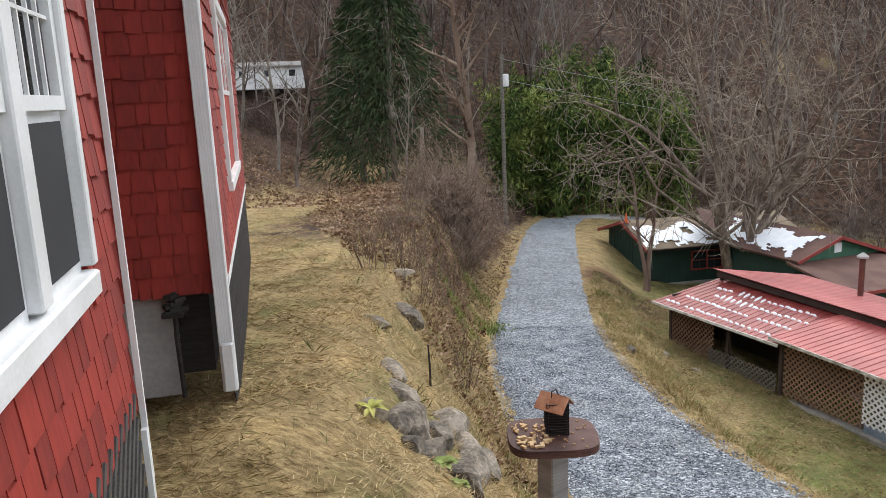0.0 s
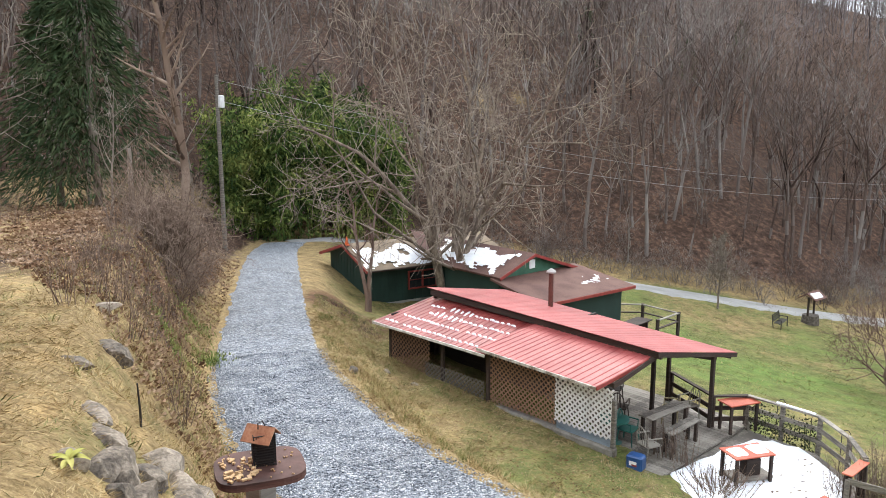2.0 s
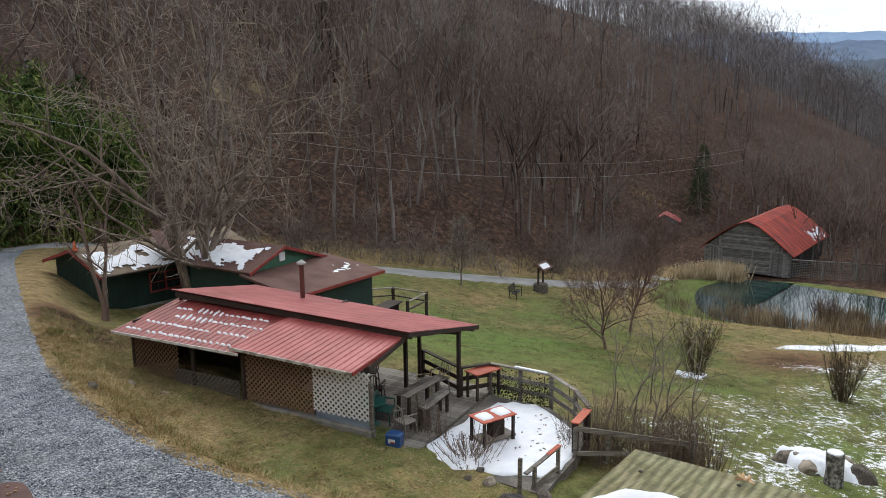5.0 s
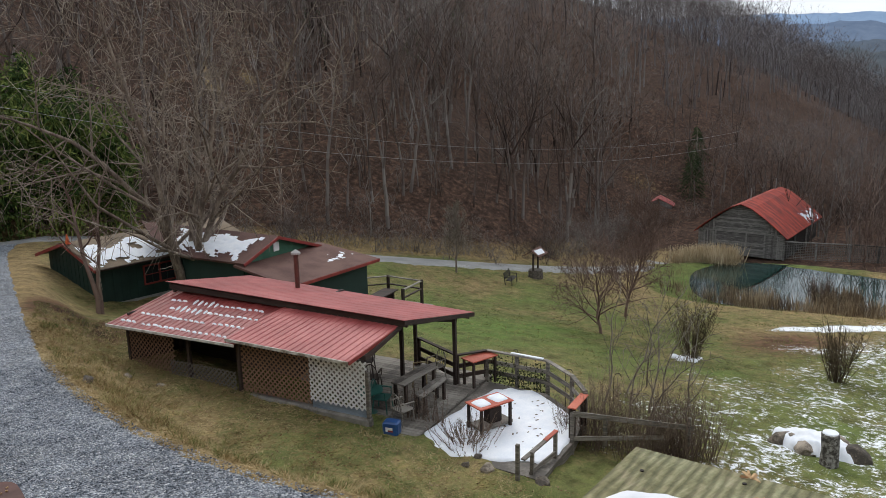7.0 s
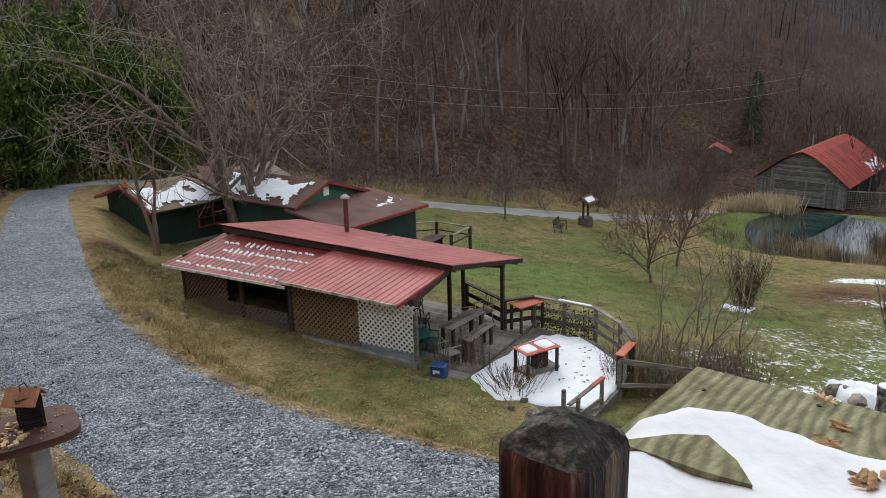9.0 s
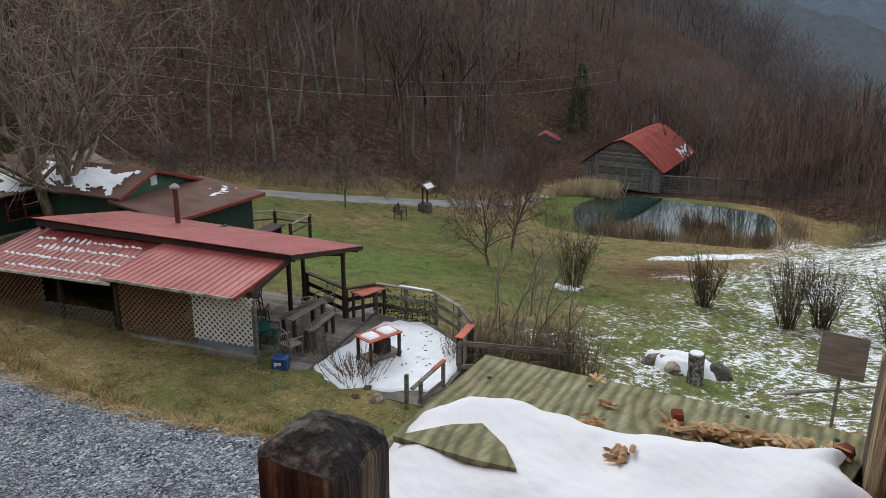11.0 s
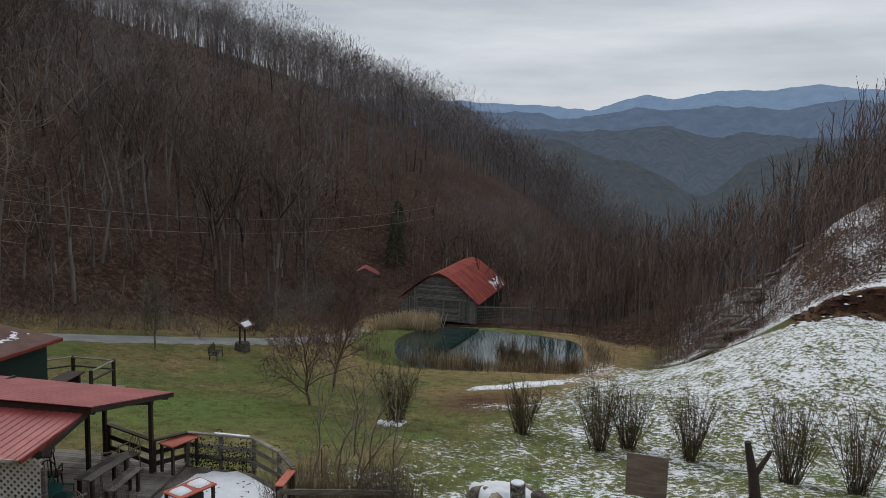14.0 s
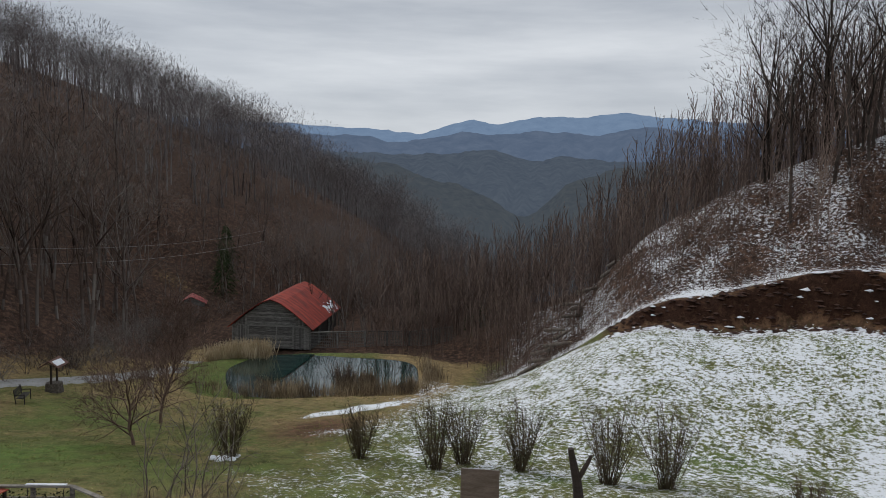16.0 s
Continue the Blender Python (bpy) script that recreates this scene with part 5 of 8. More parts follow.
for k, (s, d, h) in enumerate(((11.7, 5.3, 1.5), (12.6, 5.5, 1.3), (13.6, 5.0, 1.3), (15.2, 4.6, 1.6))):
    t = thing("garden_hook", SHED @ pose(s, d, 0) @ Matrix.Translation((0, 0, zat(*(SHED @ Vector((s, d, 0))).xy))), "thin black shepherd's hook in the grass", "garden hook", "hooks behind the rail")
    part("rod", Geo().tube([(0, 0, -0.1), (0, 0, h), (0.06, 0, h + 0.12), (0.16, 0, h + 0.14), (0.22, 0, h + 0.05)], 0.012, 5), M_BLACK_AND_SHADE, t)

# porch table and rail at the lodge
lodge_rail = thing("porch_railing", pose(21.6, 29.6, 0), "dark porch railing of the lodge", "railing")
for k, (x, y) in enumerate(((20.3, 31.5), (22.3, 30.6), (22.9, 28.6), (21.2, 27.9))):
    part("post", Geo().box((x - 21.6, y - 29.6, 0.9), (0.12, 0.12, 1.5)), M_DARKWOOD, lodge_rail)
for (x0, y0), (x1, y1) in (((20.3, 31.5), (22.3, 30.6)), ((22.3, 30.6), (22.9, 28.6)), ((22.9, 28.6), (21.2, 27.9))):
    for z in (1.6, 1.2):
        part("rail_board", Geo().beam((x0 - 21.6, y0 - 29.6, z), (x1 - 21.6, y1 - 29.6, z), 0.12, 0.05), M_GREYWOOD if z > 1.5 else M_DARKWOOD, lodge_rail)
lt = thing("picnic_table", pose(21.3, 29.7, 0.3), "dark picnic table on the lodge porch", "table")
part("tabletop", Geo().box((0, 0, 0.75), (1.7, 0.8, 0.05), rz=25), M_DARKWOOD, lt)
for x in (-0.6, 0.6):
    part("trestle", Geo().box((x * 0.9, x * 0.42, 0.36), (0.1, 0.6, 0.72), rz=25), M_DARKWOOD, lt)
part("porch_floor", Geo().box((0.1, 0, -0.1), (3.0, 3.8, 0.2), rz=20), M_GREYWOOD, lt)

# ---- yard: bench, well kiosk, stump, rocks, sign ----
bx, by = 37.0, 36.3
yb = thing("park_bench", pose(bx, by, zat(bx, by), 0, 0, 30), "dark slatted garden bench on the lawn", "bench")
for k in range(4):
    part("seat_slat", Geo().box((0, -0.2 + 0.12 * k, 0.46), (1.5, 0.09, 0.03)), M_BLACK_AND_SHADE, yb)
for k in range(4):
    part("back_slat", Geo().box((0, 0.26 + 0.03 * k, 0.58 + 0.11 * k), (1.5, 0.03, 0.08)), M_BLACK_AND_SHADE, yb)
for x in (-0.68, 0.68):
    part("side_frame", Geo().beam((x, -0.24, 0), (x, -0.22, 0.66), 0.05, 0.05).beam((x, 0.22, 0), (x, 0.36, 0.98), 0.05, 0.05).beam((x, -0.25, 0.66), (x, 0.3, 0.66), 0.05, 0.04), M_BLACK_AND_SHADE, yb)
kx, ky = 41.0, 37.7
kiosk = thing("wishing_well", pose(kx, ky, zat(kx, ky), 0, 0, 20), "small roofed well house in the grass with snow on its roof", "well")
for x in (-0.45, 0.45):
    part("post", Geo().box((x, 0, 0.95), (0.11, 0.11, 1.9)), M_DARKWOOD, kiosk)
part("roof", Geo().slab([(-0.85, -0.65, 1.8), (0.85, -0.65, 1.8), (0.85, 0, 2.25), (-0.85, 0, 2.25)], 0.05).slab([(-0.85, 0.65, 1.8), (-0.85, 0, 2.25), (0.85, 0, 2.25), (0.85, 0.65, 1.8)], 0.05), M_BROWNSHINGLE, kiosk)
# made-up drum, dark to pass for the branches under the small roof
part("well_wall", Geo().tube([(0, 0, -0.1), (0, 0, 0.62)], [0.6, 0.52], 14), material("dark_drum_tone", [(0.05, 0.042, 0.035), (0.1, 0.085, 0.07), (0.17, 0.15, 0.125)], scale=8, fine=40, rough=0.95, bump=0.9), kiosk, "round dark drum in place of branches")
tagged(part("well_snow", Geo().add([kiosk.matrix_world @ Vector(p) for p in ((-0.7, -0.5, 1.93), (0.45, -0.55, 1.9), (0.6, -0.2, 2.14), (-0.6, -0.12, 2.2), (-0.7, -0.5, 1.89), (0.45, -0.55, 1.86), (0.6, -0.2, 2.1), (-0.6, -0.12, 2.16))], [(0, 1, 2, 3), (0, 4, 5, 1), (1, 5, 6, 2), (2, 6, 7, 3), (3, 7, 4, 0)]), M_SNOW), "snow on the small well roof", "snow", kind="stuff")


def rock(name, x, y, z, sx, sy, sz, seed, label, group="", turn=0.0, snowcap=False):
    bm = bmesh.new()
    bmesh.ops.create_icosphere(bm, subdivisions=3, radius=1)
    off = Vector((seed * 3.7, seed * 1.3, seed * 2.1))
    rr_ = random.Random(seed)
    cuts = [(Vector((rr_.uniform(-1, 1), rr_.uniform(-1, 1), rr_.uniform(-0.3, 1))).normalized(), rr_.uniform(0.55, 0.85)) for _ in range(9)]
    for v in bm.verts:
        k = 1 + 0.32 * noise.noise(v.co * 1.1 + off) + 0.12 * noise.noise(v.co * 3.1 + off)
        c = v.co * k
        for n_c, d_c in cuts:
            over = c.dot(n_c) - d_c
            if over > 0:
                c = c - n_c * over * 0.92
        c.z = max(min(c.z, 0.72), -0.6)
        v.co = Vector((c.x * sx, c.y * sy, c.z * sz))
    me = bpy.data.meshes.new(name)
    bm.to_mesh(me)
    bm.free()
    me.materials.append(M_ROCK)
    ob = new(name, me)
    ob.matrix_world = pose(x, y, z, rng.uniform(-12, 12), rng.uniform(-12, 12), turn)
    return tagged(ob, label, "rock", group)


tx, ty = 20.6, 7.7
stump = thing("stump", pose(tx, ty, zat(tx, ty) - 0.05), "dark upright log stump capped with snow", "stump")
part("log", Geo().tube([(0, 0, 0), (0.02, 0, 0.5), (0, 0.02, 1.0)], [0.26, 0.23, 0.24], 14), material("flecked_stump_bark", [(0.02, 0.018, 0.016), (0.07, 0.062, 0.055), (0.3, 0.29, 0.27)], scale=9, fine=40, rough=0.95, bump=0.8), stump, soft=False)
part("sawn_face", Geo().tube([(0, 0.02, 1.0), (0, 0.02, 1.03)], [0.21, 0.2], 14), M_SNOW, stump, "snow cap")
for k, (x, y, a, b_, c) in enumerate(((21.3, 9.35, 0.5, 0.45, 0.32), (21.9, 7.55, 0.5, 0.45, 0.42), (21.2, 8.6, 0.45, 0.42, 0.3), (22.4, 8.4, 0.5, 0.5, 0.36))):
    rock("boulder", x, y, zat(x, y) + 0.1, a, b_, c, k + 2, "grey boulder by the stump under snow", "boulders by the stump", 40 * k)
g = Geo()
side_n = 26
for i in range(side_n):
    for j in range(side_n):
        u, v = 2 * i / (side_n - 1) - 1, 2 * j / (side_n - 1) - 1
        x, y = 21.75 + 0.85 * u, 8.55 + 1.25 * v
        hh = max(0.0, 1 - u * u - v * v + 0.25 * float(wobble(x, y, 0.9, 81)))
        g.v.append((x, y, zat(x, y) - 0.12 + 0.62 * hh ** 0.55 + 0.05 * float(wobble(x, y, 0.35, 82))))
        if i and j:
            c = i * side_n + j
            g.f.append((c - side_n - 1, c - 1, c, c - side_n))
tagged(part("boulder_snow", g, M_SNOW, soft=True), "mound of snow over the boulders", "snow", kind="stuff")
sign = thing("wooden_sign", pose(16.3, 3.0, zat(16.3, 3.0), 0, 0, 280), "weathered plywood board sign on a thin post", "sign")
sh = 4.45 - zat(16.3, 3.0)
part("post", Geo().box((0, 0.03, sh / 2 - 0.2), (0.07, 0.05, sh + 0.2)), M_GREYWOOD, sign)
part("board", Geo().box((0, 0, sh), (0.88, 0.025, 0.95), bevel=0.004), wood("dull_plywood", [(0.17, 0.13, 0.11), (0.30, 0.25, 0.22)], grain=(1, 1, 6)), sign)
tp = thing("dead_tree", pose(26.2, 1.55, zat(26.2, 1.55) - 0.05), "short forked dead trunk in the snow", "stump")
part("trunk", Geo().tube([(0, 0, 0), (-0.05, 0.1, 0.8), (-0.15, 0.3, 1.7), (-0.2, 0.35, 2.0)], [0.2, 0.17, 0.12, 0.1], 9), M_DARKWOOD, tp)
part("branch_stub", Geo().tube([(-0.05, 0.05, 0.9), (0.05, -0.25, 1.5), (0.05, -0.35, 1.75)], [0.1, 0.08, 0.06], 8), M_DARKWOOD, tp)
fallen = thing("fallen_log", pose(22.6, 4.6, zat(22.6, 4.6) - 0.02), "fallen branch lying in the snow", "log")
part("log", Geo().tube([(-2.0, 1.6, 0.05), (-0.4, 0.5, 0.05), (1.2, -0.8, 0.05), (2.2, -2.2, 0.05)], [0.05, 0.055, 0.045, 0.025], 7), M_BARK, fallen)

# ---- utility pole and wires ----
pole = thing("utility_pole", pose(3.86, 47.8, zat(3.86, 47.8) - 0.3), "grey wooden utility pole with a transformer can", "utility pole")
ptop = 13.2 - (zat(3.86, 47.8) - 0.3)
part("mast", Geo().tube([(0, 0, 0), (0, 0, ptop)], [0.15, 0.1], 10), M_GREYWOOD, pole)
part("transformer", Geo().tube([(0.22, -0.05, ptop - 1.95), (0.22, -0.05, ptop - 1.9), (0.22, -0.05, ptop - 1.25), (0.22, -0.05, ptop - 1.2)], [0.16, 0.19, 0.19, 0.12], 12), M_WHITE, pole, "pale grey transformer can")
part("bracket", Geo().box((0.1, -0.02, ptop - 1.5), (0.16, 0.06, 0.08)), M_BLACK_AND_SHADE, pole)
M_WIRE = material("pale_wire", [(0.25, 0.25, 0.25), (0.34, 0.34, 0.34)], scale=1, rough=0.6, bump=0)
for k, (h0, h1) in enumerate(((12.9, 4.6), (11.7, 3.2))):
    w = thing("power_line", pose(3.86, 47.8, h0), "thin grey power line crossing the valley", "power line", "power lines")
    pts_ = []
    for s in np.linspace(0, 1, 30):
        pts_.append(((90 - 3.86) * s, (49 - 47.8) * s, (h1 - h0) * s - 4 * 3.2 * s * (1 - s)))
    part("wire", Geo().tube(pts_, 0.012, 4), M_WIRE, w)

# ---- the feeder on its post ----
feeder_z = 9.69
fz = zat(0.40, 2.76)
feeder = thing("bird_feeder", pose(0.376, 2.76, fz - 0.1, 0, 0, 35), "copper-roofed mesh bird feeder on a wooden post tray", "bird feeder")
M_COPPER = material("dull_copper", [(0.30, 0.12, 0.06), (0.42, 0.19, 0.10), (0.46, 0.25, 0.15)], scale=14, fine=90, rough=0.42, metal=0.35, bump=0.15)
M_TRAYWOOD = wood("red_brown_tray_wood", [(0.03, 0.014, 0.011), (0.065, 0.027, 0.021), (0.11, 0.05, 0.04)])
M_POSTGREY = wood("grey_painted_post", [(0.17, 0.165, 0.16), (0.27, 0.265, 0.255)])
th = feeder_z - (fz - 0.1)
part("post", Geo().box((0, 0, th / 2 - 0.02), (0.09, 0.09, th - 0.03), bevel=0.006), M_POSTGREY, feeder, "grey painted square post")
tray = Geo()
oct_ = [(0.175 * math.copysign(abs(math.cos(a)) ** 0.55, math.cos(a)), 0.15 * math.copysign(abs(math.sin(a)) ** 0.55, math.sin(a))) for a in np.linspace(0, 6.2832, 33)[:-1]]
tm = Matrix.Translation((0, 0, th)) @ Matrix.Rotation(radians(-35), 4, "Z")
tray.add([tm @ Vector((x, y, z)) for z in (-0.03, 0.0) for x, y in oct_], [tuple(range(31, -1, -1)), tuple(range(32, 64))] + [(i, (i + 1) % 32, 32 + (i + 1) % 32, 32 + i) for i in range(32)])
tray_ob = part("tray", tray, M_TRAYWOOD, feeder, "worn red-brown wooden tray")
cage = Geo()
for i, (x0, y0, x1, y1) in enumerate(((-1, -1, 1, -1), (1, -1, 1, 1), (1, 1, -1, 1), (-1, 1, -1, -1))):
    for k in range(9):
        s = k / 8
        p0 = Vector((x0 + (x1 - x0) * s, y0 + (y1 - y0) * s, 0)) * 0.042
        cage.tube([tm @ (p0 + Vector((0.02, 0.02, 0.0))), tm @ (p0 + Vector((0.02, 0.02, 0.13)))], 0.0022, 4)
    for k in range(12):
        z = 0.005 + 0.0112 * k
        cage.tube([tm @ Vector((x0 * 0.042 + 0.02, y0 * 0.042 + 0.02, z)), tm @ Vector((x1 * 0.042 + 0.02, y1 * 0.042 + 0.02, z))], 0.0022, 4)
part("wire_cage", cage, M_BLACK_AND_SHADE, feeder, "black wire mesh cage")
part("seed_core", Geo().box((0.02, 0.02, 0.06), (0.066, 0.066, 0.11), m=tm), M_BLACK_AND_SHADE, feeder, "dark seed inside the cage")
lid_m = tm @ Matrix.Translation((0.012, 0.02, 0.108)) @ Matrix.Rotation(radians(-32), 4, "Z") @ Matrix.Rotation(radians(5), 4, "Y")
part("gable_roof", Geo().slab([(-0.06, -0.062, 0.0), (0.06, -0.062, 0.0), (0.06, 0, 0.05), (-0.06, 0, 0.05)], 0.004, lid_m).slab([(-0.06, 0.062, 0.0), (-0.06, 0, 0.05), (0.06, 0, 0.05), (0.06, 0.062, 0.0)], 0.004, lid_m), M_COPPER, feeder, "copper gable roof")
part("hanger", Geo().tube([(0.0, 0.0, 0.15), (0.0, 0.0, 0.175), (0.02, 0.02, 0.175), (0.03, 0.02, 0.15)], 0.0025, 5, m=tm), M_BLACK_AND_SHADE, feeder)
M_CHIP = wood("fresh_wood_chip", [(0.30, 0.17, 0.075), (0.50, 0.33, 0.16), (0.64, 0.47, 0.27)], grain=(6, 1, 1))
seed = Geo()
for k in range(34):
    x, y = rng.uniform(-0.15, -0.02), rng.uniform(-0.12, 0.1)
    seed.box((x, y, 0.006), (rng.uniform(0.008, 0.035), rng.uniform(0.005, 0.016), rng.uniform(0.004, 0.012)), rz=rng.uniform(0, 180), m=feeder.matrix_world @ tm)
for k in range(40):
    x, y = rng.uniform(-0.15, 0.15), rng.uniform(-0.13, 0.13)
    seed.box((x, y, 0.003), (0.009, 0.005, 0.004), rz=rng.uniform(0, 180), m=feeder.matrix_world @ tm)
tagged(part("spilled_seed", seed, M_CHIP), "bread crumbs and spilled seed on the tray", "seed", kind="stuff")

# ---- porch rail with the board shelf ----
M_RAILPOST = wood("dark_weathered_post", [(0.015, 0.013, 0.01), (0.055, 0.046, 0.034), (0.15, 0.12, 0.08), (0.38, 0.3, 0.18)], grain=(16, 16, 1.6), bump=0.9)
M_POSTTOP = material("blackened_end_grain", [(0.010, 0.0095, 0.009), (0.024, 0.022, 0.019), (0.13, 0.122, 0.105)], scale=55, fine=160, rough=0.9, bump=1.0, spread=0.3, bump_dist=0.004)
M_MOSSBOARD = bpy.data.materials.new("mossy_green_board")
M_MOSSBOARD.use_nodes = True
n, l = M_MOSSBOARD.node_tree.nodes, M_MOSSBOARD.node_tree.links
tc = n.new("ShaderNodeTexCoord")
mp = n.new("ShaderNodeMapping")
mp.vector_type = "TEXTURE"
mp.inputs["Location"].default_value = (0.97, 0.02, 10.67)
mp.inputs["Rotation"].default_value = (0, 0, 0.22)
mp.inputs["Scale"].default_value = (3.2, 1, 1)
l.new(tc.outputs["Object"], mp.inputs[0])
wv = n.new("ShaderNodeTexWave")
wv.inputs["Scale"].default_value, wv.inputs["Distortion"].default_value, wv.inputs["Detail"].default_value, wv.inputs["Detail Scale"].default_value = 24, 5.0, 4, 1.2
wv.wave_type = "RINGS"
wv.rings_direction = "SPHERICAL"
l.new(mp.outputs[0], wv.inputs["Vector"])
arches = ramp_node(wv.outputs[0], [(0.08, (0.66, 0.66, 0.64)), (0.4, (0.9, 0.9, 0.88)), (0.75, (1.1, 1.1, 1.1))])
streaks = ramp_node(noise_node(1.0, 7, 0.7, (9, 95, 9), -0.22), [(0.3, (0.19, 0.18, 0.115)), (0.48, (0.3, 0.29, 0.195)), (0.62, (0.37, 0.365, 0.265)), (0.75, (0.5, 0.49, 0.39))])
mul0 = n.new("ShaderNodeMix")
mul0.data_type, mul0.blend_type = "RGBA", "MULTIPLY"
mul0.inputs[0].default_value = 1
l.new(streaks, mul0.inputs[6])
l.new(arches, mul0.inputs[7])
grain_col = mul0.outputs[2]
spots_ = ramp_node(noise_node(30, 8, 0.75), [(0.35, (1.12, 1.08, 1.02)), (0.5, (0.84, 0.88, 0.7)), (0.68, (0.44, 0.47, 0.34))])
mul = n.new("ShaderNodeMix")
mul.data_type, mul.blend_type = "RGBA", "MULTIPLY"
mul.inputs[0].default_value = 1
l.new(grain_col, mul.inputs[6])
l.new(spots_, mul.inputs[7])
wet = ramp_node(noise_node(7, 4, 0.6), [(0.4, (1, 1, 1)), (0.7, (0.7, 0.62, 0.5))])
mul2 = n.new("ShaderNodeMix")
mul2.data_type, mul2.blend_type = "RGBA", "MULTIPLY"
mul2.inputs[0].default_value = 1
l.new(mul.outputs[2], mul2.inputs[6])
l.new(wet, mul2.inputs[7])
l.new(mul2.outputs[2], n["Principled BSDF"].inputs["Base Color"])
n["Principled BSDF"].inputs["Roughness"].default_value = 0.85
bp = n.new("ShaderNodeBump")
bp.inputs["Strength"].default_value, bp.inputs["Distance"].default_value = 0.5, 0.003
l.new(wv.outputs[0], bp.inputs["Height"])
l.new(bp.outputs[0], n["Principled BSDF"].inputs["Normal"])

BOARD_Z = 10.675
P1, P2 = Vector((0.50, 0.088, 0)), Vector((0.965, -0.225, 0))
porch = thing("porch_railing", pose(P1.x, P1.y, 8.9), "dark weathered porch railing with square posts", "railing")
PI_ = porch.matrix_world.inverted()


def capped_post(p, size, top, turn, name="post"):
    """A square post with a low worn pyramid top and softened, checked edges."""
    g = Geo()
    h = size / 2
    rows = [(8.9, h), (top - 0.027, h), (top - 0.021, h * 0.96), (top - 0.012, h * 0.72), (top - 0.004, h * 0.38), (top, h * 0.1)]
    m = PI_ @ Matrix.Translation((p.x, p.y, 0)) @ Matrix.Rotation(radians(turn), 4, "Z")
    n_ = 24
    verts = []
    for k, (z, w) in enumerate(rows):
        for i in range(n_):
            a = 6.2832 * i / n_ + 0.1309
            c, s = math.cos(a), math.sin(a)
            q = w / max(abs(c), abs(s)) * (0.97 if abs(abs(c) - abs(s)) < 0.2 else 1.0)
            jit = 0.0012 * float(wobble(c * 3 + p.x, s * 3, 1.0, 96)) * (k > 0)
            verts.append(m @ Vector(((q + jit) * c, (q + jit) * s, z + (0.0016 * float(wobble(c * q * 60, s * q * 60, 1.0, 97)) if k > 1 else 0))))
    top_ = part("post_top", Geo().add(verts[n_:], [(k * n_ + i, k * n_ + (i + 1) % n_, k * n_ + n_ + (i + 1) % n_, k * n_ + n_ + i) for k in range(1, 4) for i in range(n_)] + [tuple(range(4 * n_, 5 * n_))]), M_POSTTOP, porch, "blackened weathered post top")
    g.add(verts[:3 * n_], [(k * n_ + i, k * n_ + (i + 1) % n_, k * n_ + n_ + (i + 1) % n_, k * n_ + n_ + i) for k in range(2) for i in range(n_)])
    return part(name, g, M_RAILPOST, porch)


capped_post(P1, 0.079, 10.822, 13)
capped_post(P2, 0.08, 10.815, 16)
part("top_rail", Geo().beam((P1.x, P1.y, 10.60), (P2.x, P2.y, 10.60), 0.05, 0.07, PI_), M_RAILPOST, porch)
part("porch_floor", Geo().box((0.05, -2.6, 9.05), (1.7, 6.2, 0.12), rz=13, m=PI_), M_GREYWOOD, porch, "porch floor boards")
board_pts = [(0.915, 0.26), (0.545, 0.178), (0.545, 0.0), (0.88, -0.255), (0.918, -0.182), (1.035, -0.182)]
g = Geo().slab([(*p, BOARD_Z) for p in board_pts], 0.02)
shelf = tagged(part("feeding_board", g, M_MOSSBOARD), "mossy greenish plywood shelf fixed outside the railing", "shelf")
for x, y in ((0.865, 0.215), (0.93, 0.11), (0.985, -0.06), (0.72, 0.19), (1.0, -0.15)):
    part("screw", Geo().tube([(x, y, BOARD_Z - 0.004), (x, y, BOARD_Z + 0.0012)], 0.0028, 8), M_BLACK_AND_SHADE, shelf)
# snow on the board, rounded towards its rim
rim_ = [(0.548, 0.13), (0.62, 0.165), (0.68, 0.185), (0.735, 0.203), (0.785, 0.185), (0.815, 0.145), (0.825, 0.09), (0.83, 0.03), (0.86, -0.03), (0.89, -0.085), (0.935, -0.145), (0.955, -0.168), (0.912, -0.176), (0.885, -0.215), (0.70, -0.105), (0.548, 0.0)]
ra = np.array(rim_)
rb = np.roll(ra, -1, 0)


def rim_depth(x, y):
    """Distance inside the snow's rim, negative outside."""
    p = np.array([x, y])
    e = rb - ra
    t = np.clip(((p - ra) * e).sum(1) / (e * e).sum(1), 0, 1)
    d = np.sqrt((((ra + e * t[:, None]) - p) ** 2).sum(1).min())
    cross = ((ra[:, 1] > y) != (rb[:, 1] > y)) & (x < e[:, 0] * (y - ra[:, 1]) / (e[:, 1] + 1e-12) + ra[:, 0])
    return d if cross.sum() % 2 else -d


def snow_top(x, y):
    """Height of the snow over the board, or None beside it."""
    d = rim_depth(x, y) + 0.006 * float(wobble(x * 12, y * 12, 1.0, 91))
    if d <= -0.004:
        return None
    h = min(1, max(0, (d + 0.003) / 0.042))
    return BOARD_Z + 0.0006 + 0.033 * math.sqrt(h * (2 - h)) * (0.86 + 0.16 * float(wobble(x * 5, y * 5, 1.0, 92))) + 0.0009 * float(wobble(x * 40, y * 40, 1.0, 93)) * h


gs = Geo()
idx, hgt = {}, {}
step_ = 0.006
for i in range(74):
    for j in range(80):
        x, y = 0.54 + i * step_, -0.23 + j * step_
        z = snow_top(x, y)
        if z is not None:
            hgt[i, j] = (x, y, z)
for (i, j) in list(hgt):
    quad = [(i, j), (i + 1, j), (i + 1, j + 1), (i, j + 1)]
    if all(q in hgt for q in quad):
        f = []
        for q in quad:
            if q not in idx:
                idx[q] = len(gs.v)
                gs.v.append(hgt[q])
            f.append(idx[q])
        gs.f.append(tuple(f))
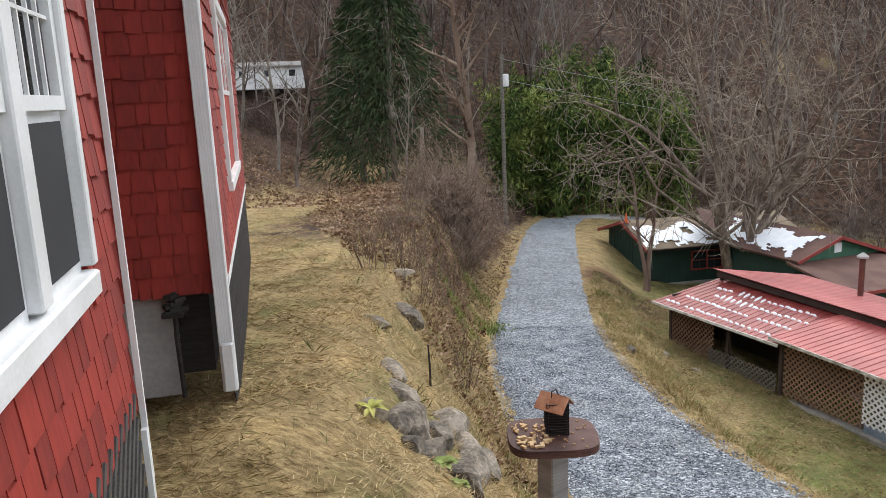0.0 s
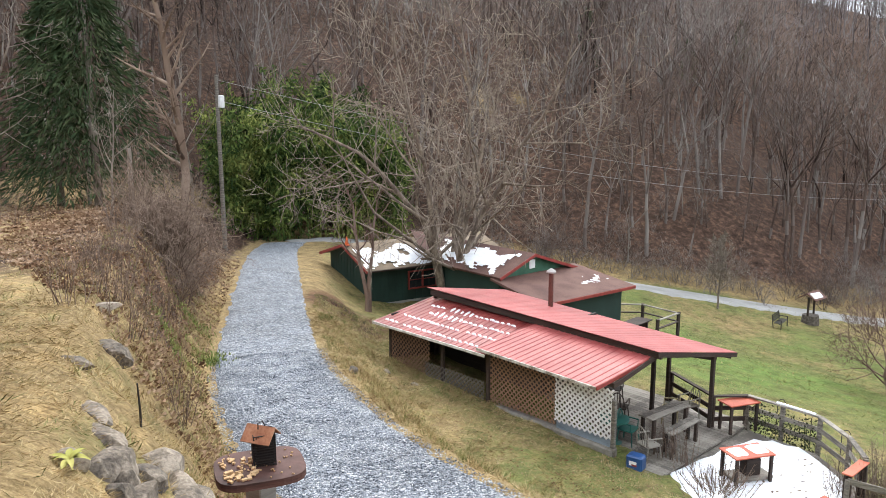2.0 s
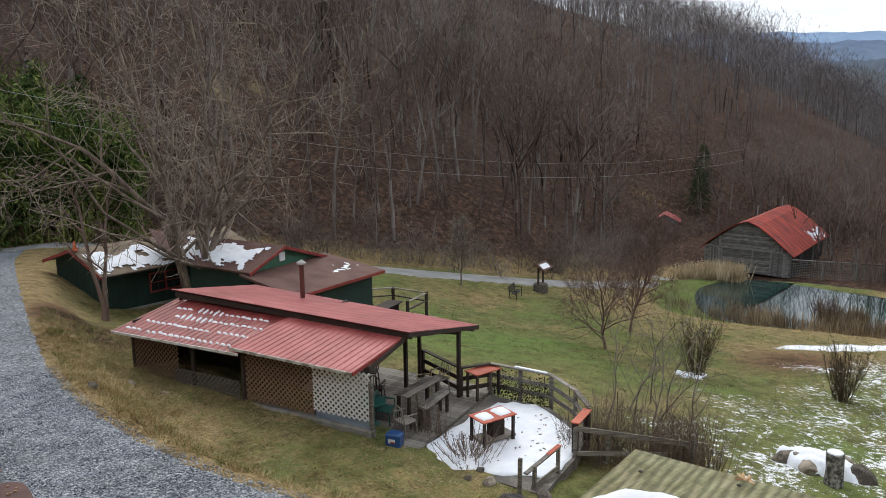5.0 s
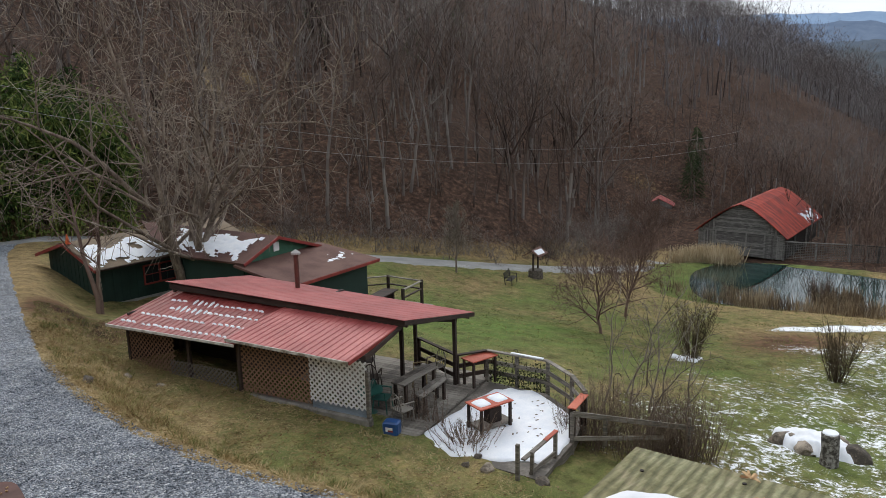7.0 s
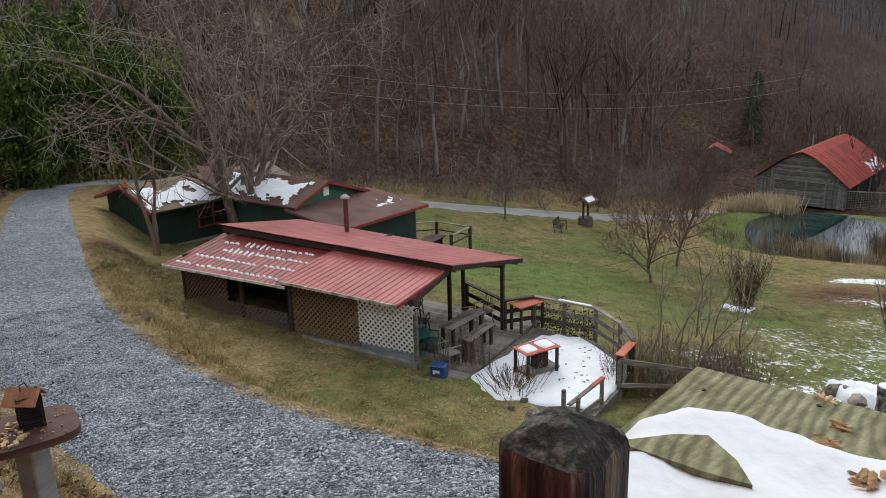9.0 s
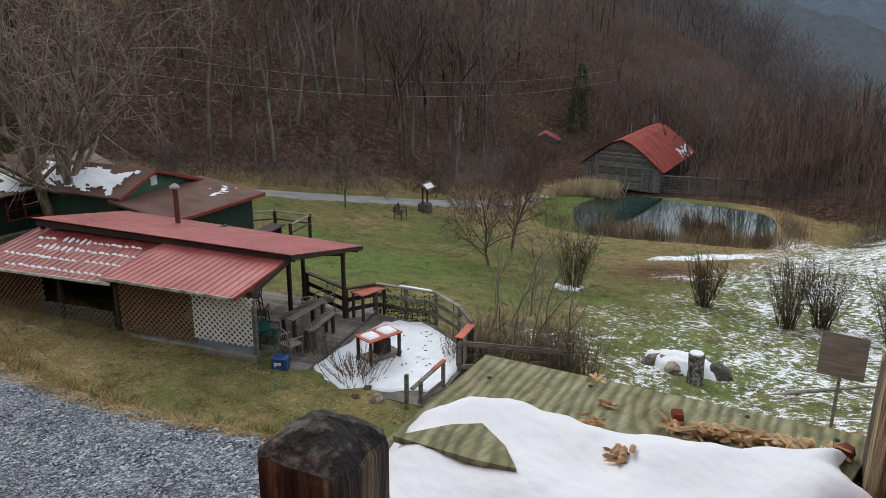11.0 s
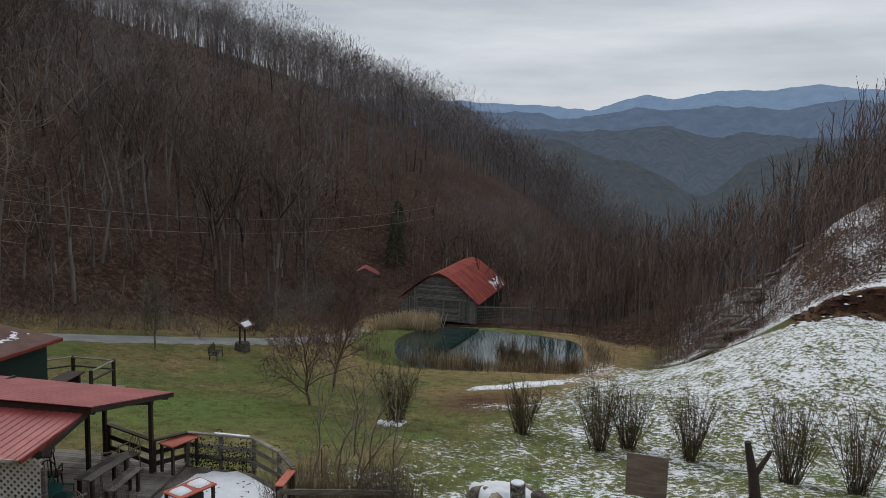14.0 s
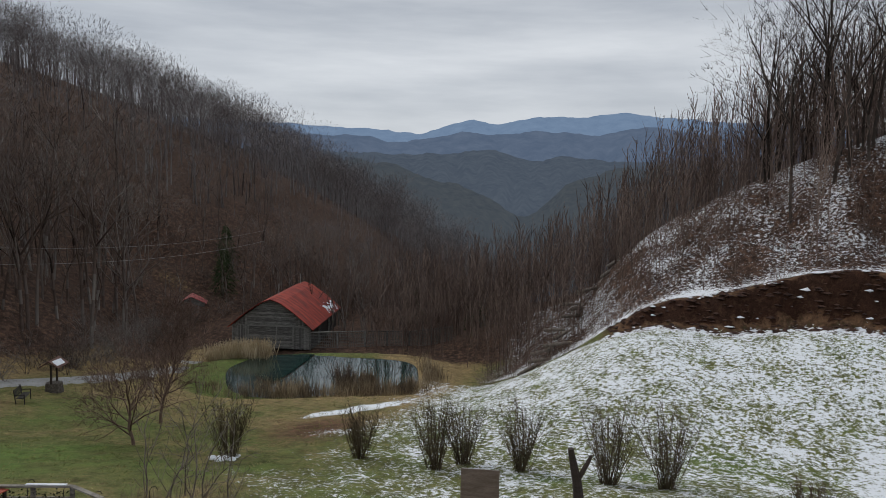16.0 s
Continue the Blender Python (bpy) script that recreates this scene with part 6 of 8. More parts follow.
tagged(part("board_snow", gs, M_SNOW, soft=True), "thick rounded snow on the feeding board", "snow", kind="stuff")
tri_ = [(0.648, 0.165), (0.70, 0.135), (0.722, 0.112), (0.705, 0.07), (0.682, 0.04), (0.668, 0.08)]
# slab added on the snow where the bare shelf shows through a gap
broken = tagged(part("broken_board", Geo().slab([(x, y, BOARD_Z + 0.035 + 0.04 * (x - 0.65)) for x, y in tri_], 0.007), M_MOSSBOARD), "triangular slab for bare mossy board showing through snow", "board")
chips = Geo()


def chip_heap(x, y, z, n_, r, ln, turn=None):
    for _ in range(n_):
        a, d = rng.uniform(0, 6.283), rng.uniform(0, 1) * r
        px, py = x + d * math.cos(a), y + d * math.sin(a)
        m = Matrix.Translation((px, py, (snow_top(px, py) or BOARD_Z) + rng.uniform(-0.001, z))) @ Euler((rng.uniform(-0.3, 0.3), rng.uniform(-0.2, 0.2), rng.uniform(0, 6.28) if turn is None else turn + rng.uniform(-0.5, 0.5))).to_matrix().to_4x4()
        L_, w_, t_ = ln * rng.uniform(0.35, 0.9), rng.uniform(0.003, 0.008), rng.uniform(0.0012, 0.003)
        chips.add([m @ Vector(p) for p in ((-L_ / 2, 0, 0), (-L_ / 3, -w_ / 2, 0), (L_ / 3, -w_ / 2, 0), (L_ / 2, w_ * 0.2, 0), (L_ / 3, w_ / 2, 0), (-L_ / 3, w_ / 2, 0), (-L_ / 3, 0, t_), (L_ / 3, 0, t_))], [(0, 1, 6), (1, 2, 7, 6), (2, 3, 7), (3, 4, 7), (4, 5, 6, 7), (5, 0, 6), (5, 4, 3, 2, 1, 0)])


chip_heap(0.708, 0.118, 0.004, 12, 0.014, 0.03, -0.6)
chip_heap(0.845, 0.062, 0.007, 22, 0.02, 0.035, -0.5)
chip_heap(0.905, 0.075, 0.003, 9, 0.015, 0.025)
chip_heap(0.775, -0.012, 0.005, 16, 0.014, 0.03)
for s in np.linspace(0, 1, 7):
    chip_heap(0.905 + 0.05 * s, -0.01 - 0.125 * s, 0.01, 18, 0.02 - 0.008 * s, 0.034)
chip_heap(0.955, 0.115, 0.002, 5, 0.012, 0.03)
chip_heap(0.965, -0.155, 0.008, 14, 0.015, 0.025)
tagged(part("wood_chips", chips, M_CHIP), "splintered pale wood chips on the board", "wood chips", kind="stuff")
M_BRICKRED = material("broken_brick", [(0.14, 0.025, 0.016), (0.24, 0.045, 0.03)], scale=60, fine=300, rough=0.95, bump=0.5)
for k, (x, y) in enumerate(((0.925, -0.01), (0.975, -0.165))):
    tagged(part("red_fragment", Geo().prism([(-0.009, 0), (0.008, 0), (0.01, 0.005), (0.002, 0.011), (-0.007, 0.008)], 0.011, Matrix.Translation((x, y, BOARD_Z + 0.004)) @ Matrix.Rotation(0.6 + k, 4, "Z")), M_BRICKRED), "small broken red brick fragment among chips", "fragment", "red fragments")

# ---- trees and brush ----
def unit(v):
    return v / (np.linalg.norm(v, axis=-1, keepdims=True) + 1e-9)


def grow(seed, height, trunk_r, lean=0.05, first=0.35, limbs=9, reach=0.45, rise=0.7, twigs=5, depth=3, stems=1, spread=0.15, wander=0.12, steps=(8, 4, 3, 2)):
    """The limbs of a bare tree: rows of start, end, start radius, end radius and order."""
    r = np.random.RandomState(seed)
    out = []

    def limb(p, d, length, rad, order, count):
        pts = [np.array(p, float)]
        d = unit(np.array(d, float))
        for k in range(count):
            d = unit(d + r.normal(0, wander, 3) + np.array([0, 0, 0.06 * rise]))
            pts.append(pts[-1] + d * length / count)
        rads = [rad * (1 - 0.82 * k / count) for k in range(count + 1)]
        for k in range(count):
            out.append((pts[k], pts[k + 1], rads[k], rads[k + 1], order))
        if order >= depth:
            return
        n = limbs if order == 0 else twigs
        lo = first if order == 0 else 0.2
        for k in range(n):
            s = lo + (1 - lo) * (k + r.uniform(0, 0.9)) / n
            i = min(int(s * count), count - 1)
            q = pts[i] + (pts[i + 1] - pts[i]) * (s * count - i)
            base = unit(pts[i + 1] - pts[i])
            a = r.uniform(0, 6.283)
            side = unit(np.cross(base, [math.cos(a), math.sin(a), 0.3 * r.normal()]))
            nd = side * (1.0 - 0.35 * s * (order == 0)) + base * rise * r.uniform(0.6, 1.3)
            ln = length * reach * (1.15 - 0.75 * s if order == 0 else 1.0 - 0.4 * s) * r.uniform(0.7, 1.2)
            limb(q, nd, ln, max(rads[i] * 0.55, 0.004), order + 1, steps[order + 1])

    for k in range(stems):
        a = 6.283 * k / stems + r.uniform(-0.4, 0.4)
        tilt = lean if stems == 1 else spread * r.uniform(0.7, 1.2)
        limb((0.06 * math.cos(a) * (stems > 1), 0.06 * math.sin(a) * (stems > 1), -0.15), (tilt * math.cos(a), tilt * math.sin(a), 1), height * (r.uniform(0.8, 1.05) if stems > 1 else 1), trunk_r, 0, steps[0])
    return out


def limbs_mesh(rows, thin=0.0, sides=(7, 5, 3, 3), sliver_from=9, scale_r=1.0):
    """Arrays of vertices and triangles for those limbs; orders from sliver_from on are single slim triangles."""
    v, f = [], []
    count = 0
    for order in sorted({row[4] for row in rows}):
        sel = [row for row in rows if row[4] == order]
        p0, p1 = np.array([s[0] for s in sel]), np.array([s[1] for s in sel])
        r0 = np.maximum(np.array([s[2] for s in sel]) * scale_r, thin)[:, None]
        r1 = np.maximum(np.array([s[3] for s in sel]) * scale_r, thin * 0.6)[:, None]
        d = unit(p1 - p0)
        a = unit(np.cross(d, np.array([0.3, 0.5, 0.81])))
        b = np.cross(d, a)
        m = len(sel)
        if order >= sliver_from:
            tri = np.stack([p0 - a * r0, p0 + a * r0, p1], 1)
            v.append(tri.reshape(-1, 3))
            f.append(np.arange(3 * m).reshape(-1, 3) + count)
            count += 3 * m
            continue
        k = sides[min(order, len(sides) - 1)]
        ang = 2 * math.pi * np.arange(k) / k
        lo = np.stack([p0 + (a * math.cos(t) + b * math.sin(t)) * r0 for t in ang], 1)
        hi = np.stack([p1 + (a * math.cos(t) + b * math.sin(t)) * r1 for t in ang], 1)
        v.append(np.concatenate([lo, hi], 1).reshape(-1, 3))
        base = (np.arange(m) * 2 * k)[:, None] + count
        for i in range(k):
            j = (i + 1) % k
            f.append(np.concatenate([base + i, base + j, base + k + j], 1))
            f.append(np.concatenate([base + i, base + k + j, base + k + i], 1))
        count += m * 2 * k
    return np.concatenate(v), np.concatenate(f)


def scatter(name, kinds, places, material_, label, category, soft=False):
    """One object out of many copies of a few meshes; places are rows of x, y, z, turn, scale, kind."""
    vs, fs, n = [], [], 0
    for k, (v, f) in enumerate(kinds):
        rows = places[places[:, 5].astype(int) == k]
        if not len(rows):
            continue
        c, s = np.cos(rows[:, 3])[:, None], np.sin(rows[:, 3])[:, None]
        x = (v[:, 0] * c - v[:, 1] * s) * rows[:, 4:5] + rows[:, 0:1]
        y = (v[:, 0] * s + v[:, 1] * c) * rows[:, 4:5] + rows[:, 1:2]
        z = v[:, 2] * rows[:, 4:5] + rows[:, 2:3]
        vs.append(np.stack([x, y, z], -1).reshape(-1, 3))
        fs.append((f[None] + (np.arange(len(rows)) * len(v))[:, None, None]).reshape(-1, 3) + n)
        n += len(rows) * len(v)
    return tagged(raw(name, np.concatenate(vs), np.concatenate(fs), material_, soft=soft), label, category, kind="stuff")


def bark_mix(name, stops, patch=0.05):
    """Bark that varies from stem to stem and in broad drifts over the hill."""
    m = bpy.data.materials.new(name)
    m.use_nodes = True
    nn, ll = m.node_tree.nodes, m.node_tree.links
    b = nn["Principled BSDF"]
    b.inputs["Roughness"].default_value = 0.95
    b.inputs["Specular IOR Level"].default_value = 0.1
    geo_, tcn, tx = nn.new("ShaderNodeNewGeometry"), nn.new("ShaderNodeTexCoord"), nn.new("ShaderNodeTexNoise")
    tx.inputs["Scale"].default_value, tx.inputs["Detail"].default_value = patch, 3
    ll.new(tcn.outputs["Object"], tx.inputs["Vector"])
    ad = nn.new("ShaderNodeMath")
    ad.operation = "MULTIPLY_ADD"
    ad.inputs[1].default_value = 0.3
    ll.new(geo_.outputs["Random Per Island"], ad.inputs[0])
    ll.new(tx.outputs[0], ad.inputs[2])
    rp = nn.new("ShaderNodeValToRGB")
    e = rp.color_ramp.elements
    pos = np.linspace(0.38, 0.86, len(stops))
    e[0].position, e[0].color = pos[0], (*stops[0], 1)
    e[1].position, e[1].color = pos[-1], (*stops[-1], 1)
    for p, c in zip(pos[1:-1], stops[1:-1]):
        e.new(p).color = (*c, 1)
    ll.new(ad.outputs[0], rp.inputs[0])
    ll.new(rp.outputs[0], b.inputs["Base Color"])
    return m


M_WOODS = bark_mix("hillside_bark", [(0.024, 0.017, 0.014), (0.078, 0.055, 0.046), (0.125, 0.094, 0.081), (0.165, 0.142, 0.13), (0.24, 0.218, 0.2)], 0.09)
# the far trees' bark is paler and greyer: haze put into the colour
M_HAZED_RIDGE = bark_mix("hazed_ridge_bark", [(0.042, 0.033, 0.032), (0.11, 0.088, 0.082), (0.165, 0.142, 0.138), (0.185, 0.17, 0.168), (0.23, 0.215, 0.212)], 0.06)
M_VINE = bark_mix("dry_vine", [(0.075, 0.052, 0.038), (0.165, 0.118, 0.09), (0.28, 0.215, 0.17)], 0.3)
M_SAPLINGS = bark_mix("russet_sapling_bark", [(0.06, 0.043, 0.036), (0.14, 0.1, 0.085), (0.25, 0.19, 0.16)], 0.2)

M_ORCHARD = bark_mix("reddish_fruit_wood", [(0.09, 0.058, 0.048), (0.17, 0.115, 0.096), (0.26, 0.19, 0.16)], 0.2)

wood_rng = np.random.RandomState(12)


def fan_tree(seed, height, radius, kids, bole=0.4, thin_by=0.6, wide=(17, 36), trunk_steps=4):
    """The limbs of a woodland tree: a clear bole, then forks on forks up to a domed crown of fine twigs."""
    r = np.random.RandomState(seed)
    out, p, d = [], np.array([0.0, 0.0, -0.3]), np.array([0.0, 0.0, 1.0])
    for k in range(trunk_steps):
        d = unit(d + r.normal(0, 0.05, 3) * np.array([1, 1, 0]))
        q = p + d * (height * bole + 0.3) / trunk_steps
        out.append((p, q, radius * (1 - 0.3 * k / trunk_steps), radius * (1 - 0.3 * (k + 1) / trunk_steps), 0))
        p = q
    tips, rad = [(p, d)], radius * 0.62
    length = height * (1 - bole) / sum(0.82 ** k for k in range(len(kids))) * 1.12
    for level, count in enumerate(kids):
        grown = []
        for p, d in tips:
            turn = r.uniform(0, 6.283)
            side = unit(np.cross(d, [0.31, 0.2, 0.93 if abs(d[2]) < 0.9 else -0.1]))
            other = np.cross(d, side)
            for k in range(count):
                a = turn + 6.283 * k / count + r.normal(0, 0.35)
                tilt = math.radians(r.uniform(*wide)) * (1.25 if level == 0 else 1.0) * (0.3 if k == 0 and level < 2 else 1.0)
                e = unit(d * math.cos(tilt) + (side * math.cos(a) + other * math.sin(a)) * math.sin(tilt) + np.array([0, 0, 0.04]))
                q = p + e * length * r.uniform(0.7, 1.2)
                out.append((p, q, rad, rad * 0.7, level + 1))
                grown.append((q, e))
        tips, rad, length = grown, rad * thin_by, length * 0.82
    return out


wood_kinds = [limbs_mesh(fan_tree(100 + k, 13.5 + 1.3 * (k % 4), 0.15, (3, 2, 2, 2, 2, 3), 0.3 + 0.05 * (k % 4)), thin=0.018, sides=(5, 3, 3, 3), sliver_from=3) for k in range(9)]
far_kinds = [limbs_mesh(fan_tree(140 + k, 13.5 + 1.3 * (k % 4), 0.16, (3, 2, 2, 2, 2, 2), 0.28 + 0.05 * (k % 4), trunk_steps=2), thin=0.031, sides=(3, 3, 3, 3), sliver_from=1) for k in range(9)]


def wood_spots(count, near_, far_):
    """Places on the hill between two distances from the yard."""
    out = []
    while len(out) < count:
        x = wood_rng.uniform(-45, 330)
        y = float(foot(x)) + 1.5 + wood_rng.uniform(0, 1) ** 1.1 * 175
        if x > 70 and wood_rng.rand() < 0.12:
            x, y = wood_rng.uniform(79, 150), wood_rng.uniform(8, 50)
        az_ = math.degrees(math.atan2(-x, y))
        if y > 215 or az_ < -80 or az_ > 22 or not near_ <= math.hypot(x, y) < far_:
            continue
        if (math.hypot(x - 32, y - 74) < 9 and wood_rng.rand() < 0.6) or (abs(x - 80.5 + 0.35 * (55 - y)) < 2.2 and 46 < y < 61):
            continue
        out.append((x, y))
    out = np.array(out)
    small = np.where((out[:, 0] > 74) & (out[:, 1] < 66), 0.55, 1.0)
    return np.column_stack([out, relief(out[:, 0], out[:, 1]), wood_rng.uniform(0, 6.3, count), np.where(wood_rng.rand(count) < 0.3, wood_rng.uniform(0.35, 0.7, count), wood_rng.uniform(0.75, 1.25, count)) * small * (0.86 if near_ else 1.0), wood_rng.randint(0, 9, count)])


scatter("hillside_woods", wood_kinds, wood_spots(900, 0, 115), M_WOODS, "bare grey-brown winter woodland covering the hillside", "woods")
scatter("ridge_woods", far_kinds, wood_spots(3500, 115, 400), M_HAZED_RIDGE, "bare woodland up to the ridge, greyed by painted haze", "woods")

# more trees close together along the skyline of the hill
crest = []
reach_ = np.linspace(100, 380, 57)
for k in range(900):
    a = math.radians(wood_rng.uniform(10, 76))
    d = reach_[np.argmax((relief(reach_ * math.sin(a), reach_ * math.cos(a)) - 11) / reach_)] + wood_rng.normal(0, 9)
    crest.append((d * math.sin(a), d * math.cos(a)))
crest = np.array(crest)
places = np.column_stack([crest, relief(crest[:, 0], crest[:, 1]), wood_rng.uniform(0, 6.3, 900), wood_rng.uniform(0.45, 0.95, 900), wood_rng.randint(0, 9, 900)])
scatter("skyline_woods", far_kinds, places, M_HAZED_RIDGE, "bare trees along the skyline, greyed by painted haze", "woods")

# undergrowth along the foot of the hill
def brush_kind(seed, stems, height, spread_, thin=0.006, twigs=4, depth=1, base=0.15):
    """A clump of thin upright stems with side twigs."""
    r = np.random.RandomState(seed)
    rows = []
    for k in range(stems):
        a, t = r.uniform(0, 6.283), r.uniform(0, 1) ** 0.7 * spread_
        h = height * r.uniform(0.55, 1.0)
        p = np.array([math.cos(a), math.sin(a), 0]) * r.uniform(0, base)
        d = unit(np.array([math.cos(a) * t, math.sin(a) * t, 1.0]))
        prev = p.copy()
        for s in range(4):
            d = unit(d + r.normal(0, 0.07, 3) + np.array([0, 0, 0.05]))
            nxt = prev + d * h / 4
            rows.append((prev.copy(), nxt.copy(), thin * (1.5 - 0.3 * s), thin * (1.2 - 0.3 * s), 0))
            if s > 0:
                for _ in range(twigs):
                    q = prev + (nxt - prev) * r.rand()
                    b = r.uniform(0, 6.283)
                    td = unit(np.array([math.cos(b), math.sin(b), 0.9]))
                    rows.append((q, q + td * h * r.uniform(0.08, 0.22), thin * 0.8, thin * 0.2, 2))
            prev = nxt
    return rows


tangle_kinds = [limbs_mesh(grow(340 + k, 3.0, 0.02, stems=5, spread=0.55, first=0.15, limbs=8, reach=0.42, rise=0.35, twigs=4, wander=0.34, depth=2, steps=(5, 2, 1)), thin=0.008, sides=(3, 3, 3), sliver_from=1) for k in range(5)]
brush_kinds = [limbs_mesh(brush_kind(300 + k, 12, 2.6, 0.5, 0.016, 3, base=0.8), thin=0.006, sides=(3, 3, 3), sliver_from=2) for k in range(5)]
bp_ = []
while len(bp_) < 560:
    x = wood_rng.uniform(-20, 130)
    y = float(foot(x)) + wood_rng.uniform(-0.5, 1) ** 3 * 30
    if abs(x - 70) < 7 and y < 48:
        continue
    bp_.append((x, y))
bp_ = np.array(bp_)
places = np.column_stack([bp_, relief(bp_[:, 0], bp_[:, 1]), wood_rng.uniform(0, 6.3, len(bp_)), wood_rng.uniform(0.6, 1.5, len(bp_)), wood_rng.randint(0, 5, len(bp_))])
scatter("hill_brush", tangle_kinds, places, M_WOODS, "tangled leafless brush along the foot of the hill", "brush")

# young trees on the snowy slope and tall ones above it
sap_kinds = [limbs_mesh(grow(500 + k, 9.0, 0.036, first=0.2, limbs=13, reach=0.24, rise=1.4, twigs=4, depth=2, wander=0.06, steps=(4, 1, 1, 1)), thin=0.03, sides=(3, 3, 3), sliver_from=1) for k in range(5)]
sp = []
while len(sp) < 1900:
    x, y = wood_rng.uniform(58, 100 if len(sp) % 3 else 135), wood_rng.uniform(-30, 30)
    q = float(bank_line(x, y))
    if q < 3 or (y > 14 and x < 63) or (y > 14 and x < 72 and len(sp) % 3) or pond_edge(x, y) < 1.3:
        continue
    if wood_rng.rand() > (0.42 if q < 15 and y < 9 else 0.95):
        continue
    sp.append((x, y))
sp = np.array(sp)
places = np.column_stack([sp, relief(sp[:, 0], sp[:, 1]), wood_rng.uniform(0, 6.3, len(sp)), wood_rng.uniform(0.6, 1.25, len(sp)), wood_rng.randint(0, 5, len(sp))])
scatter("slope_saplings", sap_kinds, places, M_SAPLINGS, "dense russet saplings on the snowy slope", "saplings")
tall = []
while len(tall) < 120:
    x, y = wood_rng.uniform(64, 120), wood_rng.uniform(-40, -8)
    if float(bank_line(x, y)) > 8 and math.degrees(math.atan2(-x, y)) < -97:
        tall.append((x, y))
tall = np.array(tall)
places = np.column_stack([tall, relief(tall[:, 0], tall[:, 1]), wood_rng.uniform(0, 6.3, len(tall)), wood_rng.uniform(0.8, 1.25, len(tall)), wood_rng.randint(0, 8, len(tall))])
M_SLOPEBARK = bark_mix("dark_slope_bark", [(0.02, 0.016, 0.014), (0.055, 0.043, 0.037), (0.1, 0.083, 0.073)], 0.1)
scatter("slope_trees", wood_kinds, places, M_SLOPEBARK, "tall bare trees above the snowy bank", "woods")


def tree(name, x, y, rows, label, category="tree", material_=None, thin=0.004, sides=(9, 6, 4, 3), sliver_from=9, z=None, group=""):
    """A single bare tree: trunk and limbs as one part, twigs as another."""
    z = zat(x, y) - 0.05 if z is None else z
    t = thing(name, pose(x, y, z), label, category, group)
    v, f = limbs_mesh([s for s in rows if s[4] <= 1], thin, sides)
    raw("trunk", v, f, material_ or M_BARK, t, soft=True)
    fine = [s for s in rows if s[4] > 1]
    if fine:
        v, f = limbs_mesh(fine, thin, sides, sliver_from)
        raw("crown", v, f, material_ or M_BARK, t)
    return t


tree("walnut_tree", 13.1, 33.9, grow(21, 15.0, 0.19, first=0.16, limbs=12, reach=0.56, rise=0.72, twigs=6, depth=3, stems=5, spread=0.25, wander=0.12), "large bare walnut tree with several spreading stems", thin=0.014, z=1.3, material_=material("pale_walnut_bark", [(0.09, 0.068, 0.052), (0.18, 0.14, 0.11), (0.31, 0.26, 0.205)], scale=3, fine=20, stretch=(1, 1, 0.3), rough=0.95, bump=0.8, spread=0.3))
tree("yard_tree", 9.35, 34.7, grow(22, 7.2, 0.12, first=0.35, limbs=10, reach=0.42, rise=0.8, twigs=6, depth=3, stems=2, spread=0.07), "small bare tree beside the green cottage", thin=0.007, material_=M_ORCHARD)
tree("lane_tree", 35.3, 40.2, grow(23, 4.8, 0.08, first=0.18, limbs=24, reach=0.48, rise=1.15, twigs=9, depth=3, wander=0.08), "small bare tree on the grass by the lane", thin=0.02, sliver_from=3)
tree("orchard_tree", 36.6, 26.3, grow(24, 6.6, 0.09, first=0.16, limbs=30, reach=0.5, rise=1.1, twigs=13, depth=3, wander=0.1), "leafless orchard tree with reddish twigs", material_=M_ORCHARD, thin=0.012, sliver_from=3)
tree("leaning_fruit_tree", 30.5, 23.3, grow(25, 4.6, 0.09, lean=0.25, first=0.12, limbs=20, reach=0.72, rise=0.8, twigs=10, depth=3, wander=0.14), "low leaning fruit tree without leaves", material_=M_ORCHARD, thin=0.011, sliver_from=3)
for k, (x, y, h) in enumerate(((18.9, 14.2, 4.2), (18.2, 12.6, 3.6), (20.6, 14.6, 4.6), (22.5, 15.0, 3.9), (19.6, 12.9, 4.4), (21.4, 13.6, 4.1), (17.6, 11.6, 3.4), (20.2, 11.9, 3.6))):
    tree("yard_sapling", x, y, grow(30 + k, h, 0.035, lean=0.12, first=0.2, limbs=7, reach=0.45, rise=1.1, twigs=4, depth=2, wander=0.14), "slender bare sapling behind the deck rail", "sapling", thin=0.009, group="saplings behind the deck")
tree("snag", -1.0, 38.0, [(np.array([0, 0, -0.2]), np.array([0.05, 0, 3.0]), 0.13, 0.1, 0)], "broken grey standing trunk", "snag")
tree("roadside_tree", 0.9, 31.0, grow(41, 15.5, 0.2, first=0.25, limbs=26, reach=0.2, rise=0.7, twigs=8, depth=3, wander=0.09), "tall bare tree wrapped in dry vines by the drive", thin=0.012, material_=M_VINE)
tree("bank_tree", -3.4, 46.5, grow(42, 9.5, 0.12, lean=0.12, first=0.35, limbs=9, reach=0.4, rise=0.8, twigs=5, depth=3), "pale bare tree on the bank", thin=0.008)
tree("bank_tree", -1.8, 34.6, grow(43, 5.5, 0.06, lean=0.35, first=0.3, limbs=9, reach=0.45, rise=0.9, twigs=5, depth=3), "leaning bare sapling on the bank", thin=0.006)
tree("lone_slope_tree", 78, 3.0, grow(44, 15.5, 0.14, first=0.5, limbs=12, reach=0.25, rise=0.9, twigs=6, depth=3), "slim tree with a few dry leaves on the slope", thin=0.014, z=zat(78, 3.0) - 0.1)
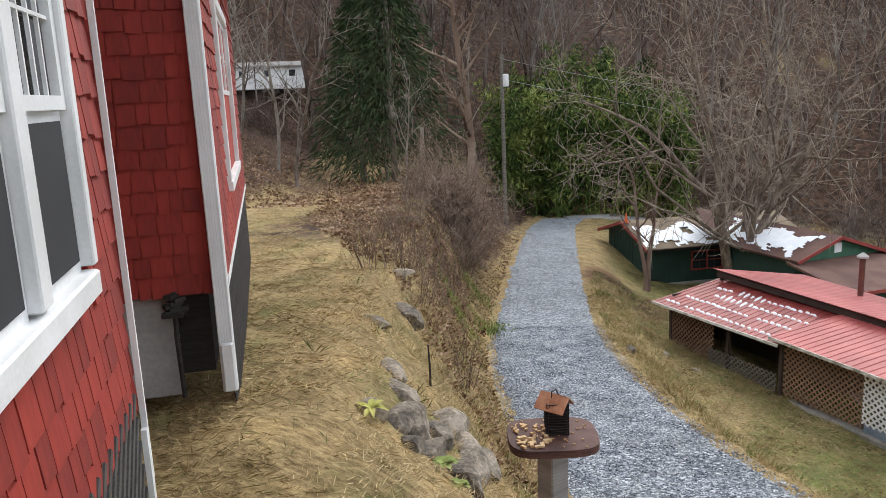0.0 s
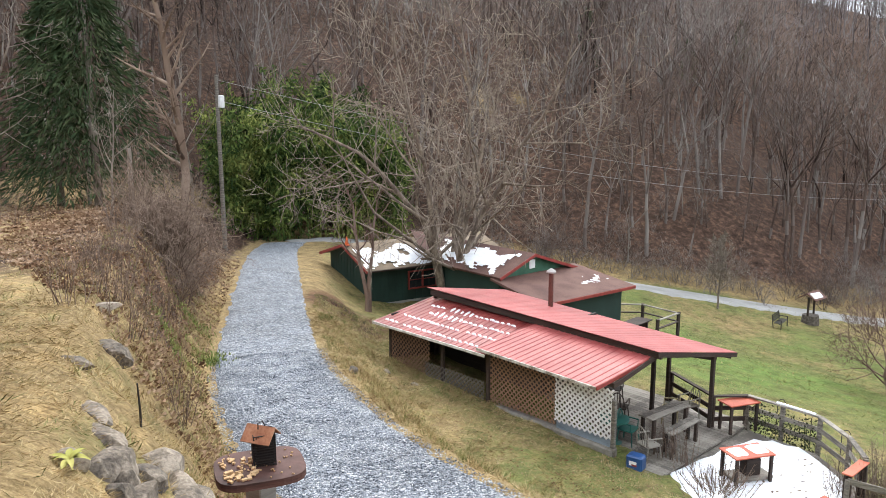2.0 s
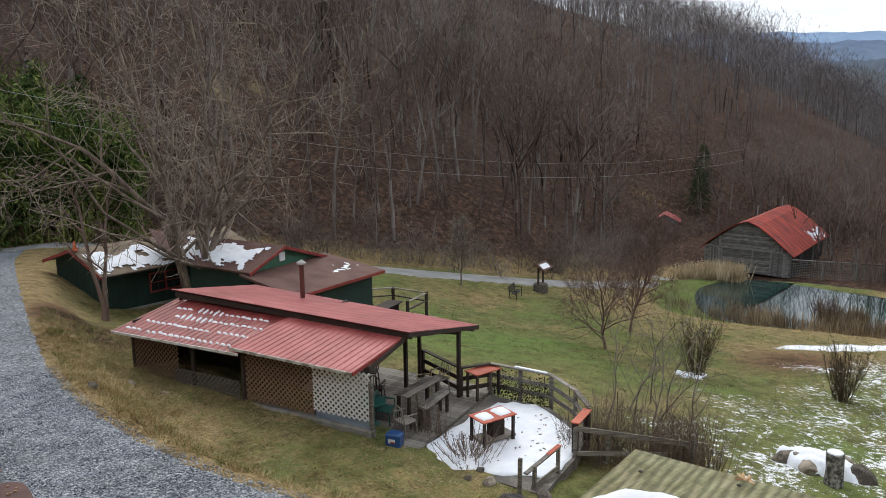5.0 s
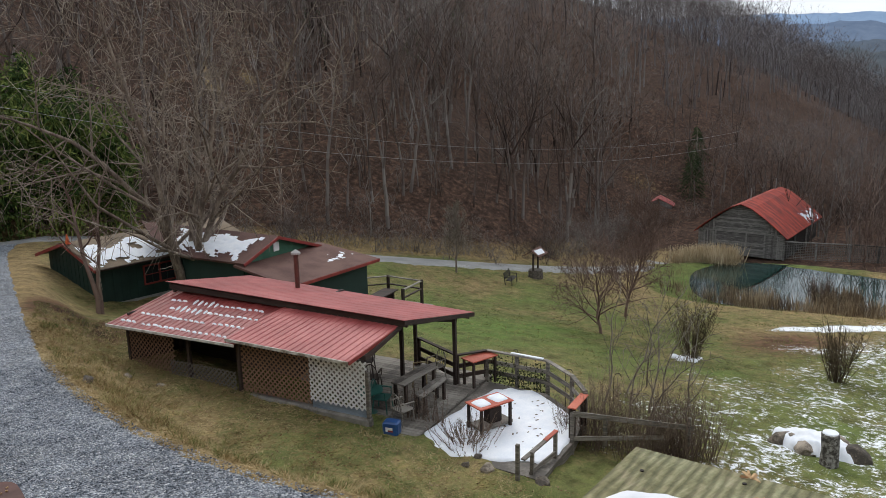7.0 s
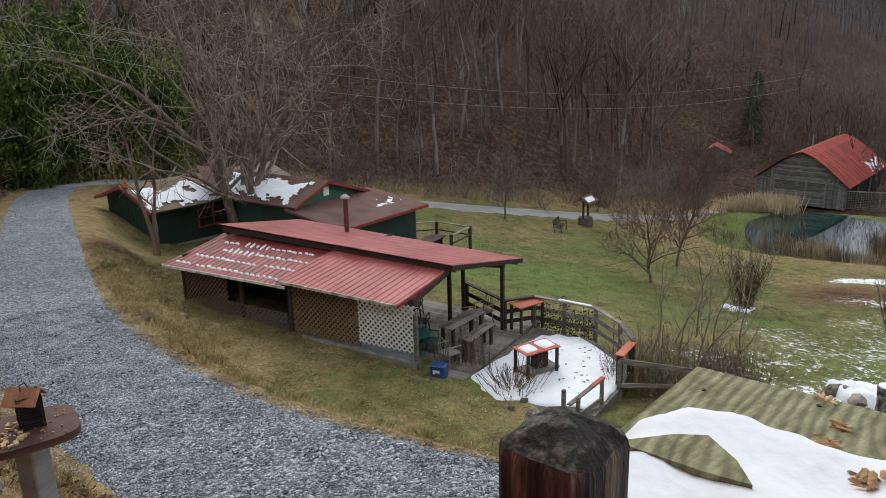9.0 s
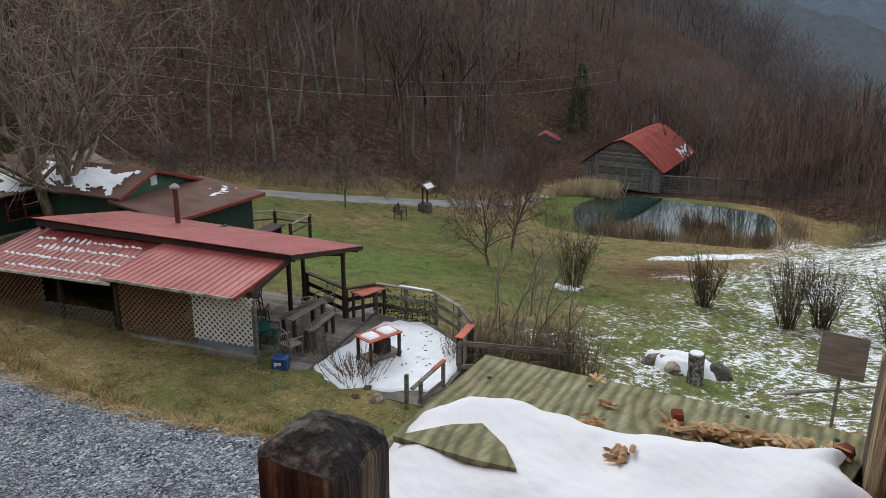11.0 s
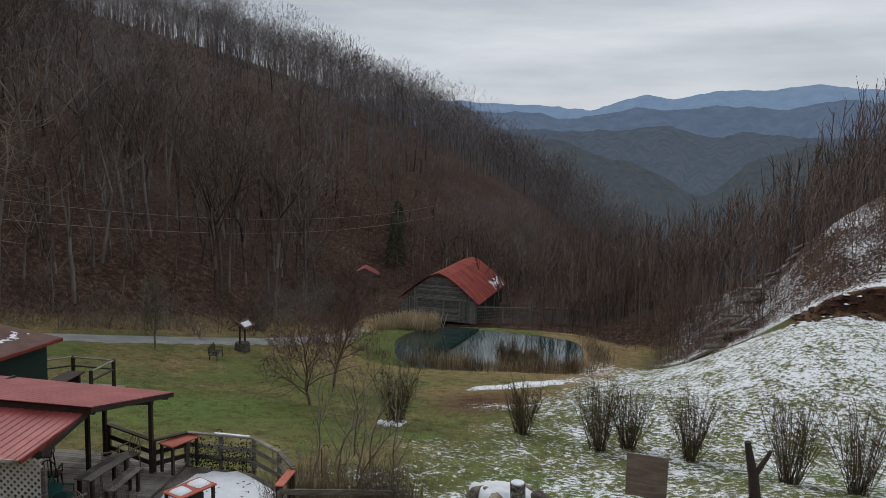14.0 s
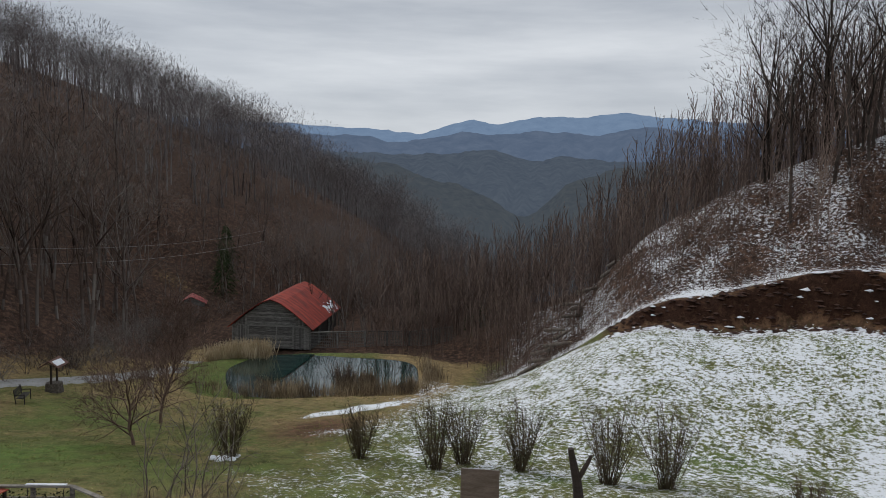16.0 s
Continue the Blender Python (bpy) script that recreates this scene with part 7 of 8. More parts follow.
for k, (x, y, s) in enumerate(((-7.5, 39, 1), (-9.5, 44, 1.1), (-6.2, 52, 1.2), (-11, 36, 0.9), (-13, 48, 1.2), (2.5, 57, 1.1), (-12.5, 41, 1.0), (-15, 55, 1.3))):
    tree("bank_tree", x, y, grow(60 + k, 10 * s, 0.12, first=0.2, limbs=12, reach=0.4, rise=0.8, twigs=6, depth=3, lean=0.1), "bare tree on the leaf-strewn bank", thin=0.01, sliver_from=3, group="trees on the bank")

# bare shrubs in the snowy grass
M_SHRUB = bark_mix("dark_shrub_stem", [(0.04, 0.03, 0.02), (0.1, 0.076, 0.05), (0.18, 0.14, 0.1)], 0.6)
bush_spots = [(29.3, 17.35, 2.4), (31.4, 11.9, 2.1), (30.7, 8.15, 2.6), (32.0, 7.2, 2.3), (31.6, 4.5, 2.6), (30.2, 0.75, 2.9), (29.8, -1.5, 2.7), (20.0, -4.6, 1.2)]
for k, (x, y, h) in enumerate(bush_spots):
    rows = brush_kind(700 + k, 92, h * 1.3, 0.46, 0.008, 5, base=0.36)
    t = thing("bare_shrub", pose(x, y, zat(x, y) - 0.05), "bare upright shrub standing in patchy snow" if k else "bare upright shrub in a ring of snow", "shrub", "shrubs in the field")
    v, f = limbs_mesh(rows, 0.009, (3, 3, 3), 2)
    raw("stem", v, f, M_SHRUB, t)
g = Geo()
for k in range(16):
    a, d, r0 = wood_rng.uniform(0, 6.283), wood_rng.uniform(0.3, 0.75), wood_rng.uniform(0.1, 0.24)
    x, y = 29.3 + d * math.cos(a), 17.35 + d * math.sin(a)
    g.tube([(x, y, zat(x, y) - 0.05), (x, y, zat(x, y) + r0 * 0.4), (x, y, zat(x, y) + r0 * 0.7)], [r0, r0 * 0.85, r0 * 0.3], 8)
tagged(part("shrub_snow", g, M_SNOW, soft=True), "lumps of snow round the foot of a shrub", "snow", kind="stuff")
hedge_kinds = [limbs_mesh(brush_kind(800 + k, 16, 1.9, 0.45, 0.006, 4, base=0.4), 0.003, (3, 3, 3), 2) for k in range(4)]
hp = np.array([(16.0 + 3.6 * s + wood_rng.normal(0, 0.35), 11.6 - 4.6 * s + wood_rng.normal(0, 0.45)) for s in wood_rng.uniform(-0.1, 0.5, 42)])
places = np.column_stack([hp, land(hp[:, 0], hp[:, 1]), wood_rng.uniform(0, 6.3, 42), wood_rng.uniform(0.7, 1.25, 42), wood_rng.randint(0, 4, 42)])
scatter("thicket", hedge_kinds, places, M_TWIG, "thicket of thin bare stems behind the ramp", "thicket")
vp = np.array([(min(0.35 + wood_rng.normal(0, 0.55), 1.0), 30.5 + wood_rng.normal(0, 2.6)) for _ in range(84)])
places = np.column_stack([vp, land(vp[:, 0], vp[:, 1]), wood_rng.uniform(0, 6.3, 84), wood_rng.uniform(0.45, 1.35, 84), wood_rng.randint(0, 5, 84)])
scatter("bank_brush", tangle_kinds, places, M_VINE, "russet brush and vines on the bank above the drive", "brush")
vp = np.array([(wood_rng.uniform(-16, -3), wood_rng.uniform(30, 56)) for _ in range(90)])
vp = vp[np.abs(vp[:, 1] - (40 + 0.12 * (vp[:, 0] + 4))) > 2.0]
places = np.column_stack([vp, land(vp[:, 0], vp[:, 1]), wood_rng.uniform(0, 6.3, len(vp)), wood_rng.uniform(0.25, 0.7, len(vp)), wood_rng.randint(0, 5, len(vp))])
scatter("bank_scrub", tangle_kinds, places, M_VINE, "dry scrub on the leaf-strewn bank", "brush")

# ---- evergreens ----
M_NEEDLE = bark_mix("dark_conifer_needles", [(0.016, 0.03, 0.014), (0.035, 0.055, 0.024), (0.07, 0.085, 0.04)], 0.8)
M_BAMBOO = bark_mix("bamboo_leaves", [(0.012, 0.024, 0.008), (0.035, 0.065, 0.018), (0.10, 0.14, 0.035), (0.24, 0.27, 0.08)], 0.4)


def leaves(centres, dirs, length, width, r):
    """Slim four-cornered leaves at the centres, pointing along dirs."""
    n_ = len(centres)
    d = unit(dirs)
    s = unit(np.cross(d, r.normal(0, 1, (n_, 3))))
    L = (length * r.uniform(0.6, 1.3, n_))[:, None]
    W_ = (width * r.uniform(0.7, 1.2, n_))[:, None]
    v = np.stack([centres, centres + d * L * 0.45 + s * W_ / 2, centres + d * L, centres + d * L * 0.45 - s * W_ / 2], 1).reshape(-1, 3)
    i = (np.arange(n_) * 4)[:, None]
    f = np.concatenate([np.concatenate([i, i + 1, i + 2], 1), np.concatenate([i, i + 2, i + 3], 1)])
    return v, f


def conifer(name, x, y, h, spread_, seed, label, sprays=8500):
    r = np.random.RandomState(seed)
    t = thing(name, pose(x, y, zat(x, y) - 0.1), label, "tree")
    part("trunk", Geo().tube([(0, 0, 0), (0.05, 0, h * 0.5), (0, 0.03, h)], [0.22, 0.14, 0.02], 8), M_BARK, t, soft=True)
    s = r.uniform(0, 1, sprays) ** 0.8
    tier = np.round(s * 24) / 24 + r.normal(0, 0.012, sprays)
    z = h * (0.1 + 0.9 * tier)
    a = (np.floor(r.uniform(0, 11, sprays)) * 0.571 + tier * 37) % 6.283 + r.normal(0, 0.17, sprays)
    rad = spread_ * (0.8 + 0.4 * np.sin(tier * 50) ** 2) * (1 - tier) ** 0.8 * (0.15 + 0.85 * r.uniform(0, 1, sprays) ** 0.6) * (0.75 + 0.5 * np.abs(np.sin(a * 3 + tier * 29)))
    c = np.stack([rad * np.cos(a), rad * np.sin(a), z - 0.28 * rad + r.normal(0, 0.1, sprays)], -1)
    d = np.stack([np.cos(a), np.sin(a), -0.75 + 0 * a], -1) + r.normal(0, 0.35, (sprays, 3))
    v, f = leaves(c, d, 0.6, 0.09, r)
    raw("crown", v, f, M_NEEDLE, t)
    return t


conifer("spruce", -2.9, 45.6, 14.0, 4.3, 5, "tall dark green spruce with drooping boughs")
conifer("spruce", -4.9, 47.0, 11.5, 3.6, 6, "smaller dark spruce behind the tall one", 7000)
for k, (x, y, h) in enumerate(((48.5, 80, 7), (69, 87.6, 7), (84, 94.7, 7), (84.6, 52, 5.5), (87.5, 53.5, 5), (92, 56, 5), (96, 30, 4.5), (90, 20, 4))):
    conifer("young_pine", x, y, h, 1.7, 80 + k, "young blue-green pine among bare trees", 700)
r_ = np.random.RandomState(3)
bam_t = thing("bamboo_grove", pose(10.5, 57.0, zat(10.5, 57) - 0.5), "dense green bamboo grove arching over the lane", "bamboo")
culm_v, culm_f, leaf_c, leaf_d, n_ = [], [], [], [], 0
for k in range(190):
    cx, cy = r_.uniform(-6.5, 7.5), r_.uniform(-3, 4)
    hh = r_.uniform(10.5, 15.5) * (1 - 0.035 * abs(cx)) * (0.85 + 0.15 * (cy > 0))
    a = r_.uniform(0, 6.283) if cy > -0.5 else r_.uniform(3.6, 5.8)
    bend = r_.uniform(0.6, 2.4)
    ts = np.linspace(0, 1, 7)
    p = np.stack([cx + bend * ts ** 2.6 * math.cos(a), cy + bend * ts ** 2.6 * math.sin(a), hh * (ts - 0.12 * ts ** 4)], -1)
    rows = [(p[i], p[i + 1], 0.035 * (1 - 0.12 * i), 0.035 * (1 - 0.12 * (i + 1)), 0) for i in range(6)]
    v, f = limbs_mesh(rows, 0.006, (4,))
    culm_v.append(v)
    culm_f.append(f + n_)
    n_ += len(v)
    m_ = 230
    s = r_.uniform(0.06, 1.0, m_) ** 0.75
    s = np.round(s * 9) / 9 + r_.normal(0, 0.008, m_)
    c = np.stack([np.interp(s, ts, p[:, i]) for i in range(3)], -1) + r_.normal(0, 0.33, (m_, 3)) * np.array([1, 1, 0.6])
    leaf_c.append(c)
    leaf_d.append(r_.normal(0, 0.7, (m_, 3)) + np.array([0.5 * math.cos(a), 0.5 * math.sin(a), -0.7]))
raw("culm", np.concatenate(culm_v), np.concatenate(culm_f), M_BAMBOO, bam_t)
v, f = leaves(np.concatenate(leaf_c), np.concatenate(leaf_d), 0.5, 0.13, r_)
raw("leaves", v, f, M_BAMBOO, bam_t)

# reeds and cattails round the pond
M_REED = bark_mix("dry_reed", [(0.08, 0.058, 0.04), (0.21, 0.155, 0.1), (0.46, 0.38, 0.26)], 0.5)
spots = []
for k in range(1500):
    a = r_.uniform(0, 6.283)
    dense = 0.5 + 0.5 * math.cos(a - 3.55)
    if r_.rand() > 0.02 + 0.98 * dense ** 3 or wobble(9 * math.cos(a), 9 * math.sin(a), 5, 63) + r_.normal(0, 0.3) < -0.45:
        continue
    e = 1.0 + abs(r_.normal(0, 0.1))
    c, s = math.cos(a), math.sin(a)
    e /= (abs(c) ** 3 + abs(s) ** 3) ** (1 / 3)
    spots.append((59.6 + e * (0.91 * 7.2 * c - 0.414 * 8.8 * s), 26.7 + e * (0.414 * 7.2 * c + 0.91 * 8.8 * s), (0.35 + 0.6 * dense) * r_.uniform(0.5, 1.3)))
spots += [(51.6 + r_.normal(0, 0.8), 26.2 + r_.normal(0, 0.9), r_.uniform(0.9, 1.5)) for _ in range(70)]
spots += [(r_.normal(57, 0.7), r_.normal(21.8, 0.5), 1.1) for _ in range(60)]
spots = np.array(spots)
bz = np.maximum(relief(spots[:, 0], spots[:, 1]), -5.45)
m_ = 10
c = np.repeat(np.column_stack([spots[:, :2], bz]), m_, 0) + np.column_stack([r_.normal(0, 0.22, (len(spots) * m_, 2)), np.zeros(len(spots) * m_)])
v, f = leaves(c, np.column_stack([r_.normal(0, 0.16, (len(c), 2)), np.ones(len(c))]), 1.15, 0.042, r_)
v = v.reshape(-1, 4, 3)
base_ = v[:, :1]
v = (base_ + (v - base_) * np.repeat(spots[:, 2], m_)[:, None, None]).reshape(-1, 3)
tagged(raw("reeds", v, f, M_REED), "straw-coloured reeds and cattails round the pond", "reeds", kind="stuff")

# pale plumed grass between the pond and the barn
M_PLUME = bark_mix("pale_plume_grass", [(0.3, 0.22, 0.13), (0.5, 0.4, 0.26), (0.66, 0.56, 0.4)], 0.5)
s_ = r_.uniform(0, 1, 2400)
px, py = 62.2 + 1.3 * s_ + r_.normal(0, 0.5, 2400), 39.4 - 5.2 * s_ + r_.normal(0, 0.35, 2400)
v, f = leaves(np.column_stack([px, py, relief(px, py) - 0.05]), np.column_stack([r_.normal(0, 0.28, (2400, 2)), np.ones(2400)]), 1.7, 0.07, r_)
tagged(raw("plume_grass", v, f, M_PLUME), "tall pale plumed grass on the pond's far bank", "grass", kind="stuff")

# ---- grass, stones and litter close to the camera ----
gr = np.random.RandomState(77)
M_STRAW = bark_mix("dry_grass_blades", [(0.12, 0.078, 0.035), (0.255, 0.183, 0.086), (0.40, 0.30, 0.155), (0.56, 0.455, 0.265)], 0.7)
M_GRASS = bark_mix("fading_green_grass", [(0.06, 0.08, 0.022), (0.14, 0.16, 0.052), (0.24, 0.235, 0.095), (0.4, 0.345, 0.17)], 0.5)
M_DEADLEAF = bark_mix("dead_leaves", [(0.08, 0.045, 0.026), (0.17, 0.10, 0.058), (0.27, 0.175, 0.11), (0.40, 0.29, 0.20)], 0.8)


def blades(name, xs, ys, material_, label, length, width, flat, lift=0.004):
    """Loose blades lying on the ground, more or less upright."""
    n_ = len(xs)
    c = np.column_stack([xs, ys, relief(xs, ys) + lift])
    a = gr.uniform(0, 6.283, n_)
    d = np.column_stack([np.cos(a), np.sin(a), np.abs(gr.normal(0, flat, n_)) + 0.03])
    v, f = leaves(c, d, length, width, gr)
    return tagged(raw(name, v, f, material_), label, name.replace("_", " "), kind="stuff")


def spread_points(count, fx, lo, hi, power=1.0):
    """Points at lo to hi along y, with fx giving the span across."""
    y = lo + (hi - lo) * gr.uniform(0, 1, count) ** power
    a, b = fx(y)
    return a + (b - a) * gr.uniform(0, 1, count), y


x_, y_ = spread_points(115000, lambda y: (np.interp(y, [3, 12, 26], [-1.9, -3.6, -6.5]), road_x(y) - 1.65), 3.2, 26, 1.35)
keep_ = wobble(x_, y_, 1.6, 51) + gr.normal(0, 0.5, len(x_)) > -0.35 + 1.6 * smooth(11, 16, y_) * smooth(-6.5, -5.0, x_ - road_x(y_))
blades("straw_grass", x_[keep_], y_[keep_], M_STRAW, "matted straw-coloured grass on the lawn and bank", 0.1, 0.008, 0.3)
x_, y_ = spread_points(13000, lambda y: (np.interp(y, [3, 12, 26], [-1.9, -3.4, -6.0]), road_x(y) - 1.6), 3.2, 26, 1.2)
keep_ = wobble(x_, y_, 2.1, 52) + gr.normal(0, 0.3, len(x_)) > 0.25
blades("green_grass", x_[keep_], y_[keep_], M_GRASS, "thin green grass coming through the straw", 0.09, 0.007, 0.7)
x_, y_ = spread_points(85000, lambda y: (road_x(y) + 1.5, road_x(y) + np.interp(y, [2, 12, 30], [9.0, 9.0, 4.8])), 4, 32)
near_edge = np.exp(-((x_ - road_x(y_) - 1.9) / 1.0) ** 2)
keep_ = (1.3 * near_edge + wobble(x_, y_, 2.0, 53) + gr.normal(0, 0.5, len(x_)) > -0.25) & (((x_ - 7.2) / 1.9) ** 2 + ((y_ - 30) / 3.8) ** 2 > 1.0)
blades("verge_straw", x_[keep_], y_[keep_], M_STRAW, "bleached straw along the edge of the drive", 0.15, 0.009, 0.35)
x_, y_ = spread_points(60000, lambda y: (road_x(y) + 2.0, road_x(y) + np.interp(y, [2, 12, 30], [10.0, 9.5, 4.8])), 4, 32)
keep_ = wobble(x_, y_, 1.7, 54) + gr.normal(0, 0.4, len(x_)) > 0.0
blades("verge_grass", x_[keep_], y_[keep_], M_GRASS, "patchy green grass between drive and shelter", 0.1, 0.009, 0.7)
x_, y_ = spread_points(44000, lambda y: (road_x(y) - np.interp(y, [10, 24, 44], [3.0, 7.5, 9.0]), road_x(y) - 1.75), 9, 44)
keep_ = 0.5 * wobble(x_, y_, 2.4, 55) + gr.normal(0, 0.9, len(x_)) > np.interp(y_, [9, 15, 24], [0.8, -0.3, -1.0])
blades("bank_litter", x_[keep_], y_[keep_], M_DEADLEAF, "brown fallen leaves on the bank above the drive", 0.1, 0.06, 0.5)
x_, y_ = spread_points(15000, lambda y: (-17 + 0 * y, road_x(y) - 5), 27, 54)
blades("slope_litter", x_, y_, M_DEADLEAF, "brown fallen leaves on the wooded slope", 0.17, 0.1, 0.4)
x_, y_ = spread_points(6000, lambda y: (road_x(y) + 2.0, road_x(y) + np.interp(y, [2, 12, 30], [10.0, 9.5, 4.8])), 4, 32)
blades("verge_litter", x_, y_, M_DEADLEAF, "scattered brown leaves in the grass", 0.07, 0.04, 0.4)
x_ = gr.uniform(14, 52, 52000)
y_ = gr.uniform(12, 42, 52000)
keep_ = (y_ < foot(x_) - 2) & (pond_edge(x_, y_) > 1.2) & (wobble(x_, y_, 3.0, 57) + gr.normal(0, 0.5, len(x_)) > 0.1)
blades("yard_grass", x_[keep_], y_[keep_], M_GRASS, "short mixed grass on the yard lawn", 0.16, 0.02, 0.8)
x_ = gr.uniform(15, 46, 12000)
y_ = gr.uniform(-8, 16, 12000)
keep_ = wobble(x_, y_, 1.5, 58) + gr.normal(0, 0.5, len(x_)) > 0.2
blades("snowfield_grass", x_[keep_], y_[keep_], M_GRASS, "dull grass poking through thin snow", 0.14, 0.016, 0.7)

# tufts standing in the grass
for mat_, seed, cnt, label in ((M_STRAW, 1, 1300, "bleached grass tufts beside the drive"), (M_GRASS, 2, 900, "greenish grass tufts beside the drive")):
    ty_ = gr.uniform(4, 30, cnt)
    right_ = gr.rand(cnt) < 0.62
    off_ = np.where(right_, 1.75 + np.abs(gr.normal(0, 1.6, cnt)), -1.8 - np.abs(gr.normal(0, 1.3, cnt)))
    tx_ = road_x(ty_) + off_
    x_, y_ = np.repeat(tx_, 14) + gr.normal(0, 0.045, cnt * 14), np.repeat(ty_, 14) + gr.normal(0, 0.045, cnt * 14)
    blades("grass_tufts", x_, y_, mat_, label, 0.2, 0.011, 1.6)

# loose stones of the drive
x_, y_ = spread_points(24000, lambda y: (road_x(y) - 1.72, road_x(y) + 1.72), 2.5, 22)
c = np.column_stack([x_, y_, land(x_, y_) + 0.058 - 0.05 * smooth(1.35, 1.65, np.abs(x_ - road_x(y_)))])
octa = np.array([(1, 0, 0), (0, 1, 0), (-1, 0, 0), (0, -1, 0), (0, 0, 0.75), (0, 0, -0.5)], float)
size_ = gr.uniform(0.010, 0.024, (len(x_), 1, 1)) * gr.uniform(0.7, 1.3, (len(x_), 6, 3))
v = (c[:, None] + octa[None] * size_).reshape(-1, 3)
tri8 = np.array([(0, 1, 4), (1, 2, 4), (2, 3, 4), (3, 0, 4), (1, 0, 5), (2, 1, 5), (3, 2, 5), (0, 3, 5)])
f = (tri8[None] + (np.arange(len(x_)) * 6)[:, None, None]).reshape(-1, 3)
M_STONE = bark_mix("crushed_stone", [(0.04, 0.047, 0.06), (0.14, 0.16, 0.19), (0.28, 0.305, 0.345), (0.54, 0.56, 0.58)], 2.0)
tagged(raw("gravel_stones", v, f, M_STONE), "loose blue-grey crushed stones on the drive", "gravel", kind="stuff")

M_CLOD = material("dark_red_clod", [(0.022, 0.010, 0.007), (0.05, 0.022, 0.013), (0.085, 0.042, 0.025)], scale=3, fine=20, rough=1.0, bump=0.6)

# stones and leafy plants along the lawn's rim
for k, (x, y, z, a, b_, c_, turn) in enumerate((
        (-0.74, 6.04, 8.42, 0.13, 0.11, 0.12, 10), (-0.48, 6.25, 8.18, 0.24, 0.17, 0.2, 40), (-0.33, 6.2, 8.1, 0.12, 0.1, 0.14, 70),
        (-0.2, 6.75, 7.85, 0.18, 0.16, 0.16, 15), (-0.22, 6.05, 8.0, 0.13, 0.2, 0.15, 5), (-0.4, 5.85, 8.15, 0.14, 0.12, 0.16, 60),
        (0.1, 6.75, 7.5, 0.18, 0.42, 0.17, 8), (0.22, 7.25, 7.3, 0.16, 0.3, 0.16, 20), (-0.02, 6.0, 7.75, 0.2, 0.28, 0.2, 30),
        (-0.05, 7.6, 7.55, 0.2, 0.24, 0.2, 0), (-0.7, 7.85, 8.12, 0.13, 0.4, 0.1, 12), (-0.6, 7.1, 8.12, 0.16, 0.3, 0.14, 30),
        (-0.74, 10.8, 7.82, 0.32, 0.2, 0.2, -35), (-1.0, 9.3, 8.24, 0.22, 0.12, 0.09, 10), (-0.95, 13.0, 7.98, 0.3, 0.14, 0.09, 0), (0.05, 5.4, 7.7, 0.2, 0.2, 0.2, 80))):
    rock("retaining_stone", x, y, z - 0.03, a * 1.3, b_ * 1.3, c_ * 1.25, 20 + k, "weathered retaining stone set in the lawn's rim", "stones along the lawn", turn)
M_LEAFY = bark_mix("soft_green_leaf", [(0.12, 0.17, 0.05), (0.2, 0.25, 0.08), (0.33, 0.35, 0.13)], 1.0)
M_YELLOWLEAF = bark_mix("yellow_green_leaf", [(0.22, 0.25, 0.06), (0.36, 0.36, 0.1), (0.46, 0.42, 0.15)], 1.0)


def rosette(x, y, z, count, ln, wd, mat_, label, seed):
    r = np.random.RandomState(seed)
    t = thing("leafy_plant", pose(x, y, z), label, "plant", "plants on the bank")
    for k in range(count):
        a, up = k * 2.4 + r.uniform(-0.3, 0.3), r.uniform(0.25, 1.1)
        l_ = ln * r.uniform(0.65, 1.1)
        dx, dy = math.cos(a), math.sin(a)
        rows = []
        for s in np.linspace(0, 1, 6):
            rad, hh = l_ * s * (0.9 - 0.15 * up), l_ * (up * s * 0.8 - 0.75 * up * s * s)
            w = wd / 2 * math.sin(math.pi * (0.12 + 0.88 * s) ** 0.9) + 0.002
            mid_ = (dx * rad, dy * rad, hh - 0.12 * w)
            rows += [(dx * rad - dy * w, dy * rad + dx * w, hh + 0.25 * w), mid_, (dx * rad + dy * w, dy * rad - dx * w, hh + 0.25 * w)]
        part("leaf", Geo().add(rows, [(3 * i + j, 3 * i + j + 1, 3 * i + j + 4, 3 * i + j + 3) for i in range(5) for j in (0, 1)]), mat_, t, soft=True)


rosette(-0.68, 5.85, 8.5, 11, 0.24, 0.05, M_YELLOWLEAF, "yellow-green arching leaves on the lawn's rim", 1)
rosette(-0.1, 5.72, 8.06, 14, 0.17, 0.07, M_LEAFY, "soft green rosette growing between stones", 2)
rosette(0.02, 5.5, 7.98, 10, 0.13, 0.05, M_LEAFY, "small green rosette at the foot of stones", 3)
rosette(-0.3, 5.45, 8.05, 8, 0.12, 0.045, M_DEADLEAF, "withered brown plant between stones", 4)
stick = thing("garden_stake", pose(-0.27, 8.6, zat(-0.27, 8.6) - 0.1, 3, 0, 0), "thin dark weathered stake in the bank", "stake")
part("rod", Geo().tube([(0, 0, 0), (0.01, 0, 0.35), (0, 0, 0.68)], [0.016, 0.014, 0.01], 6), M_BLACK_AND_SHADE, stick)
for k, (x, y) in enumerate(((1.2, 22.0), (0.9, 25.0), (0.2, 19.5))):
    r = np.random.RandomState(130 + k)
    cc = np.column_stack([r.normal(x, 0.3, 500), r.normal(y, 0.5, 500)])
    cz = np.column_stack([cc, relief(cc[:, 0], cc[:, 1])])
    v, f = leaves(cz, np.column_stack([r.normal(0, 0.5, (500, 2)), np.ones(500)]), 0.14, 0.035, r)
    tagged(raw("ground_ivy", v, f, M_LEAFY), "green creeping plants on the bank", "plants", kind="stuff")

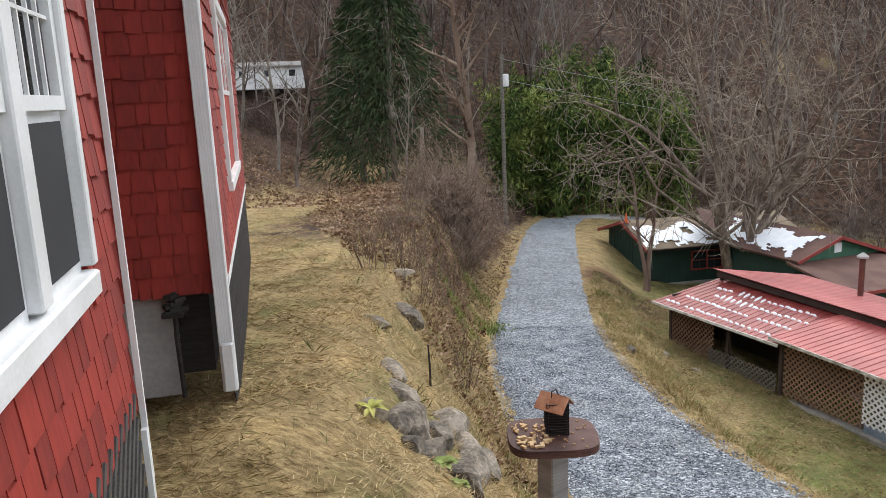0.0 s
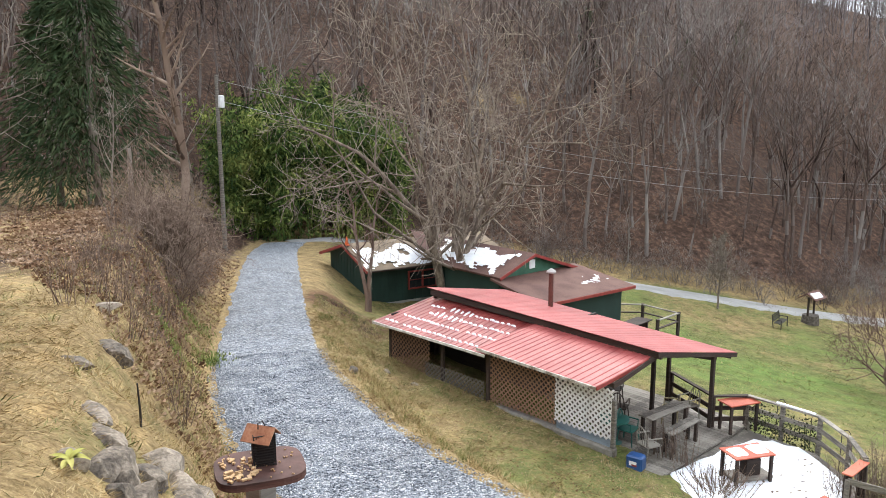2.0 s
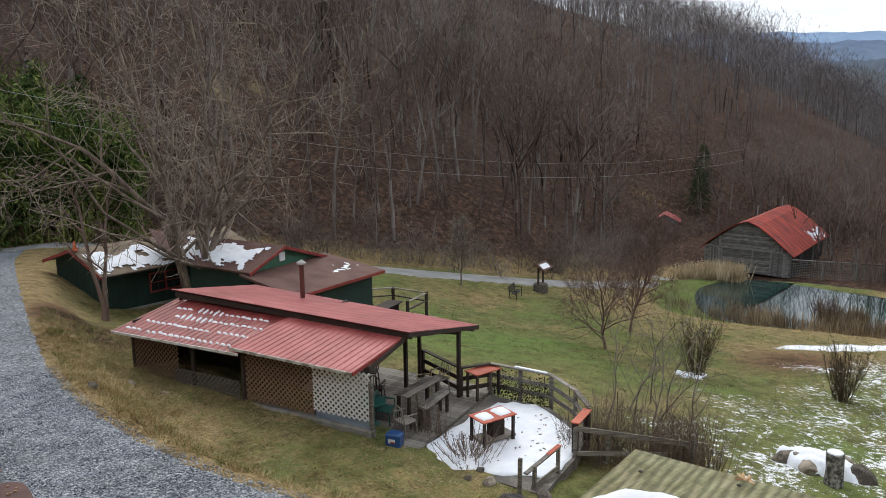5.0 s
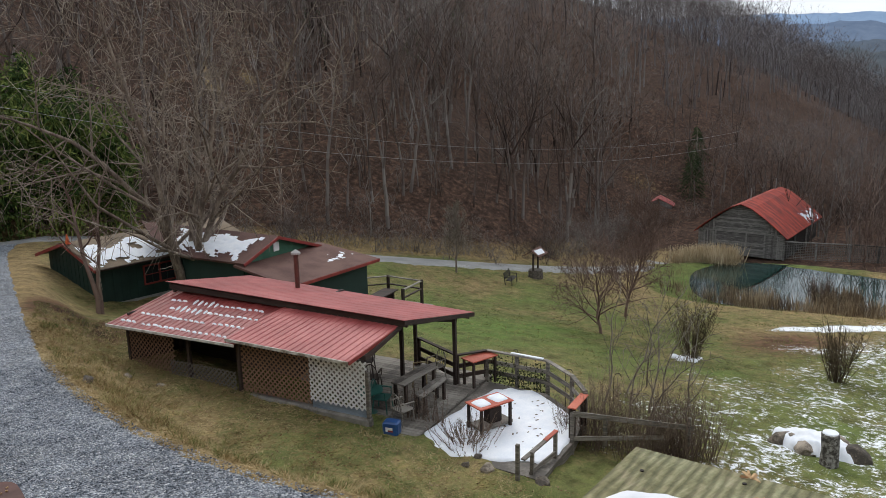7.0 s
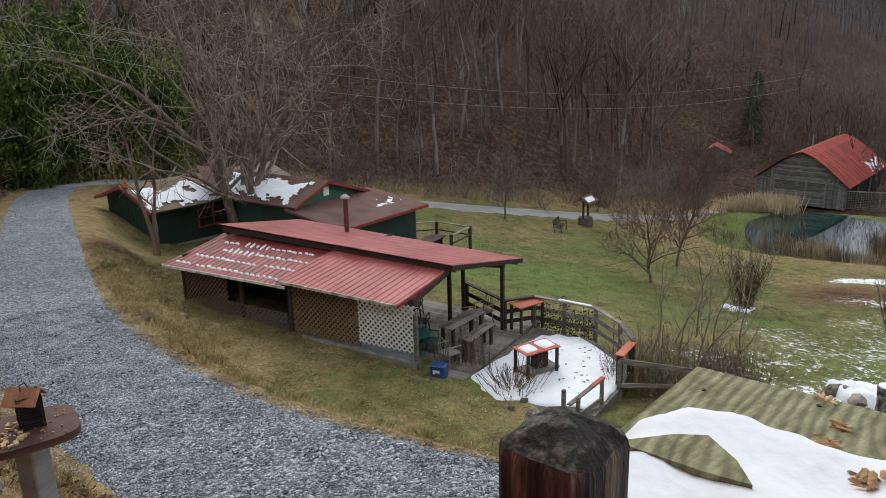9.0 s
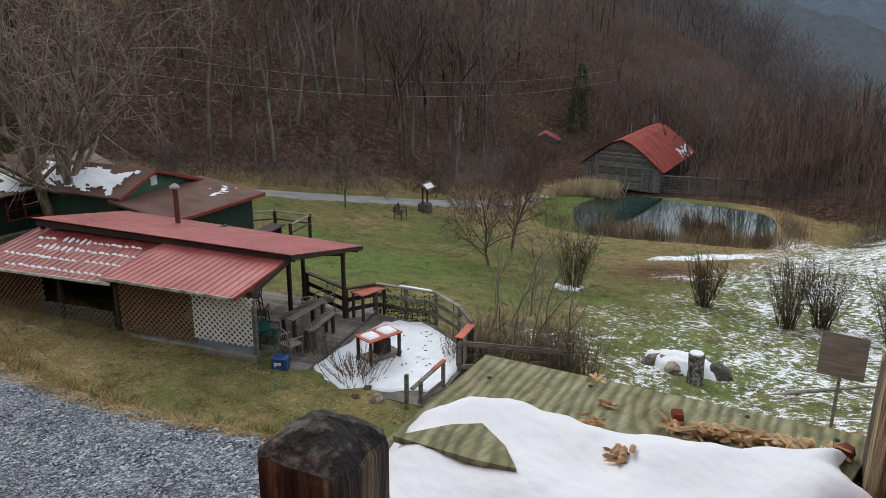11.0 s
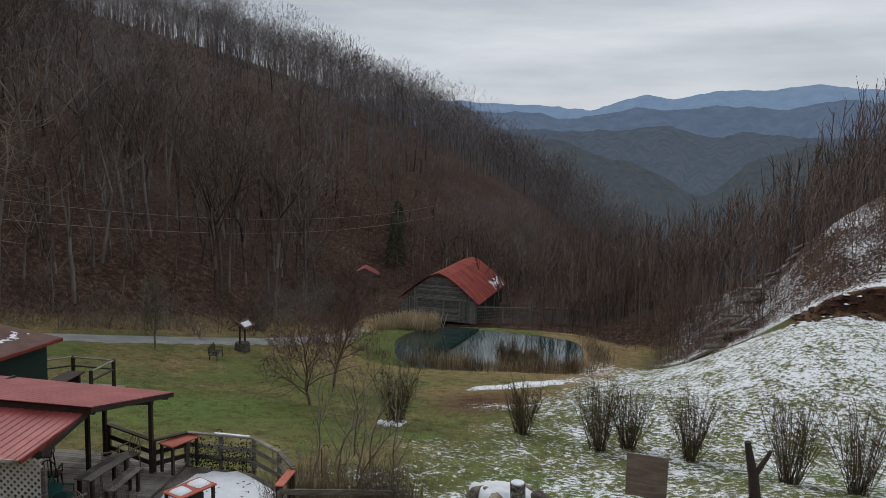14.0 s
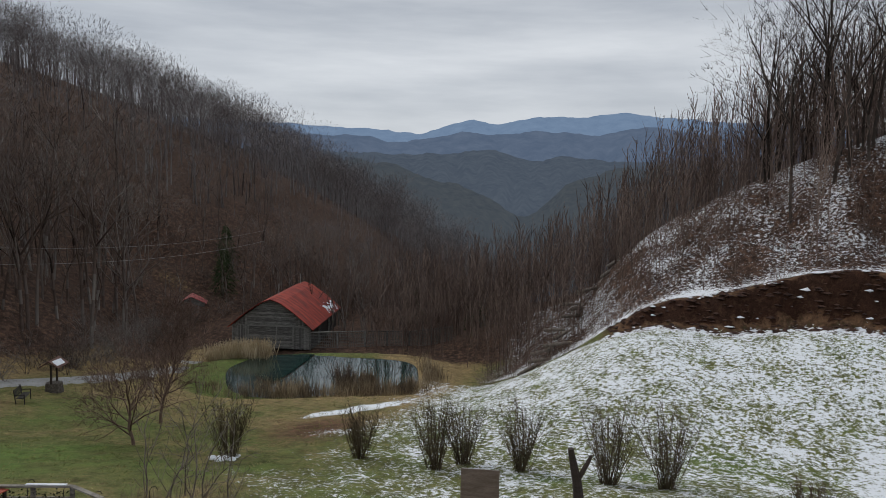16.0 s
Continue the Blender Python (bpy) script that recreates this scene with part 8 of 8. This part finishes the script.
# dead shrub, stalks, stones and vine by the deck
rows = brush_kind(910, 90, 0.85, 1.1, 0.008, 7, base=0.75)
ds = thing("dead_shrub", pose(12.5, 13.7, zat(12.5, 13.7) - 0.03), "dark twiggy dead shrub at the deck's edge", "shrub")
v, f = limbs_mesh(rows, 0.007, (4, 3, 3), 2)
raw("stem", v, f, M_TWIG, ds)
for k in range(5):
    rows = brush_kind(930 + k, 12, 1.15, 0.25, 0.006, 3, base=0.16)
    x, y = 12.25 + 0.12 * k, 15.95 - 0.22 * k
    t = thing("dry_stalk", pose(x, y, zat(x, y) - 0.02), "clump of dry brown flower stalks", "plant", "stalks by the deck")
    v, f = limbs_mesh(rows, 0.004, (4, 3, 3), 2)
    raw("stem", v, f, M_TWIG, t)
for k, (x, y, a, b_, c_) in enumerate(((11.9, 12.25, 0.24, 0.2, 0.2), (12.5, 11.0, 0.26, 0.2, 0.17), (12.2, 12.9, 0.17, 0.14, 0.13), (11.6, 12.7, 0.14, 0.12, 0.1), (12.9, 11.6, 0.2, 0.15, 0.14), (9.9, 19.6, 0.28, 0.16, 0.14), (10.6, 18.4, 0.24, 0.16, 0.13), (4.8, 19.3, 0.26, 0.14, 0.12), (6.7, 22.6, 0.2, 0.14, 0.1), (7.4, 21.8, 0.16, 0.12, 0.09))):
    rock("garden_stone", x, y, zat(x, y) + 0.02, a, b_, c_, 50 + k, "rough grey garden stone half sunk in grass", "stones by the shelter", 37 * k)
r = np.random.RandomState(71)
s_ = r.uniform(0, 1, 900)
base_ = [SHED @ Vector((11.15 + 2.0 * a, 4.72 - 0.1 * a + r.normal(0, 0.08), r.uniform(1.75, 2.75) - 0.2 * abs(r.normal()))) for a in s_]
v, f = leaves(np.array([tuple(p) for p in base_]), r.normal(0, 1, (900, 3)) + np.array([0, 0, -0.5]), 0.09, 0.05, r)
M_VINELEAF = bark_mix("dark_vine_leaf", [(0.012, 0.018, 0.009), (0.03, 0.036, 0.017), (0.08, 0.075, 0.045)], 1.0)
tagged(raw("rail_vine", v, f, M_VINELEAF), "dark leafy vine hanging on the deck rail", "vine", kind="stuff")

# shrub on the pond's bank, far hut and far white house
for k, (x, y, h, sp_) in enumerate(((56.2, 23.3, 2.4, 0.55), (55.2, 22.6, 1.7, 0.5))):
    rows = brush_kind(950 + k, 90, h, sp_, 0.018, 6, base=0.7)
    t = thing("pond_shrub", pose(x, y, -5.5), "rounded russet shrub standing in the pond", "shrub", "shrubs in the pond")
    v, f = limbs_mesh(rows, 0.012, (3, 3, 3), 2)
    raw("stem", v, f, M_REED if k else M_VINE, t)
hut = thing("red_roofed_hut", pose(80.1, 53.4, zat(80.1, 53.4) - 1.3, 0, 0, -60), "small hut with a red roof among trees", "hut")
part("wall", Geo().prism([(-1.5, 0), (1.5, 0), (1.5, 1.6), (0, 2.3), (-1.5, 1.6)], 2.6, Matrix.Translation((0, -1.3, 0))), M_BARNWOOD, hut)
part("roof", Geo().slab([(-1.8, -1.5, 1.52), (-1.8, 1.5, 1.52), (0, 1.5, 2.4), (0, -1.5, 2.4)], 0.06).slab([(1.8, -1.5, 1.52), (0, -1.5, 2.4), (0, 1.5, 2.4), (1.8, 1.5, 1.52)], 0.06), M_REDROOF, hut, "faded red roof")
far_x, far_y = -13.6, 65.6
fh = thing("white_house", pose(far_x, far_y, 12.35, 0, 0, 14), "distant white house among trees", "house")
part("wall", Geo().box((-0.8, 0, 0.55), (6.0, 3.0, 1.9), bevel=0.02), M_WHITE, fh)
part("roof", Geo().slab([(-4.0, -1.8, 1.45), (2.4, -1.8, 1.45), (2.4, 0, 1.85), (-4.0, 0, 1.85)], 0.08).slab([(-4.0, 1.8, 1.45), (-4.0, 0, 1.85), (2.4, 0, 1.85), (2.4, 1.8, 1.45)], 0.08), M_CONCRETE, fh, "pale metal roof")
for x in (-2.8, -0.8, 1.2):
    part("window", Geo().box((x, -1.51, 0.85), (0.5, 0.04, 0.5)), M_GLASS, fh)
cone = thing("traffic_cone", G1 @ pose(-0.3, 2.35, 3.98), "orange traffic cone on the cottage roof edge", "cone")
part("base", Geo().box((0, 0, 0.02), (0.3, 0.3, 0.04), bevel=0.008), M_ORANGETOP, cone)
part("body", Geo().tube([(0, 0, 0.03), (0, 0, 0.48)], [0.12, 0.03], 12), material("safety_orange", [(0.55, 0.09, 0.02), (0.7, 0.14, 0.04)], rough=0.5, bump=0), cone, "bright orange cone")

# dark brush on the snowy slope and logs dumped at its foot
sb = []
while len(sb) < 330:
    x, y = wood_rng.uniform(57, 96), wood_rng.uniform(-34, 9)
    if float(bank_line(x, y)) > 2.5 and wood_rng.rand() < 0.35 + 0.6 * (wobble(x, y, 11, 61) > 0):
        sb.append((x, y))
sb = np.array(sb)
places = np.column_stack([sb, relief(sb[:, 0], sb[:, 1]), wood_rng.uniform(0, 6.3, len(sb)), wood_rng.uniform(0.3, 0.9, len(sb)), wood_rng.randint(0, 5, len(sb))])
scatter("slope_brush", brush_kinds, places, M_SAPLINGS, "dark leafless brush on the snowy slope", "brush")
dp = np.array([(wood_rng.uniform(58, 73), wood_rng.uniform(4.5, 13)) for _ in range(90)])
places = np.column_stack([dp, relief(dp[:, 0], dp[:, 1]), wood_rng.uniform(0, 6.3, 90), wood_rng.uniform(0.3, 0.75, 90), wood_rng.randint(0, 5, 90)])
scatter("dumped_brush", tangle_kinds, places, M_SAPLINGS, "heap of dark cut brush beside the raw bank", "brush")
for k in range(16):
    x, y = 60 + 1.0 * k + wood_rng.normal(0, 0.6), 9.0 - 0.35 * k + wood_rng.normal(0, 1.0)
    z = float(relief(x, y))
    t = thing("felled_log", pose(x, y, z + 0.12, 0, wood_rng.uniform(-6, 6), wood_rng.uniform(-50, 0)), "dark felled log lying at the foot of the slope", "log", "logs at the slope")
    part("log", Geo().tube([(-2.2, 0, 0), (0, 0.1, 0.05), (2.4, -0.1, 0)], [0.16, 0.14, 0.08], 7), M_BARK, t, soft=True)

fence = thing("barn_fence", pose(75, 33, 0), "tall grey wire-mesh fence with wooden posts beside the barn", "fence")
FP = [Vector((71.2, 33.4)), Vector((74.0, 28.4)), Vector((75.6, 24.0)), Vector((76.8, 19.5))]
M_FENCEWIRE = material("grey_fence_mesh", [(0.1, 0.1, 0.095), (0.17, 0.17, 0.16)], scale=2, fine=20, rough=0.7, bump=0)
for a, b in zip(FP[:-1], FP[1:]):
    za, zb = zat(a.x, a.y), zat(b.x, b.y)
    net = Geo()
    for h in np.arange(0.1, 1.72, 0.16):
        net.beam((a.x - 75, a.y - 33, za + h), (b.x - 75, b.y - 33, zb + h), 0.02, 0.035)
    for s in np.arange(0.02, 1, 0.035):
        p = a.lerp(b, s)
        net.beam((p.x - 75, p.y - 33, za + (zb - za) * s + 0.05), (p.x - 75, p.y - 33, za + (zb - za) * s + 1.7), 0.03, 0.03)
    part("wire_mesh", net, M_FENCEWIRE, fence)
    part("top_rail", Geo().beam((a.x - 75, a.y - 33, za + 1.75), (b.x - 75, b.y - 33, zb + 1.75), 0.07, 0.09), M_BARNWOOD, fence)
    for s in (0, 0.5):
        p = a.lerp(b, s)
        part("post", Geo().box((p.x - 75, p.y - 33, zat(p.x, p.y) + 0.8), (0.13, 0.13, 1.9)), M_BARNWOOD, fence)
# clods and roots on the raw bank
cl = Geo()
snow_cl = Geo()
for k in range(420):
    y = wood_rng.uniform(-16, 2.5)
    q = wood_rng.uniform(-0.9, 1.8)
    x = 56.5 + 0.23 * y + q
    z = float(relief(x, y))
    r0 = wood_rng.uniform(0.08, 0.32)
    pts_ = [(x + r0 * p[0] * wood_rng.uniform(0.6, 1.3), y + r0 * 1.4 * p[1] * wood_rng.uniform(0.6, 1.3), z + r0 * 0.7 * p[2] * wood_rng.uniform(0.5, 1.2)) for p in octa]
    (snow_cl if wood_rng.rand() < (0.45 if q < 0 or q > 1.5 else 0.06) else cl).add(pts_, [tuple(t_) for t_ in tri8.tolist()])
tagged(part("bank_clods", cl, M_CLOD), "dark red clods and roots on the raw bank", "soil", kind="stuff")
tagged(part("bank_snow", snow_cl, M_SNOW), "lumps of snow along the raw bank", "snow", kind="stuff")
vp = np.array([(float(road_x(y)) - wood_rng.uniform(2.6, 4.2), y) for y in wood_rng.uniform(12, 30, 70)])
places = np.column_stack([vp, land(vp[:, 0], vp[:, 1]), wood_rng.uniform(0, 6.3, 70), wood_rng.uniform(0.1, 0.4, 70), wood_rng.randint(0, 5, 70)])
scatter("bank_twigs", brush_kinds, places, M_VINE, "low dry twigs on the bank above the drive", "brush")

# ---- red shingles, one by one ----
sh_rng = random.Random(31)
SHINGLE_W = (0.085, 0.1, 0.115, 0.13, 0.15, 0.17)
COURSE = 0.15
shingle_mesh = {}
for w in SHINGLE_W:
    for kind_ in range(2):
        g = Geo()
        e = 0.004
        skew = 0.003 if kind_ else -0.002
        low = [(0.0, e, 0.002), (0.019, e, 0.0 + skew), (0.019, w - e, 0.0 - skew), (0.0, w - e, 0.002)]
        mid_ = [(0.0, e, 0.1), (0.010, e, 0.1), (0.010, w - e, 0.1), (0.0, w - e, 0.1)]
        top = [(0.0, e, 0.165), (0.003, e, 0.165), (0.003, w - e, 0.165), (0.0, w - e, 0.165)]
        g.add(low + mid_ + top, [(0, 1, 2, 3), (0, 4, 5, 1), (1, 5, 6, 2), (2, 6, 7, 3), (4, 8, 9, 5), (5, 9, 10, 6), (6, 10, 11, 7), (8, 11, 10, 9)])
        tmp = part("shingle", g, M_RED_SHINGLE)
        shingle_mesh[w, kind_] = tmp.data
        bpy.data.objects.remove(tmp)


def shingle_wall(parent, m, lo, hi, z0, z1, blocked=None, joined=None):
    """Courses of shingles over the local y-z plane of m from lo to hi."""
    count = 0
    for c in range(int((z1 - z0) / COURSE)):
        z = z0 + c * COURSE
        y = lo - sh_rng.uniform(0, 0.09)
        while y < hi - 0.03:
            w = sh_rng.choice(SHINGLE_W)
            if y + w > hi + 0.02:
                w = min(SHINGLE_W, key=lambda q: abs(q - (hi - y)))
            dz = sh_rng.uniform(-0.012, 0.012)
            if y >= lo - 0.05 and not (blocked and blocked(y, y + w, z, z + 0.15)):
                me = shingle_mesh[w, sh_rng.randint(0, 1)]
                t = m @ Matrix.Translation((0.0, y, z + dz))
                if joined is None:
                    ob = new("shingle", me)
                    ob.parent = parent
                    ob.matrix_basis = t
                    count += 1
                else:
                    joined.add([t @ p.co for p in me.vertices], [tuple(p.vertices) for p in me.polygons])
            y += w
    return count


by_name = {o.name: o for o in house.children}
shingle_wall(by_name["near_wall"], HL @ Matrix.Translation((-0.021, 0, 0)), -1.75, -0.01, 9.7, 12.2, lambda a, b, c, d: b > -2.5 and a < -0.6 and d > 10.42 and c < 12.1)
FRONT = HG @ Matrix.Translation((0, 2.081, 0)) @ Matrix.Rotation(radians(-90), 4, "Z")
shingle_wall(by_name["wing_wall"], FRONT, -1.2, 0.165, 9.68, 11.9)
g = Geo()
shingle_wall(None, HG @ Matrix.Translation((0.249, 0, 0)), 2.09, 3.6, 9.77, 12.4, None, g)
shingle_wall(None, HG @ Matrix.Translation((0.249, 0, 0)), 6.2, 8.9, 9.77, 12.4, None, g)
shingle_wall(None, HG @ Matrix.Translation((0.249, 0, 0)), 3.6, 6.2, 9.77, 10.2, None, g)
side_ = part("side_shingle", g, M_RED_SHINGLE, by_name["wing_wall"], "courses of red shingles")
